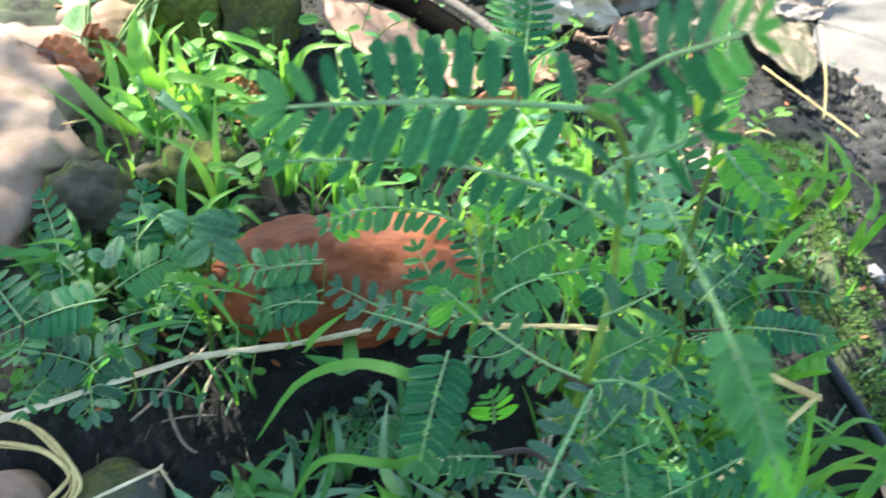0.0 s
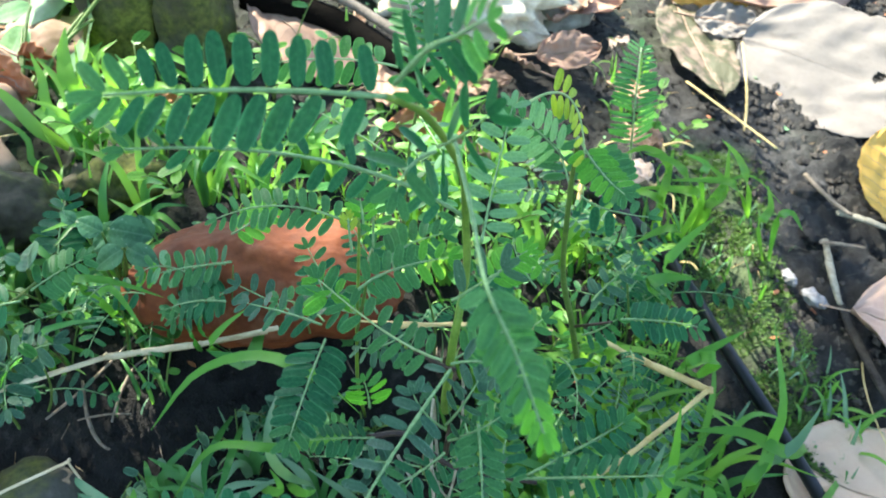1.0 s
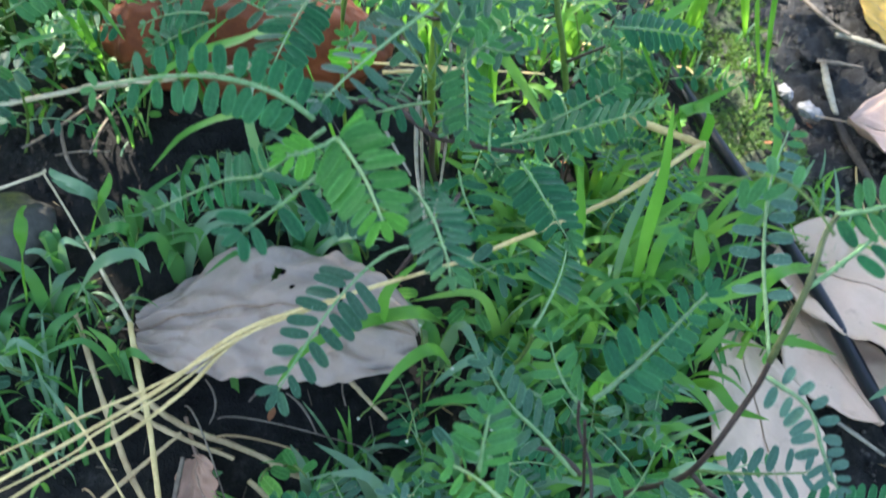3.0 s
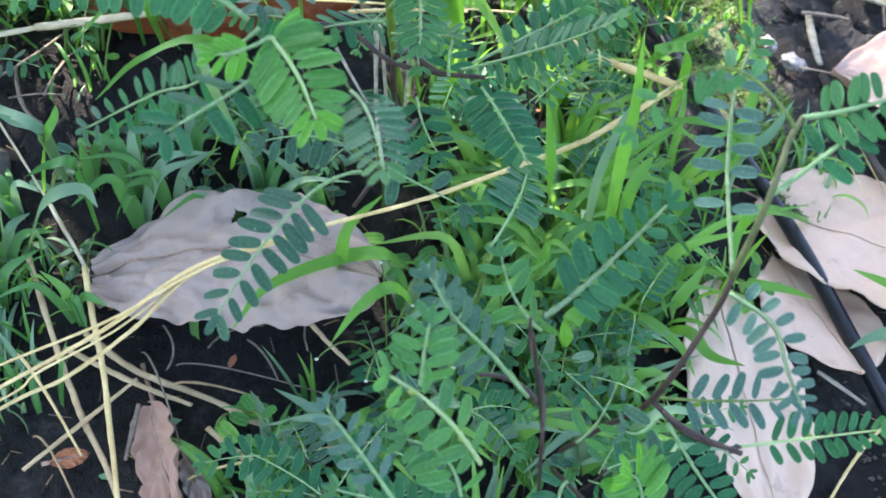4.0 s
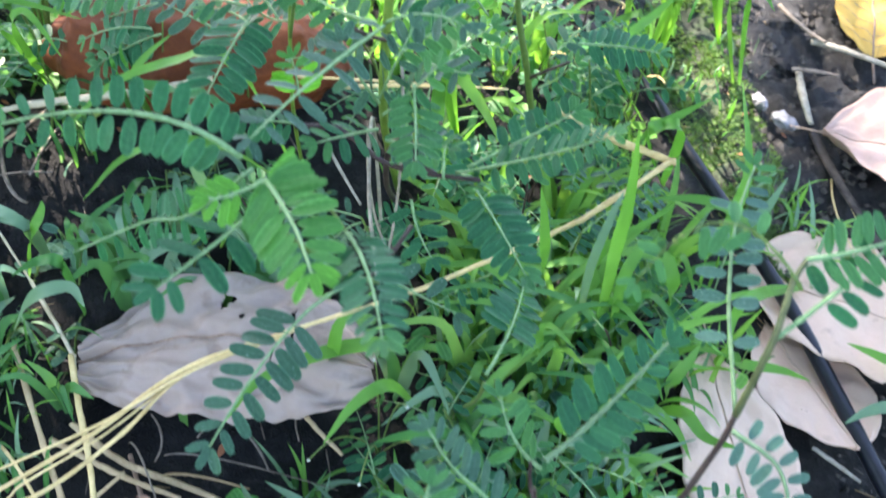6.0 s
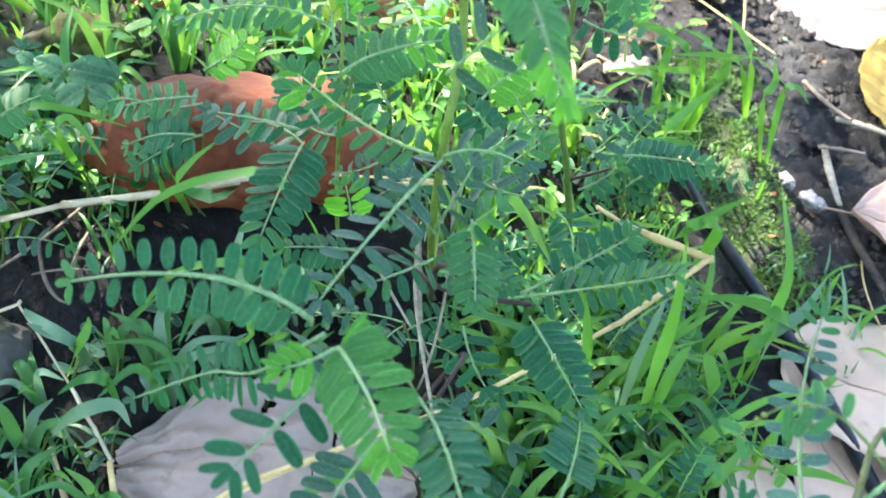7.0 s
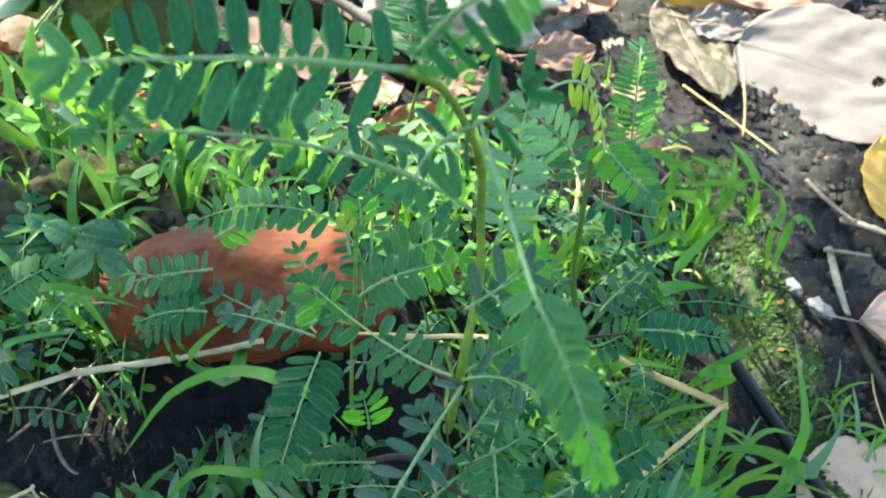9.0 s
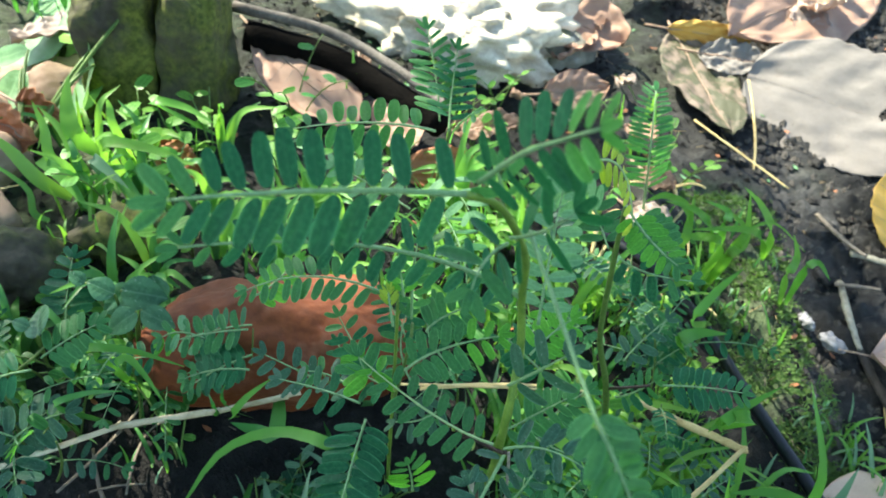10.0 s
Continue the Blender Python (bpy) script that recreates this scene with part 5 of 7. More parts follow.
frond(e, [(0.0673, 0.3687, 0.2935), (0.0654, 0.3751, 0.3013), (0.0645, 0.3798, 0.3070)], 4, 0.0065, "yellow", tip="yellow", start=0.5, spread=40, wide=0.8)
# young leaflets stand in for a sunlit patch of foliage
frond(e, [(0.1429, 0.3833, 0.2622), (0.1530, 0.3894, 0.2711), (0.1649, 0.3945, 0.2789)], 6, 0.0125, "young", tip="young")
frond(e, [(0.0620, 0.3899, 0.2309), (0.0488, 0.4046, 0.2419), (0.0372, 0.4197, 0.2537)], 6, 0.0125, "dark", tip="mid")
frond(e, [(0.0810, 0.3883, 0.2312), (0.0734, 0.4034, 0.2433), (0.0755, 0.4189, 0.2572)], 6, 0.0120, "mid", tip="mid")
frond(e, [(0.0986, 0.3961, 0.2436), (0.0882, 0.4100, 0.2538), (0.0920, 0.4225, 0.2639)], 5, 0.0125, "dark", tip="mid")
frond(e, [(0.0495, 0.3866, 0.2251), (0.0366, 0.3956, 0.2287), (0.0206, 0.4014, 0.2277)], 5, 0.0115, "wet", tip="mid")
f = thing("leafy_weed", (0.100, 0.578, 0.106), "slender leafy weed standing behind the others in sunlight", "weed", KIND)
stem(f, [(0.1000, 0.5800, 0.1000), (0.0939, 0.5645, 0.1743), (0.0968, 0.5729, 0.2363), (0.1057, 0.5753, 0.2953)], 0.0020, 0.0010)
# fresh leaflets and light rachis put sunlight into this frond's colour
frond(f, [(0.0870, 0.4520, 0.3600), (0.0512, 0.4593, 0.3594), (0.0100, 0.4620, 0.3520)], 10, 0.0152, "fresh", start=0.15, rachis=RACHIS_LIGHT, spread=80)
frond(f, [(0.0981, 0.5860, 0.2916), (0.0952, 0.6132, 0.3105), (0.0880, 0.6444, 0.3342)], 11, 0.0177, "mid", face=CAMSIDE, spread=62, start=0.12, wide=0.62, tip="mid")
frond(f, [(0.1039, 0.5729, 0.2916), (0.1060, 0.5989, 0.3095), (0.1098, 0.6254, 0.3283)], 9, 0.0169, "dark", face=CAMSIDE, spread=68, start=0.15, wide=0.60, tip="mid")
frond(f, [(0.0785, 0.5242, 0.2586), (0.0495, 0.5364, 0.2704), (0.0265, 0.5436, 0.2783)], 6, 0.0140, "back", tip="back", rachis=RACHIS_LIGHT)
frond(f, [(0.1067, 0.5723, 0.2913), (0.1125, 0.5594, 0.3084), (0.1165, 0.5524, 0.3165)], 4, 0.0140, "young")
frond(f, [(0.1028, 0.5761, 0.2573), (0.1126, 0.5490, 0.2565), (0.1195, 0.5329, 0.2526)], 4, 0.0170, "back", tip="back")
frond(f, [(0.0987, 0.5619, 0.2384), (0.1124, 0.5119, 0.2398), (0.1163, 0.4798, 0.2320)], 6, 0.0160, "mid")

g = thing("leafy_weed", (-0.200, 0.464, 0.089), "low leafy weed with dark fronds at the edge of the bed", "weed", KIND)
stem(g, [(-0.1870, 0.4590, 0.0810), (-0.1830, 0.4551, 0.1257), (-0.1952, 0.4703, 0.1424), (-0.2072, 0.4874, 0.1471)], 0.0020, 0.0010)
frond(g, [(-0.2110, 0.4933, 0.1380), (-0.2221, 0.5245, 0.1516), (-0.2412, 0.5587, 0.1680)], 10, 0.0165, "dark", face=CAMSIDE, tip="dark")
frond(g, [(-0.1660, 0.5252, 0.1463), (-0.1691, 0.5473, 0.1581), (-0.1702, 0.5714, 0.1699)], 7, 0.0190, "dark", face=CAMSIDE, tip="dark")
frond(g, [(-0.1606, 0.4654, 0.1689), (-0.1437, 0.4734, 0.1791), (-0.1258, 0.4794, 0.1873)], 7, 0.0160, "mid")
frond(g, [(-0.1626, 0.4534, 0.1700), (-0.1946, 0.4445, 0.1656), (-0.2265, 0.4305, 0.1553)], 11, 0.0160, "dark")
frond(g, [(-0.1742, 0.4321, 0.1290), (-0.1644, 0.4161, 0.1413), (-0.1538, 0.4013, 0.1636)], 6, 0.0110, "young", spread=85)
frond(g, [(-0.1742, 0.4321, 0.1290), (-0.1883, 0.4322, 0.1358), (-0.2024, 0.4303, 0.1417)], 4, 0.0190, "wet", tip="wet")
frond(g, [(-0.1742, 0.4321, 0.1290), (-0.1603, 0.4381, 0.1372), (-0.1433, 0.4421, 0.1424)], 4, 0.0190, "wet", tip="wet")
frond(g, [(-0.1742, 0.4321, 0.1290), (-0.1702, 0.4150, 0.1252), (-0.1642, 0.4000, 0.1215)], 4, 0.0180, "wet", tip="wet")
frond(g, [(-0.2126, 0.4365, 0.1635), (-0.2286, 0.4526, 0.1671), (-0.2456, 0.4697, 0.1707)], 6, 0.0160, "dark")
frond(g, [(-0.2086, 0.4295, 0.1556), (-0.2076, 0.4205, 0.1597), (-0.2057, 0.4085, 0.1618)], 4, 0.0150, "mid")
stem(g, [(-0.1952, 0.4703, 0.1424), (-0.1733, 0.4793, 0.1546), (-0.1660, 0.5252, 0.1463)], 0.0012, 0.0009, STEM_GREEN, "branch")
stem(g, [(-0.1830, 0.4551, 0.1257), (-0.2092, 0.4383, 0.1355), (-0.2126, 0.4365, 0.1635)], 0.0010, 0.0009, STEM_RED, "branch")

h = thing("fern_weed", (0.322, 0.761, 0.076), "upright fern-like weed with narrow blue-green leaflets", "weed", KIND)
frond(h, [(0.328, 0.777, 0.079), (0.312, 0.756, 0.173), (0.316, 0.793, 0.220)], 20, 0.021, "mid", face=CAMSIDE, spread=76, start=0.25, radius=0.0016, wide=0.50, tip="mid")


# young plants of the same weed between the tall ones
def seedling(x, y, h, n, seed):
    r0 = random.Random(seed)
    w = thing("weed_seedling", (x, y, soil_z(x, y)), "young leafy weed with a few small fronds", "weed", "young weeds")
    top = V((x + r0.uniform(-0.02, 0.02), y + r0.uniform(-0.03, 0.01), soil_z(x, y) + h))
    foot = V((x, y, soil_z(x, y) - 0.004))
    stem(w, [foot, foot.lerp(top, 0.5) + V((0.004, 0, 0)), top], 0.0011, 0.0007, r0.choice((STEM_GREEN, STEM_RED)))
    for k in range(n):
        a = r0.uniform(0, 6.283)
        p = foot.lerp(top, r0.uniform(0.45, 1.0))
        d = V((math.cos(a), math.sin(a), r0.uniform(-0.2, 0.35))) * r0.uniform(0.030, 0.062)
        frond(w, [p, p + d * 0.5 + V((0, 0, 0.005)), p + d], r0.randrange(5, 8), r0.uniform(0.0085, 0.0125), r0.choice(("dark", "dark", "wet", "mid")), radius=0.0007)


sr = random.Random(12)
for (x0, x1), (y0, y1), n, h in (((0.12, 0.32), (0.34, 0.48), 11, 0.086), ((0.04, 0.31), (0.14, 0.27), 7, 0.064), ((0.06, 0.32), (0.51, 0.64), 9, 0.094), ((-0.18, -0.06), (0.43, 0.50), 4, 0.068), ((0.03, 0.12), (0.36, 0.43), 3, 0.055), ((0.16, 0.29), (0.18, 0.34), 8, 0.063)):
    for k in range(n):
        seedling(sr.uniform(x0, x1), sr.uniform(y0, y1), h * sr.uniform(0.7, 1.2), sr.randrange(3, 5), sr.randrange(10 ** 6))


# ---- broad-leaved weeds ----
def quilted_leaf(material, width, teeth, seed):
    """A broad toothed leaf one unit long, puckered between its side veins."""
    vs, fs, nu, nv = [], [], 22, 12
    for i in range(nu + 1):
        u = i / nu
        w = width / 2 * math.sin(math.pi * min(1, u * 0.96 + 0.02) ** 0.8) ** 0.8
        for j in range(nv + 1):
            v = -1 + 2 * j / nv
            tooth = 1 + 0.07 * abs(v) ** 4 * (abs((u * teeth) % 1 - 0.5) * 2 - 0.5)
            rows = math.cos(2 * math.pi * (u * 5.5 - abs(v) * 1.4))
            z = 0.16 * abs(v) * w - 0.26 * u * u - 0.020 * rows * abs(v) ** 0.5 * (1 - abs(v) ** 3) + 0.03 * noise.noise(V((u * 2.5, v * 1.5, seed))) - 0.10 * w * v ** 4
            vs.append((u, v * w * tooth, z))
    for i in range(nu):
        for j in range(nv):
            k = i * (nv + 1) + j
            fs.append((k, k + nv + 1, k + nv + 2, k + 1))
    return mesh_of("leaf", vs, fs, material)


BROADS = [quilted_leaf(BROAD, 0.80, 9, 1), quilted_leaf(BROAD, 0.70, 11, 2), quilted_leaf(BROAD, 0.86, 8, 3)]
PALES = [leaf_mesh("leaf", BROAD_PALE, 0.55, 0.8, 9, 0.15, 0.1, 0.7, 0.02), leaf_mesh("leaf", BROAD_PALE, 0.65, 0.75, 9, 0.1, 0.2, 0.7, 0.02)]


def broad_weed(at, label, leaves, meshes, r=0.0012):
    """A weed with a few broad leaves on stalks: each leaf by its foot, its tip and its facing."""
    w = thing("broad_leaved_weed", at, label, "weed", "broad-leaved weeds")
    for i, (p, q, n) in enumerate(leaves):
        p, q = V(p), V(q)
        foot = V(at) + (p - V(at)) * 0.03
        stem(w, [foot, V(at).lerp(p, 0.6) + V((0, 0, 0.01)), p], r, r * 0.8, STEM_GREEN, "stalk")
        part("leaf", meshes[i % len(meshes)], w, aim(p, q - p, n, (q - p).length * 0.8))
    return w


broad_weed((-0.115, 0.513, 0.105), "low weed with broad glossy rounded leaves", [
    ((-0.1040, 0.4962, 0.1847), (-0.1282, 0.4828, 0.1739), (-0.2, -0.6, 0.7)), ((-0.1017, 0.4996, 0.1829), (-0.0738, 0.4866, 0.1784), (0.2, -0.6, 0.7)), ((-0.1220, 0.5104, 0.1877), (-0.1444, 0.5139, 0.1981), (0.0, -0.6, 0.7)), ((-0.1180, 0.5150, 0.1875), (-0.0810, 0.5064, 0.1895), (0.1, -0.6, 0.7)), ((-0.1101, 0.5196, 0.1876), (-0.1372, 0.5029, 0.1722), (-0.1, -0.6, 0.7)), ((-0.0921, 0.5157, 0.1784), (-0.0993, 0.5253, 0.1984), (0.2, -0.6, 0.7)), ((-0.1469, 0.5287, 0.1819), (-0.1605, 0.5305, 0.1912), (0.0, -0.6, 0.7))], BROADS)
broad_weed((-0.239, 0.538, 0.114), "low weed with broad toothed leaves beside a stone", [((-0.233, 0.530, 0.150), (-0.217, 0.545, 0.153), (0, -0.6, 0.8)), ((-0.263, 0.562, 0.130), (-0.260, 0.543, 0.149), (0, -0.7, 0.7)), ((-0.231, 0.522, 0.155), (-0.244, 0.515, 0.137), (0, -0.7, 0.7))], BROADS)
broad_weed((-0.183, 0.518, 0.107), "low weed with a broad green leaf", [((-0.161, 0.470, 0.184), (-0.172, 0.502, 0.193), (-0.300, -0.800, 0.500)), ((-0.170, 0.480, 0.182), (-0.186, 0.485, 0.186), (0, -0.6, 0.8))], BROADS)
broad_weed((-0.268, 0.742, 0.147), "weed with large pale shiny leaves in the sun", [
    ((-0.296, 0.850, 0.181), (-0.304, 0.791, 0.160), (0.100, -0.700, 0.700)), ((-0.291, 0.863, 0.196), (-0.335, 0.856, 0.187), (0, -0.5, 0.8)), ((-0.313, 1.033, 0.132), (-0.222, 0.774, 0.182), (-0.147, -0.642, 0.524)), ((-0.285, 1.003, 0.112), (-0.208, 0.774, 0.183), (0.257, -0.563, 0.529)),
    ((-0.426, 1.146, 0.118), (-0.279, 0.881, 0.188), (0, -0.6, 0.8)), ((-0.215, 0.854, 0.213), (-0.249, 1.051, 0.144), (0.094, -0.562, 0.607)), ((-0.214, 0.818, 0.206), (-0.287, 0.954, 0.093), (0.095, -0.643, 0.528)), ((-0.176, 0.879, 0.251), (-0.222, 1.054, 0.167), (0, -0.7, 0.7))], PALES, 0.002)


# slender weed with tiny white buds
buds = thing("flowering_weed", (0.131, 0.280, -0.007), "slender low weed with tiny white flower buds", "weed")
bud_bm = bmesh.new()
bmesh.ops.create_icosphere(bud_bm, subdivisions=2, radius=0.5)
for v in bud_bm.verts:
    v.co.z *= 1.25
    v.co.x *= 1 - 0.3 * max(0, v.co.z)
BUD_MESH = bpy.data.meshes.new("bud")
bud_bm.to_mesh(BUD_MESH)
bud_bm.free()
BUD_MESH.materials.append(BUD)
for p in ((0.124, 0.262, 0.102), (0.164, 0.204, 0.086), (0.093, 0.221, 0.068), (0.120, 0.206, 0.070), (0.142, 0.232, 0.101)):
    p, foot = V(p), V((0.131, 0.280, -0.007))
    stem(buds, [foot, foot.lerp(p, 0.5) + V((0, 0, 0.02)), p], 0.0006, 0.0004, STEM_GREEN, "stalk")
    part("bud", BUD_MESH, buds, aim(p, (0, 0, 1), (1, 0, 0), 0.0017), "tiny white bud")

# ---- grass ----
def blade_mesh(name, material, bend, width=0.05, rows=9, twist=0.0):
    """A grass blade one unit long from the origin, rising along z and bending over towards x; local y across."""
    vs, fs, ang = [], [], math.pi / 2
    x = z = 0.0
    for i in range(rows + 1):
        u = i / rows
        w = width / 2 * min(1.0, 0.55 + 2.2 * u) * (1 - u ** 2.6) if i < rows else 0
        tw = twist * u
        if w:
            vs += [(x - 0.3 * w * math.sin(tw), w * math.cos(tw), z + 0.25 * w), (x, 0, z), (x + 0.3 * w * math.sin(tw), -w * math.cos(tw), z + 0.25 * w)]
        else:
            vs.append((x, 0, z))
        ang -= bend * (0.35 + 1.3 * u) / rows
        x += math.cos(ang) / rows
        z += math.sin(ang) / rows
    for i in range(rows - 1):
        a0, b0 = 3 * i, 3 * i + 3
        fs += [(a0, a0 + 1, b0 + 1, b0), (a0 + 1, a0 + 2, b0 + 2, b0 + 1)]
    k = 3 * (rows - 1)
    fs += [(k, k + 1, k + 3), (k + 1, k + 2, k + 3)]
    return mesh_of(name, vs, fs, material)


BLADES = {}
for key, material in (("green", GRASS), ("deep", GRASS_DEEP), ("light", GRASS_LIGHT), ("pale", GRASS_PALE), ("dry", STRAW_OLD)):
    BLADES[key] = [blade_mesh("blade", material, bd, wd, 9, tw) for bd, wd, tw in ((0.5, 0.095, 0.2), (0.9, 0.085, -0.4), (1.4, 0.100, 0.5), (1.9, 0.080, 0.0), (0.25, 0.070, -0.3), (2.4, 0.095, 0.6))]


def tuft(x, y, n, h, keys, seed, label="tuft of narrow green grass blades", wide=1.0, group="grass tufts"):
    rnd = random.Random(seed)
    g0 = thing("grass_tuft", (x, y, soil_z(x, y)), label, "grass", group)
    for i in range(n):
        p = V((x + rnd.gauss(0, 0.010), y + rnd.gauss(0, 0.010), 0))
        p.z = soil_z(p.x, p.y) - 0.002
        s = h * rnd.uniform(0.55, 1.15)
        m = Matrix.Translation(p) @ Matrix.Rotation(rnd.uniform(0, 6.283), 4, "Z") @ Matrix.Rotation(rnd.uniform(-0.1, 0.5), 4, "Y") @ Matrix.Diagonal((s, s * wide, s, 1))
        part("blade", BLADES[rnd.choice(keys)][rnd.randrange(6)], g0, m)
    return g0


def long_blade(pts, width, material, up=(0, -0.5, 0.85), name="blade", parent=None):
    """A single blade along pts."""
    c = curve_points(pts, 14)
    o = c[0]
    vs, fs = [], []
    for i, p in enumerate(c):
        u = i / 13
        t = (c[min(i + 1, 13)] - c[max(i - 1, 0)]).normalized()
        n = V(up)
        n = (n - t * n.dot(t)).normalized()
        s = n.cross(t)
        w = width / 2 * (0.55 + 0.45 * min(1, u * 4)) * (1 - u ** 3) + 0.0002
        vs += [p - o + s * w + n * w * 0.3, p - o, p - o - s * w + n * w * 0.3]
    for i in range(13):
        k = 3 * i
        fs += [(k, k + 1, k + 4, k + 3), (k + 1, k + 2, k + 5, k + 4)]
    return part(name, mesh_of(name, vs, fs, material), parent, Matrix.Translation(o))


def grass_plant(label, blades):
    """A grass plant of long blades, each: points from foot to tip, width, material."""
    g0 = thing("grass_plant", blades[0][0][0], label, "grass", "long-bladed grasses")
    for pts, w, m in blades:
        long_blade(pts, w, m, parent=g0)
    return g0


grass_plant("grass with one long arching bright green blade", [
    ([(0.066, 0.449, 0.074), (0.047, 0.341, 0.228), (0.008, 0.371, 0.210), (-0.026, 0.368, 0.195), (-0.046, 0.337, 0.181)], 0.0068, GRASS),
    ([(0.075, 0.439, 0.068), (0.038, 0.314, 0.198), (-0.008, 0.328, 0.179), (-0.026, 0.299, 0.170)], 0.0052, GRASS),
    ([(0.059, 0.504, 0.093), (-0.000, 0.512, 0.077), (-0.041, 0.502, 0.081), (-0.076, 0.512, 0.092)], 0.0090, GRASS_DEEP),
    ([(0.040, 0.395, 0.057), (0.026, 0.318, 0.183), (0.025, 0.360, 0.193)], 0.0060, GRASS_PALE)])
grass_plant("grass with flat blades growing over a dead leaf", [
    ([(0.146, 0.346, 0.016), (0.124, 0.294, 0.080), (0.093, 0.284, 0.080), (0.060, 0.267, 0.073), (0.043, 0.251, 0.055)], 0.0085, GRASS),
    ([(0.154, 0.313, 0.001), (0.133, 0.255, 0.090), (0.115, 0.242, 0.089), (0.100, 0.229, 0.072)], 0.0075, GRASS),
    ([(0.185, 0.295, -0.010), (0.166, 0.265, 0.038), (0.143, 0.257, 0.044), (0.127, 0.255, 0.040)], 0.0070, GRASS_DEEP),
    ([(0.095, 0.333, 0.019), (0.101, 0.287, 0.079), (0.105, 0.284, 0.107), (0.123, 0.296, 0.122)], 0.0080, GRASS),
    ([(0.012, 0.332, 0.028), (0.010, 0.311, 0.023), (0.008, 0.298, 0.007), (0.015, 0.279, -0.015)], 0.0075, GRASS)])
grass_plant("grass with hanging narrow blades over black soil", [
    ([(-0.025, 0.437, 0.079), (-0.021, 0.375, 0.126), (-0.026, 0.357, 0.119), (-0.019, 0.332, 0.108)], 0.0050, GRASS_DEEP),
    ([(-0.016, 0.433, 0.078), (-0.008, 0.358, 0.133), (-0.010, 0.343, 0.130), (-0.015, 0.333, 0.119)], 0.0050, GRASS_DEEP),
    ([(-0.012, 0.509, 0.104), (0.000, 0.402, 0.174), (-0.013, 0.403, 0.174), (-0.028, 0.407, 0.176)], 0.0100, GRASS_DEEP),
    ([(-0.002, 0.391, 0.060), (0.024, 0.342, 0.120), (0.018, 0.346, 0.137)], 0.0060, GRASS),
    ([(0.020, 0.394, 0.059), (0.038, 0.342, 0.119), (0.047, 0.338, 0.129)], 0.0060, GRASS)])
grass_plant("tall grass with broad upright blades", [
    ([(0.281, 0.377, 0.000), (0.265, 0.344, 0.111), (0.264, 0.342, 0.159), (0.261, 0.350, 0.204)], 0.0090, GRASS),
    ([(0.292, 0.379, -0.002), (0.277, 0.350, 0.084), (0.284, 0.356, 0.108), (0.290, 0.360, 0.115)], 0.0085, GRASS),
    ([(0.267, 0.378, 0.003), (0.255, 0.351, 0.092), (0.264, 0.364, 0.128), (0.271, 0.374, 0.141)], 0.0060, GRASS_PALE),
    ([(0.241, 0.402, 0.017), (0.227, 0.359, 0.096), (0.222, 0.358, 0.127), (0.217, 0.363, 0.149)], 0.0075, GRASS),
    ([(0.267, 0.408, 0.013), (0.261, 0.363, 0.096), (0.282, 0.366, 0.118), (0.306, 0.375, 0.132)], 0.0065, GRASS),
    ([(0.242, 0.377, 0.008), (0.212, 0.348, 0.076), (0.187, 0.343, 0.102), (0.152, 0.335, 0.105)], 0.0080, GRASS),
    ([(0.336, 0.407, -0.002), (0.321, 0.371, 0.063), (0.313, 0.377, 0.087), (0.313, 0.379, 0.091)], 0.0110, GRASS)])
grass_plant("grass with one bright yellow-green blade", [
    ([(0.180, 0.524, 0.068), (0.157, 0.379, 0.209), (0.172, 0.363, 0.205), (0.186, 0.331, 0.196)], 0.0085, GRASS_LIGHT),
    ([(0.180, 0.524, 0.068), (0.153, 0.378, 0.207), (0.148, 0.384, 0.214), (0.152, 0.390, 0.222)], 0.0070, GRASS),
    ([(0.176, 0.486, 0.059), (0.153, 0.372, 0.180), (0.154, 0.395, 0.207), (0.160, 0.408, 0.221)], 0.0080, GRASS)])
grass_plant("grass with broad blades bending over the hose", [
    ([(0.381, 0.443, -0.003), (0.354, 0.393, 0.086), (0.357, 0.401, 0.111), (0.360, 0.411, 0.141), (0.356, 0.453, 0.177)], 0.0095, GRASS),
    ([(0.385, 0.439, -0.004), (0.362, 0.400, 0.091), (0.380, 0.408, 0.104), (0.396, 0.423, 0.125)], 0.0095, GRASS_PALE),
    ([(0.450, 0.495, -0.005), (0.370, 0.401, 0.102), (0.340, 0.411, 0.110), (0.302, 0.413, 0.108)], 0.0100, GRASS),
    ([(0.369, 0.431, -0.003), (0.341, 0.383, 0.087), (0.352, 0.392, 0.099), (0.360, 0.401, 0.111)], 0.0100, GRASS),
    ([(0.362, 0.551, 0.020), (0.303, 0.453, 0.130), (0.318, 0.460, 0.140), (0.347, 0.469, 0.155)], 0.0090, GRASS),
    ([(0.362, 0.551, 0.020), (0.326, 0.456, 0.136), (0.310, 0.457, 0.135), (0.296, 0.451, 0.127)], 0.0100, GRASS),
    ([(0.356, 0.628, 0.035), (0.279, 0.505, 0.160), (0.294, 0.510, 0.167), (0.316, 0.509, 0.168)], 0.0110, GRASS),
    ([(0.381, 0.669, 0.037), (0.299, 0.535, 0.154), (0.318, 0.550, 0.175), (0.338, 0.560, 0.190)], 0.0080, GRASS),
    ([(0.469, 0.464, -0.011), (0.360, 0.336, 0.097), (0.345, 0.328, 0.085), (0.343, 0.311, 0.064)], 0.0080, GRASS)])
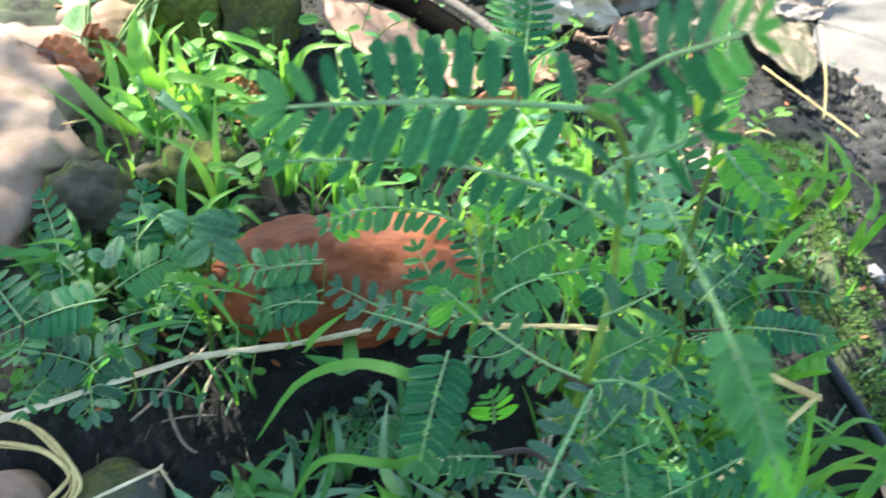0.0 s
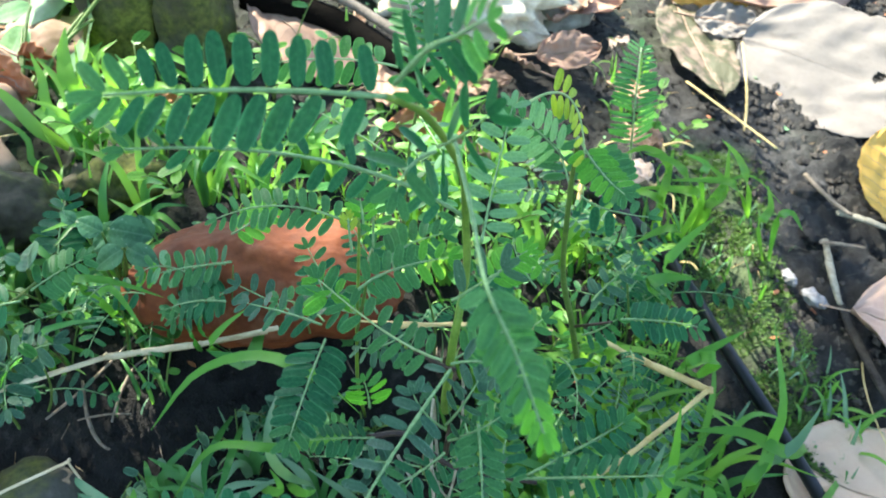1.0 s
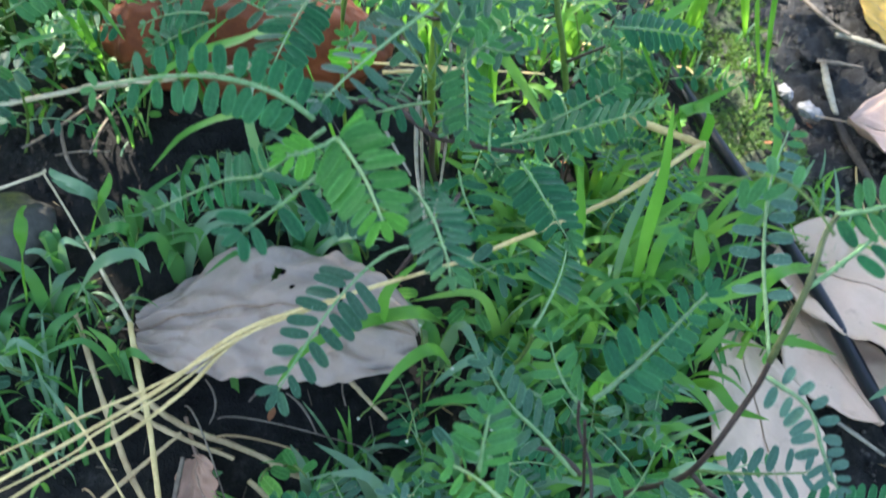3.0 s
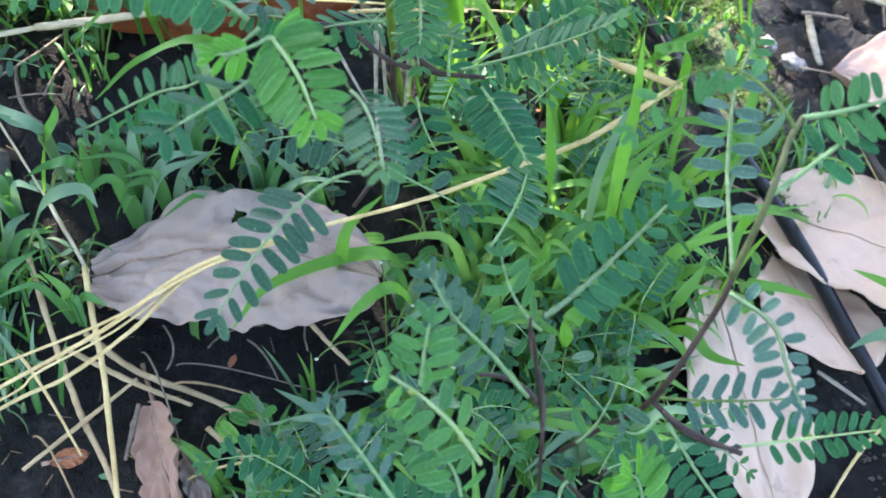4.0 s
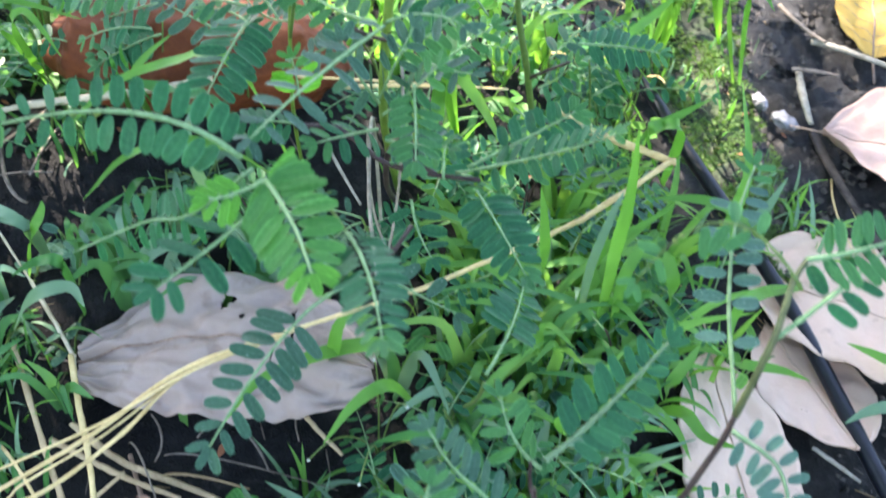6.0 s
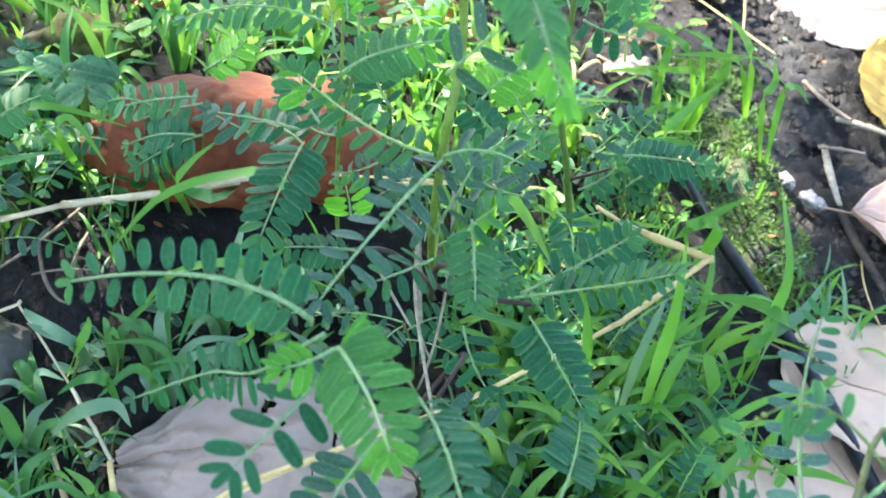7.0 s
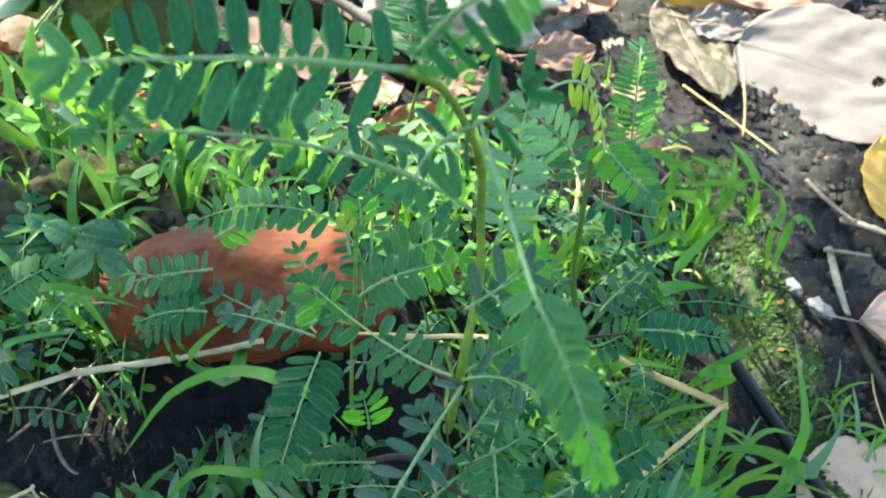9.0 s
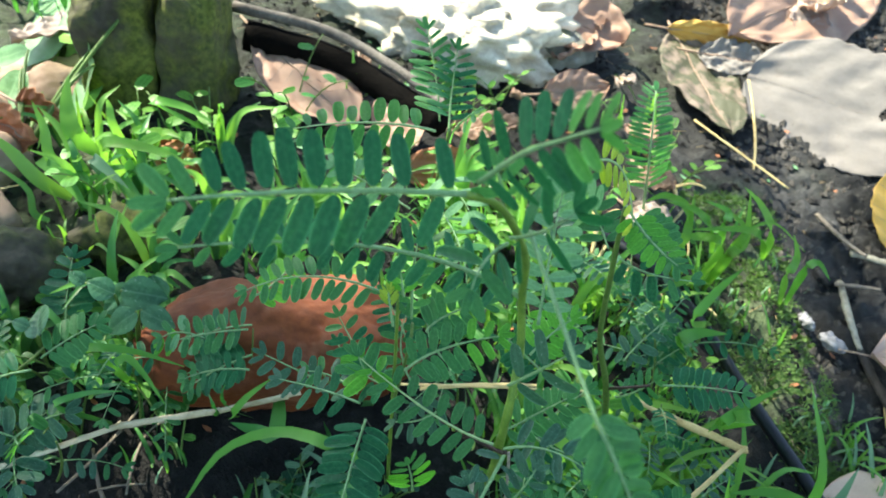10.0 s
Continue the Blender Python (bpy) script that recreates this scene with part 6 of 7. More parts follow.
# light green puts the sun on this and the next three plants into colour
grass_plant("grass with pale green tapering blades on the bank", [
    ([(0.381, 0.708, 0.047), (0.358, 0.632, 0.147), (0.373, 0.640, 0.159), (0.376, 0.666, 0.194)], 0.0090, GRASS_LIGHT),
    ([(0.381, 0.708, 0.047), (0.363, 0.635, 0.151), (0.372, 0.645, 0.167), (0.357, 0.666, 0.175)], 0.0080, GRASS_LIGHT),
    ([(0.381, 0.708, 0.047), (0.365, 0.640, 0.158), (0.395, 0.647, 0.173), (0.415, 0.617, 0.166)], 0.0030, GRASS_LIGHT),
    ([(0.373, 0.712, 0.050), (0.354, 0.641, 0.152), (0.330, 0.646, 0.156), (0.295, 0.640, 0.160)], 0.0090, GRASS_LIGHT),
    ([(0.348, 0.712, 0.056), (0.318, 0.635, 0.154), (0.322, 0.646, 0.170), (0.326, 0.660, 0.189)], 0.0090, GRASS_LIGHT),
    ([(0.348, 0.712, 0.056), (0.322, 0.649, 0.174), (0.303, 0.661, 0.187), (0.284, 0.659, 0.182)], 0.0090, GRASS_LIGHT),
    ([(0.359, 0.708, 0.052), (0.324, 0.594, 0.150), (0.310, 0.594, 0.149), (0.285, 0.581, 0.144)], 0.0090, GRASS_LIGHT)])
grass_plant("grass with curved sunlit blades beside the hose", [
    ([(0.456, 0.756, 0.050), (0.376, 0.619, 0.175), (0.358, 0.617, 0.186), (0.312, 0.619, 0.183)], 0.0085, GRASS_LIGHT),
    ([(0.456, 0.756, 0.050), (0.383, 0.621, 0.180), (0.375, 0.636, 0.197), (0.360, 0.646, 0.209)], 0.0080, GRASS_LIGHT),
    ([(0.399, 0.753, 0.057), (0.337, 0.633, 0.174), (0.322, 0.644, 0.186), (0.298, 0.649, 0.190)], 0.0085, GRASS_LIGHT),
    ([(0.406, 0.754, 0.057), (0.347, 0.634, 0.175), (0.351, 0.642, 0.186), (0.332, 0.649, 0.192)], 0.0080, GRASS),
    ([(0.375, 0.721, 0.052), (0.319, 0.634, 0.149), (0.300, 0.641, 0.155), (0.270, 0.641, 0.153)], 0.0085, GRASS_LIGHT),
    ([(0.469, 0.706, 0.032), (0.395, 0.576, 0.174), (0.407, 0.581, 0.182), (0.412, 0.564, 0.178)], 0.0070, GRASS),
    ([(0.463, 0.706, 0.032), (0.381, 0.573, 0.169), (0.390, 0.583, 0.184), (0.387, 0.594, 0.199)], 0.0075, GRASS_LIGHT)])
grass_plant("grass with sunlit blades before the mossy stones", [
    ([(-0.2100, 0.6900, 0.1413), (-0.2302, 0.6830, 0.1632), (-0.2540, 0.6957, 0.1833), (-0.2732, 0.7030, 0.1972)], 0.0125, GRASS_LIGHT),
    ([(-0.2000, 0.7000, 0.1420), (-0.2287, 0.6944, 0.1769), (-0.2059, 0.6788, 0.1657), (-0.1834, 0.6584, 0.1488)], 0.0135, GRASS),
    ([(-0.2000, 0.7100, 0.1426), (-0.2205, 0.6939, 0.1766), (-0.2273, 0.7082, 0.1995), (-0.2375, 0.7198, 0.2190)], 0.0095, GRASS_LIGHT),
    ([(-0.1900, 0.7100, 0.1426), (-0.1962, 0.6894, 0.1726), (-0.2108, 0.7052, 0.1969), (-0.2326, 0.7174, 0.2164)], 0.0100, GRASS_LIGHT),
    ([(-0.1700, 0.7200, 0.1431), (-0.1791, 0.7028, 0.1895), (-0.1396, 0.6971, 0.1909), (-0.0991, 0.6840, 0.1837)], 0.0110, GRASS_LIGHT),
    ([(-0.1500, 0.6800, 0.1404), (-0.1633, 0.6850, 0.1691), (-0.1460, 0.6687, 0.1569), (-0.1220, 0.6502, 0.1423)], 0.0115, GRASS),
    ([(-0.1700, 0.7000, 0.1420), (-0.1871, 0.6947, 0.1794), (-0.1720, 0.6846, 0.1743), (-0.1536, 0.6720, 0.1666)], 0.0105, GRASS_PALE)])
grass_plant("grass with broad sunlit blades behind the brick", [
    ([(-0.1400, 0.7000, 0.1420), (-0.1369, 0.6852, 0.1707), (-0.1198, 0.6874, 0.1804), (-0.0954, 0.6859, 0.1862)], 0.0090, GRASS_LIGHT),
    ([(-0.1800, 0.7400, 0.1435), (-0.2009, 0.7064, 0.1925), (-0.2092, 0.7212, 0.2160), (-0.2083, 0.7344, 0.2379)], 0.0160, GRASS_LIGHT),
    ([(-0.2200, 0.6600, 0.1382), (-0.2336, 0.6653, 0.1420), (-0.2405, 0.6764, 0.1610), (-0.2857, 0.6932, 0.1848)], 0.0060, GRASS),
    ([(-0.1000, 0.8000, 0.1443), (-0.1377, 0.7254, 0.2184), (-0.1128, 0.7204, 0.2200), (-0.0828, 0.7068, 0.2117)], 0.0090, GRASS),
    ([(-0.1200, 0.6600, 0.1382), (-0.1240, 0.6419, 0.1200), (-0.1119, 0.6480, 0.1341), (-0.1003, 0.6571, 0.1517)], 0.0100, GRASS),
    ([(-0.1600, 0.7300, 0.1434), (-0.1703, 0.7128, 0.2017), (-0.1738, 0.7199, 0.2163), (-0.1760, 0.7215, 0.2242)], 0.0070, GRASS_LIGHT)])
grass_plant("short grass before the brick", [
    ([(-0.1070, 0.5020, 0.1000), (-0.1223, 0.4557, 0.1835), (-0.1124, 0.4433, 0.2013), (-0.0891, 0.4408, 0.2008), (-0.0582, 0.4305, 0.1996)], 0.0058, GRASS),
    ([(-0.1120, 0.5020, 0.1000), (-0.1035, 0.4416, 0.1841), (-0.0949, 0.4388, 0.1977), (-0.0828, 0.4286, 0.1943), (-0.0672, 0.4125, 0.1840)], 0.0052, GRASS),
    ([(-0.0400, 0.4840, 0.0950), (-0.0302, 0.4206, 0.1663), (-0.0194, 0.4194, 0.1853), (-0.0038, 0.4227, 0.1994)], 0.0052, GRASS),
    ([(-0.1300, 0.4800, 0.0900), (-0.1451, 0.4354, 0.1554), (-0.1229, 0.4329, 0.1710), (-0.0970, 0.4260, 0.1814)], 0.0046, GRASS_DEEP),
    ([(-0.0550, 0.4860, 0.0950), (-0.0405, 0.4247, 0.1654), (-0.0438, 0.4251, 0.1816)], 0.0034, GRASS_DEEP),
    ([(-0.0300, 0.4840, 0.0950), (-0.0340, 0.4253, 0.1718), (-0.0330, 0.4249, 0.1906)], 0.0030, GRASS_DEEP)])
grass_plant("grass with grey-green blades beside a bent straw", [
    ([(-0.084, 0.375, 0.052), (-0.065, 0.313, 0.138), (-0.090, 0.328, 0.140), (-0.094, 0.331, 0.143)], 0.0062, GRASS_PALE),
    ([(-0.084, 0.375, 0.052), (-0.062, 0.312, 0.137), (-0.079, 0.316, 0.141), (-0.089, 0.319, 0.144)], 0.0062, GRASS_PALE),
    ([(-0.098, 0.369, 0.048), (-0.063, 0.312, 0.131), (-0.055, 0.313, 0.148), (-0.055, 0.317, 0.153)], 0.0060, GRASS),
    ([(-0.059, 0.348, 0.038), (-0.041, 0.293, 0.130), (-0.055, 0.294, 0.130), (-0.064, 0.283, 0.130)], 0.0070, GRASS_DEEP),
    ([(-0.131, 0.334, 0.030), (-0.099, 0.286, 0.120), (-0.096, 0.290, 0.140), (-0.090, 0.286, 0.151)], 0.0085, GRASS),
    ([(-0.101, 0.335, 0.030), (-0.059, 0.287, 0.110), (-0.037, 0.284, 0.123), (-0.025, 0.270, 0.123)], 0.0085, GRASS_PALE)])
grass_plant("grass with a broad blade over a tan dead leaf", [
    ([(0.287, 0.320, -0.020), (0.295, 0.317, 0.015), (0.319, 0.298, 0.012), (0.328, 0.277, 0.005)], 0.0080, GRASS),
    ([(0.318, 0.334, -0.021), (0.329, 0.311, 0.010), (0.341, 0.294, 0.007), (0.360, 0.282, 0.012)], 0.0095, GRASS),
    ([(0.247, 0.313, -0.015), (0.226, 0.236, 0.086), (0.230, 0.235, 0.100), (0.234, 0.237, 0.105)], 0.0110, GRASS),
    ([(0.256, 0.230, -0.036), (0.270, 0.225, -0.004), (0.281, 0.218, 0.007), (0.297, 0.214, 0.004)], 0.0080, GRASS),
    ([(0.332, 0.346, -0.020), (0.323, 0.330, 0.017), (0.331, 0.333, 0.036), (0.338, 0.340, 0.045)], 0.0090, GRASS),
    ([(0.383, 0.392, -0.016), (0.361, 0.328, 0.042), (0.388, 0.325, 0.041), (0.404, 0.313, 0.045)], 0.0075, GRASS),
    ([(0.526, 0.356, -0.036), (0.493, 0.341, -0.010), (0.476, 0.339, -0.014), (0.461, 0.334, -0.022)], 0.0090, GRASS_PALE),
    ([(0.535, 0.400, -0.025), (0.495, 0.368, 0.009), (0.482, 0.372, 0.012), (0.464, 0.377, 0.016)], 0.0080, GRASS)])


def grass_clump(x, y, n, length, kinds, seed, spread=0.8, width=0.0075):
    """A plant of a few lance-shaped blades that rise from one foot and arch over."""
    r0 = random.Random(seed)
    foot = V((x, y, soil_z(x, y) - 0.003))
    blades = []
    for i in range(n):
        a = r0.uniform(0, 6.283)
        d = V((math.cos(a), math.sin(a) * 0.8, 0))
        size, lean, sag = length * r0.uniform(0.6, 1.15), r0.uniform(0.25, spread), r0.uniform(0.0, 0.55)
        p1 = foot + V((0, 0, size * 0.40)) + d * size * lean * 0.25
        p2 = foot + V((0, 0, size * 0.74)) + d * size * lean * 0.62
        p3 = foot + V((0, 0, size * (1.0 - sag))) + d * size * (lean + 0.25)
        blades.append(([foot + d * 0.003, p1, p2, p3], width * r0.uniform(0.65, 1.2), r0.choice(kinds)))
    return grass_plant("grass plant with lance-shaped green blades", blades)


def under_leaf(x, y):
    """Where the large grey dead leaf covers the soil."""
    return -0.06 < x < 0.13 and 0.255 < y < 0.355


lawn = random.Random(314)
for (x0, x1), (y0, y1), n, size, kinds in (((0.19, 0.37), (0.33, 0.47), 26, 0.085, (GRASS, GRASS, GRASS_DEEP, GRASS_LIGHT)), ((0.13, 0.34), (0.23, 0.36), 20, 0.070, (GRASS, GRASS_DEEP, GRASS, GRASS_PALE)),
                                           ((0.24, 0.40), (0.46, 0.70), 16, 0.080, (GRASS, GRASS_LIGHT, GRASS_LIGHT)), ((-0.16, 0.00), (0.29, 0.40), 10, 0.050, (GRASS_DEEP, GRASS_DEEP, GRASS_DEEP, GRASS_PALE, GRASS)),
                                           ((-0.06, 0.09), (0.36, 0.44), 8, 0.050, (GRASS_DEEP, GRASS_DEEP, GRASS_PALE)), ((-0.24, -0.10), (0.46, 0.58), 9, 0.070, (GRASS_DEEP, GRASS, GRASS_DEEP)), ((-0.24, -0.02), (0.60, 0.80), 9, 0.080, (GRASS_LIGHT, GRASS, GRASS_DEEP)), ((0.05, 0.26), (0.12, 0.24), 10, 0.055, (GRASS_DEEP, GRASS, GRASS_PALE)),
                                           ((-0.11, 0.03), (0.59, 0.70), 7, 0.060, (GRASS_LIGHT, GRASS, GRASS_DEEP)), ((0.10, 0.28), (0.56, 0.76), 9, 0.075, (GRASS_LIGHT, GRASS_LIGHT, GRASS))):
    for k in range(n):
        x, y = lawn.uniform(x0, x1), lawn.uniform(y0, y1)
        if y > 0.30 and x > hose_x(y) - 0.035 or 0.30 < x and y < 0.35 or under_leaf(x, y):
            continue
        grass_clump(x, y, lawn.randrange(4, 7), size * lawn.uniform(0.75, 1.25), kinds, lawn.randrange(10 ** 6))

# tufts: (x, y) areas with blade count, height and colours
rnd = random.Random(77)
AREAS = (((0.14, 0.41), (0.26, 0.52), 54, 6, 0.074, ("green", "green", "deep", "light", "pale")),
         ((0.26, 0.40), (0.54, 0.75), 26, 7, 0.055, ("green", "light", "deep", "light")),
         ((0.43, 0.49), (0.46, 0.76), 12, 5, 0.029, ("green", "pale", "deep")),
         ((0.44, 0.50), (0.50, 0.58), 5, 5, 0.060, ("green", "green", "light", "pale")),
         ((0.38, 0.46), (0.60, 0.79), 10, 5, 0.032, ("green", "pale", "deep")),
         ((0.09, 0.28), (0.55, 0.78), 30, 6, 0.066, ("green", "light", "light", "deep")),
         ((-0.09, 0.09), (0.57, 0.75), 14, 6, 0.057, ("light", "light", "green", "deep")),
         ((-0.26, -0.04), (0.62, 0.80), 13, 6, 0.055, ("light", "light", "green")),
         ((-0.52, -0.23), (0.98, 1.30), 22, 7, 0.103, ("deep", "green", "deep")),
         ((-0.23, -0.08), (0.44, 0.57), 20, 6, 0.046, ("deep", "green", "deep")),
         ((-0.18, -0.03), (0.23, 0.33), 22, 7, 0.043, ("deep", "pale", "green")),
         ((-0.11, -0.00), (0.36, 0.44), 7, 4, 0.027, ("deep", "pale")),
         ((0.04, 0.22), (0.13, 0.27), 20, 7, 0.058, ("green", "deep", "pale")),
         ((0.16, 0.31), (0.16, 0.34), 10, 6, 0.064, ("green", "pale", "green")),
         ((0.31, 0.47), (0.17, 0.36), 10, 5, 0.055, ("green", "pale")),
         ((0.46, 0.64), (0.23, 0.30), 5, 6, 0.045, ("green", "deep")),
         ((-0.04, 0.41), (0.78, 1.06), 22, 5, 0.050, ("light", "green")))
for (x0, x1), (y0, y1), n, k, hgt, keys in AREAS:
    for i in range(n):
        x, y = rnd.uniform(x0, x1), rnd.uniform(y0, y1)
        if 0.31 < x < 0.44 and 0.15 < y < 0.35 or x > 0.44 and 0.24 < y < 0.46 or under_leaf(x, y):
            continue
        low = 1.0
        if 0.30 < y < 0.9 and -0.10 < x - hose_x(y) < 0.03:
            low = 0.62
            x -= 0.055 if x > hose_x(y) - 0.055 else 0.0
        tuft(x, y, k, hgt * low * rnd.uniform(0.7, 1.2), keys, rnd.randrange(10 ** 6))

# ---- small creeping weeds with oval leaves ----
# the sunny set puts sunlight into a lighter leaf green
OVALS = {"green": [leaf_mesh("leaf", GRASS, 0.5, 0.85, 6, 0.15, 0.1, 0.6), leaf_mesh("leaf", GRASS_DEEP, 0.55, 0.8, 6, 0.1, 0.15, 0.6)],
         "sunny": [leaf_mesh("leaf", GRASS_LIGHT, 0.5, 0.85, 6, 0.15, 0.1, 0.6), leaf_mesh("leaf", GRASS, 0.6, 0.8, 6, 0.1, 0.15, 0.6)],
         "grey": [leaf_mesh("leaf", GRASS_PALE, 0.42, 0.9, 6, 0.15, 0.1, 0.6), leaf_mesh("leaf", LEAF_WET, 0.5, 0.85, 6, 0.1, 0.15, 0.6)]}


def creeper(x, y, n, size, h, key, seed):
    r0 = random.Random(seed)
    w = thing("creeping_weed", (x, y, soil_z(x, y)), {"green": "low weed with small oval green leaves", "sunny": "low weed with oval leaves, lighter green for sunlight", "grey": "low weed with small grey-green leaves"}[key], "weed", "creeping weeds")
    p0 = V((x, y, soil_z(x, y)))
    for s in range(2):
        a = r0.uniform(0, 6.283)
        d = V((math.cos(a), math.sin(a), 0))
        pts = [p0 - V((0, 0, 0.004)), p0 + d * 0.4 * h + V((0, 0, h * 0.7)), p0 + d * h * 0.9 + V((0, 0, h * r0.uniform(0.8, 1.2)))]
        c = curve_points(pts, 10)
        part("stem", tube("stem", c, (0.0009, 0.0006), STEM_GREEN, 5), w, Matrix.Translation(c[0]))
        for i in range(n // 2):
            q = c[min(9, 2 + int(i / (n // 2) * 8))]
            a = r0.uniform(0, 6.283)
            d2 = V((math.cos(a), math.sin(a), r0.uniform(-0.1, 0.5)))
            part("leaf", r0.choice(OVALS[key]), w, aim(q, d2, V((r0.uniform(-0.4, 0.4), r0.uniform(-0.7, 0.1), 1)), size * r0.uniform(0.6, 1.1)))


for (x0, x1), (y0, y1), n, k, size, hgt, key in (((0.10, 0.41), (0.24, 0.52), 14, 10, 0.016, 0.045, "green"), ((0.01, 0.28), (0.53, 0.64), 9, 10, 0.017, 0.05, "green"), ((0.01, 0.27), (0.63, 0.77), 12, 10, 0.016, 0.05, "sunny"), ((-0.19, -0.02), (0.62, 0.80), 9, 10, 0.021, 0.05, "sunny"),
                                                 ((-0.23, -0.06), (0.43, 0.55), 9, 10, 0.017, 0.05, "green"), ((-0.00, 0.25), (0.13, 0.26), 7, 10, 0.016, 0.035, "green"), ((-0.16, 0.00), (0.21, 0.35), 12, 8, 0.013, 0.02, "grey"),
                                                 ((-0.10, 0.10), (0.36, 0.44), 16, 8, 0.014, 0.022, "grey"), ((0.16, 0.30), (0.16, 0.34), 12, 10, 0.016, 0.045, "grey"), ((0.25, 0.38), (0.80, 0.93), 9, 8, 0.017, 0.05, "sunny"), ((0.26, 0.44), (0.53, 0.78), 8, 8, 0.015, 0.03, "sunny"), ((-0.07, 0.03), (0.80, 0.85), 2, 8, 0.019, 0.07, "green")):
    for i in range(n):
        x, y = rnd.uniform(x0, x1), rnd.uniform(y0, y1)
        if 0.31 < x < 0.44 and 0.15 < y < 0.35 or under_leaf(x, y):
            continue
        if y > 0.30 and -0.03 < x - hose_x(y) < 0.10:
            x = hose_x(y) - rnd.uniform(0.04, 0.12)
        creeper(x, y, max(6, k - 2), size, hgt, key, rnd.randrange(10 ** 6))

# ---- crumbs of soil, fallen leaflets, bits of straw ----
def scatter(name, n, seed, make, material, label, category, group="", x0=-0.35, x1=0.75):
    """Many small bits in one mesh, lying on the soil."""
    r0 = random.Random(seed)
    vs, fs = [], []
    for i in range(n):
        x, y = r0.uniform(x0, x1), r0.uniform(0.08, 1.35)
        v, f = make(r0, x, y)
        k = len(vs)
        vs += v
        fs += [tuple(q + k for q in g) for g in f]
    ob = new(name, mesh_of(name, vs, fs, material, not name.startswith("soil")))
    return tagged(ob, label, category, group, "stuff")


def crumb(r0, x, y):
    s = r0.uniform(0.0010, 0.0040) * (1.5 if x > 0.44 and y > 0.5 else 0.7 if x > 0.36 else 1)
    z = soil_z(x, y) + s * 0.4
    base = [(1, 0, 0), (-1, 0, 0), (0, 1, 0), (0, -1, 0), (0, 0, 1), (0, 0, -1)]
    v = [(x + s * p[0] * r0.uniform(0.6, 1.3), y + s * p[1] * r0.uniform(0.6, 1.3), z + s * 0.8 * p[2] * r0.uniform(0.6, 1.3)) for p in base]
    return v, [(0, 2, 4), (2, 1, 4), (1, 3, 4), (3, 0, 4), (2, 0, 5), (1, 2, 5), (3, 1, 5), (0, 3, 5)]


def sliver(r0, x, y):
    a, l = r0.uniform(0, 6.283), r0.uniform(0.004, 0.016)
    w = r0.uniform(0.0002, 0.0006)
    d, s = V((math.cos(a), math.sin(a), 0)), V((-math.sin(a), math.cos(a), 0))
    p = V((x, y, soil_z(x, y) + 0.003))
    q = p + d * l
    q.z = soil_z(q.x, q.y) + 0.004
    v = [p + s * w, p - s * w, p + V((0, 0, w)), q + s * w, q - s * w, q + V((0, 0, w))]
    return [tuple(t) for t in v], [(0, 2, 5, 3), (2, 1, 4, 5), (1, 0, 3, 4), (0, 1, 2), (3, 5, 4)]


def fallen(r0, x, y):
    a, l = r0.uniform(0, 6.283), r0.uniform(0.006, 0.013)
    d, s = V((math.cos(a), math.sin(a), 0)), V((-math.sin(a), math.cos(a), 0.2))
    p = V((x, y, soil_z(x, y) + 0.004))
    v = [p, p + d * l * 0.3 + s * l * 0.2, p + d * l * 0.7 + s * l * 0.18, p + d * l, p + d * l * 0.7 - s * l * 0.18, p + d * l * 0.3 - s * l * 0.2]
    return [tuple(t) for t in v], [(0, 5, 4, 3, 2, 1)]


scatter("soil_crumbs", 6500, 1, crumb, SOIL, "loose crumbs of dark soil", "soil", "", -0.35, 0.47)
scatter("soil_crumbs", 5200, 14, crumb, SOIL_GREY, "loose crumbs of grey soil", "soil", "", 0.46, 0.78)
scatter("straw_bits", 420, 2, sliver, STRAW_OLD, "short bits of dry straw on the soil", "straw")
scatter("root_bits", 260, 3, sliver, ROOT, "thin grey rootlets on the soil", "roots")
scatter("root_bits", 420, 5, sliver, STEM_DRY_DARK, "thin dark rootlets and litter on grey soil", "roots", "", 0.47, 0.80)
scatter("fallen_leaflets", 150, 4, fallen, LEAF_BACK_LIT, "small pale fallen leaflets on the soil", "leaflets")
scatter("brown_leaflets", 160, 6, fallen, DEAD_RUST, "small brown withered leaflets on the soil", "leaflets")


# moss and fine weed on the bank beside the hose
def sprig(r0, x, y):
    y = r0.uniform(0.46, 0.84)
    x = r0.uniform(max(hose_x(y) + 0.010, 0.382), 0.490)
    while noise.noise(V((x * 22, y * 22, 3))) < -0.22:
        y = r0.uniform(0.46, 0.84)
        x = r0.uniform(max(hose_x(y) + 0.010, 0.382), 0.490)
    a, l = r0.uniform(0, 6.283), r0.uniform(0.003, 0.008)
    d = V((math.cos(a), math.sin(a), r0.uniform(0.1, 1.2))).normalized()
    s = d.cross(V((r0.uniform(-1, 1), r0.uniform(-1, 1), 1))).normalized() * l * 0.16
    p = V((x, y, soil_z(x, y) - 0.001))
    return [tuple(p - s), tuple(p + d * l * 0.6 - s * 0.8), tuple(p + d * l), tuple(p + d * l * 0.6 + s * 0.8), tuple(p + s)], [(0, 1, 2, 3, 4)]


scatter("moss", 14000, 8, sprig, MOSS, "yellow-green moss and fine weed on the bank", "moss")

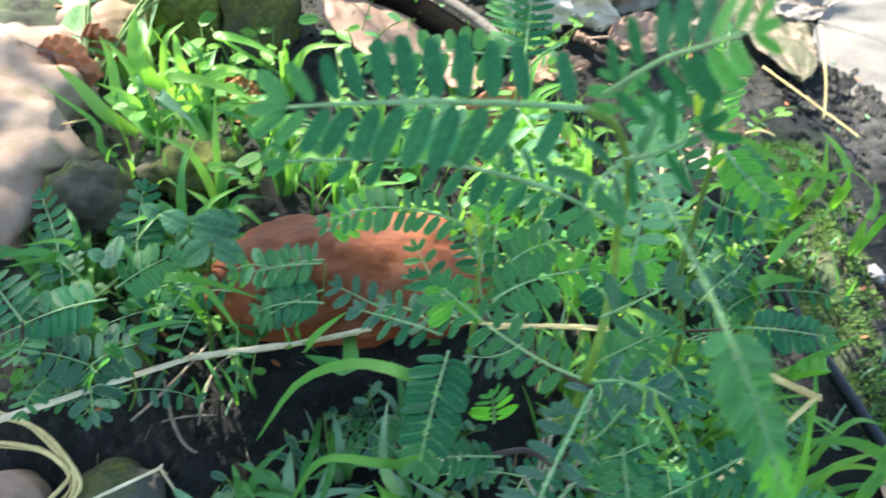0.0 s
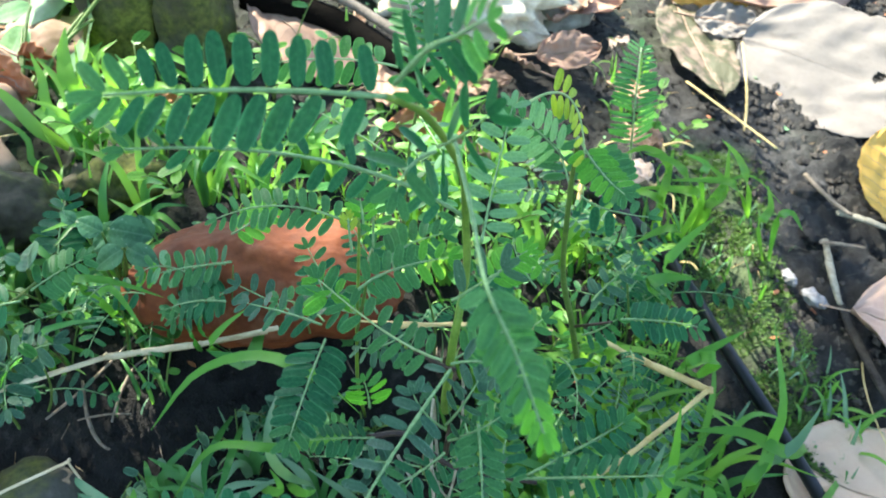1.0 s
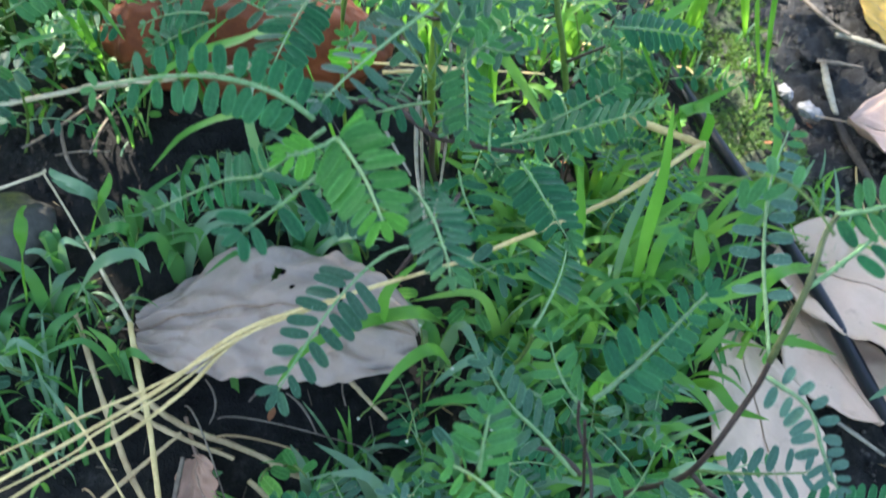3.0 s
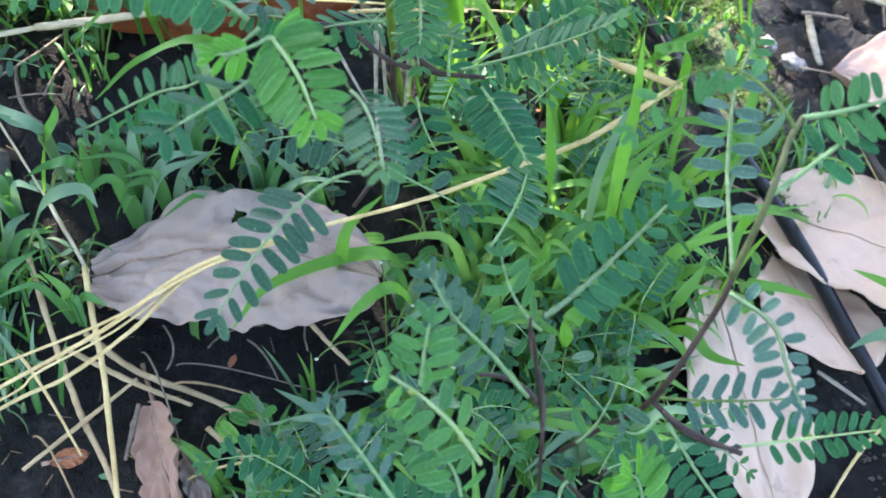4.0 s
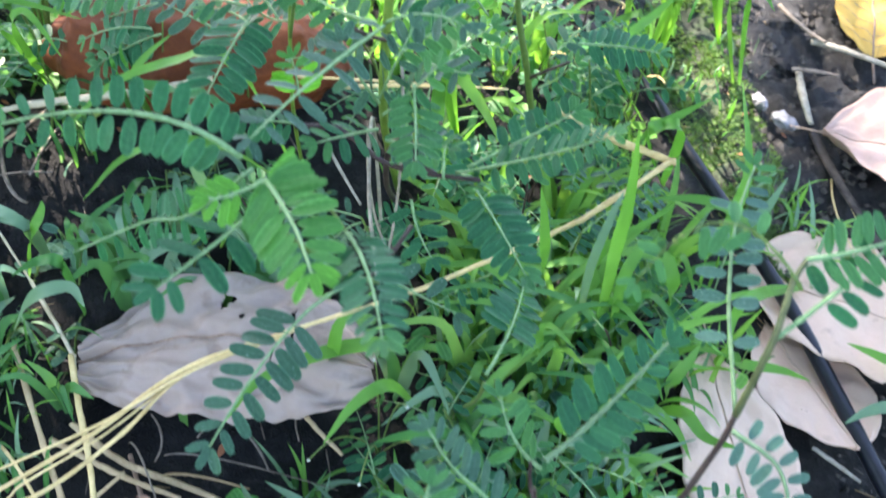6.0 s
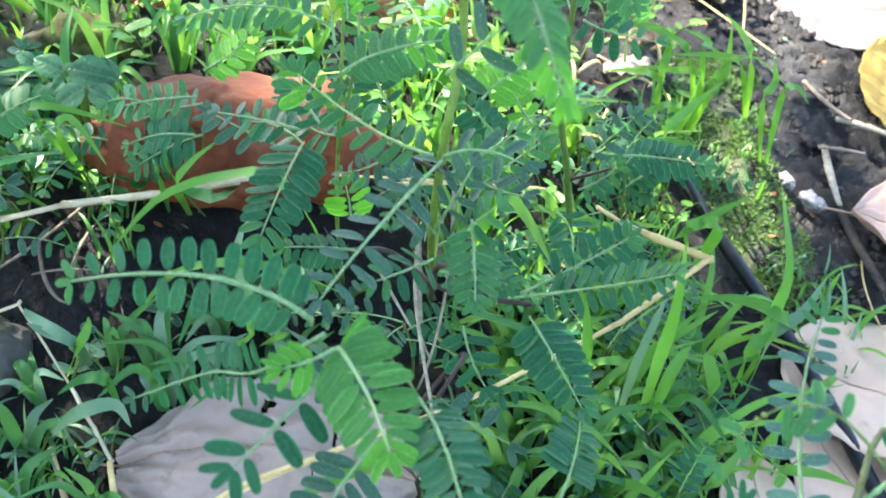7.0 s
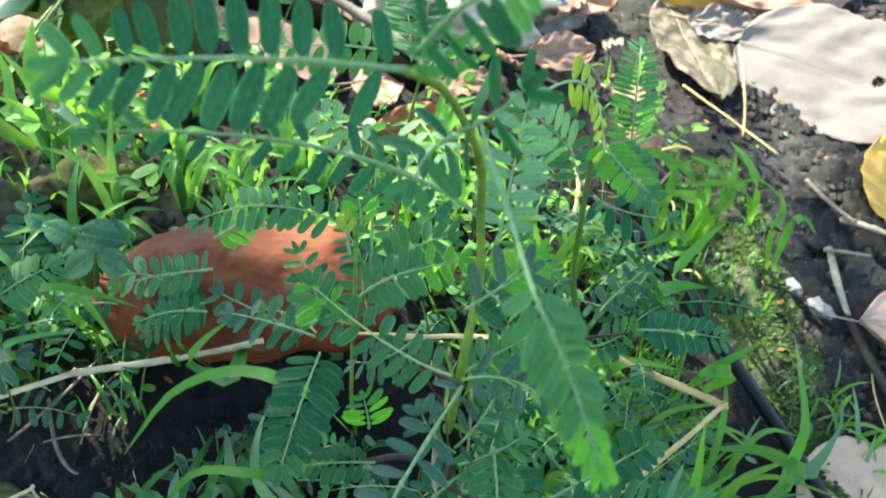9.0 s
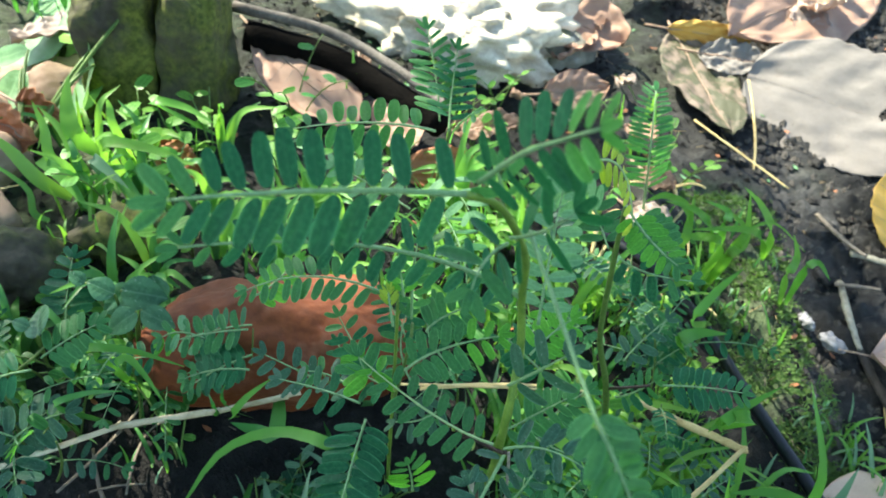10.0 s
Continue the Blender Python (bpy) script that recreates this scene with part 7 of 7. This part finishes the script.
# ---- an unseen tree, added so that its crown shades the near ground ----
tree = thing("tree", (-3.2, 2.2, 0.0), "broad leafy tree added out of view to shade the bed", "tree")
trunk = stem(tree, [(-3.2, 2.2, -0.1), (-3.1, 2.25, 1.2), (-2.9, 2.2, 2.2), (-2.4, 2.1, 3.2)], 0.16, 0.07, BARK, "trunk")
CENTRE = V((0.16, 0.30, 0.0)) + SUN_TO * 3.6
for k in range(6):
    a = k * 1.05
    stem(tree, [(-2.6, 2.15, 2.8), V((-2.6, 2.15, 2.8)).lerp(CENTRE, 0.5) + V((0, 0, 0.25)), CENTRE + V((0.7 * math.cos(a), 0.6 * math.sin(a), 0.1 * math.sin(3 * a)))], 0.04, 0.008, BARK, "limb")
r0 = random.Random(9)
vs, fs = [], []


def crown_leaf(p, size):
    d = V((r0.gauss(0, 1), r0.gauss(0, 1), r0.gauss(0, 0.5))).normalized()
    s = d.cross(V((r0.gauss(0, 0.4), r0.gauss(0, 0.4), 1))).normalized()
    k = len(vs)
    for u, w in ((0, 0), (0.35, 0.28), (0.75, 0.2), (1, 0), (0.75, -0.2), (0.35, -0.28)):
        vs.append(p + d * u * size + s * w * size - V((0, 0, 0.1 * u * u * size)))
    fs.append(tuple(range(k, k + 6)))


# openings left in the crown to light chosen spots: ground position and width
SUN_GAPS = ((0.136, 0.432, 0.054), (0.461, 0.625, 0.040), (0.468, 0.696, 0.054), (0.362, -0.115, 0.045), (0.378, 0.165, 0.055), (0.275, 0.375, 0.042), (-0.035, 0.390, 0.055), (0.125, 0.325, 0.050))
for i in range(42000):
    x, y = r0.uniform(-2.1, 2.3), r0.uniform(-2.2, 1.0)
    if math.hypot((x - 0.1) / 1.75, (y + 0.55) / 1.5) > 1 + 0.30 * noise.noise(V((x * 1.1, y * 1.1, 3))) + 0.15 * noise.noise(V((x * 3, y * 3, 8))) + r0.gauss(0, 0.05):
        continue
    brink = 0.40 + 0.10 * ss(0.25, 0.45, x) + 0.05 * ss(-0.25, -0.12, x) * ss(0.16, 0.06, x) + 0.08 * ss(0.0, -0.3, x) + 0.14 * ss(0.44, 0.52, x) + 0.08 * noise.noise(V((x * 2.2, 4, 1)))
    if r0.random() > 1 - 0.94 * ss(brink - 0.06, brink + 0.14, y):
        continue
    if noise.noise(V((x * 5, y * 5, 7))) > 0.42 + 0.4 * ss(0.24, 0.32, x) * ss(0.52, 0.46, y) or any((x - hx) ** 2 + (y - hy) ** 2 < hr * hr for hx, hy, hr in SUN_GAPS):
        continue
    crown_leaf(V((x, y, 0)) + SUN_TO * (3.6 + r0.gauss(0, 0.15)), r0.uniform(0.035, 0.075))
# extra leaves added over spots that are to stay shaded
for (x0, x1), (y0, y1) in [((0.36, 0.78), (0.05, 0.50))] * 1500 + [((0.15, 0.32), (-0.02, 0.18))] * 450 + [((-0.02, 0.13), (0.17, 0.30))] * 240 + [((-0.01, 0.085), (0.33, 0.44))] * 70:
    x, y = r0.uniform(x0, x1), r0.uniform(y0, y1)
    if not any((x - hx) ** 2 + (y - hy) ** 2 < hr * hr for hx, hy, hr in SUN_GAPS):
        crown_leaf(V((x, y, 0)) + SUN_TO * (3.6 + r0.gauss(0, 0.15)), r0.uniform(0.035, 0.075))
crown = mesh_of("crown", vs, fs, GRASS_DEEP)
part("crown", crown, tree, Matrix.Identity(4))
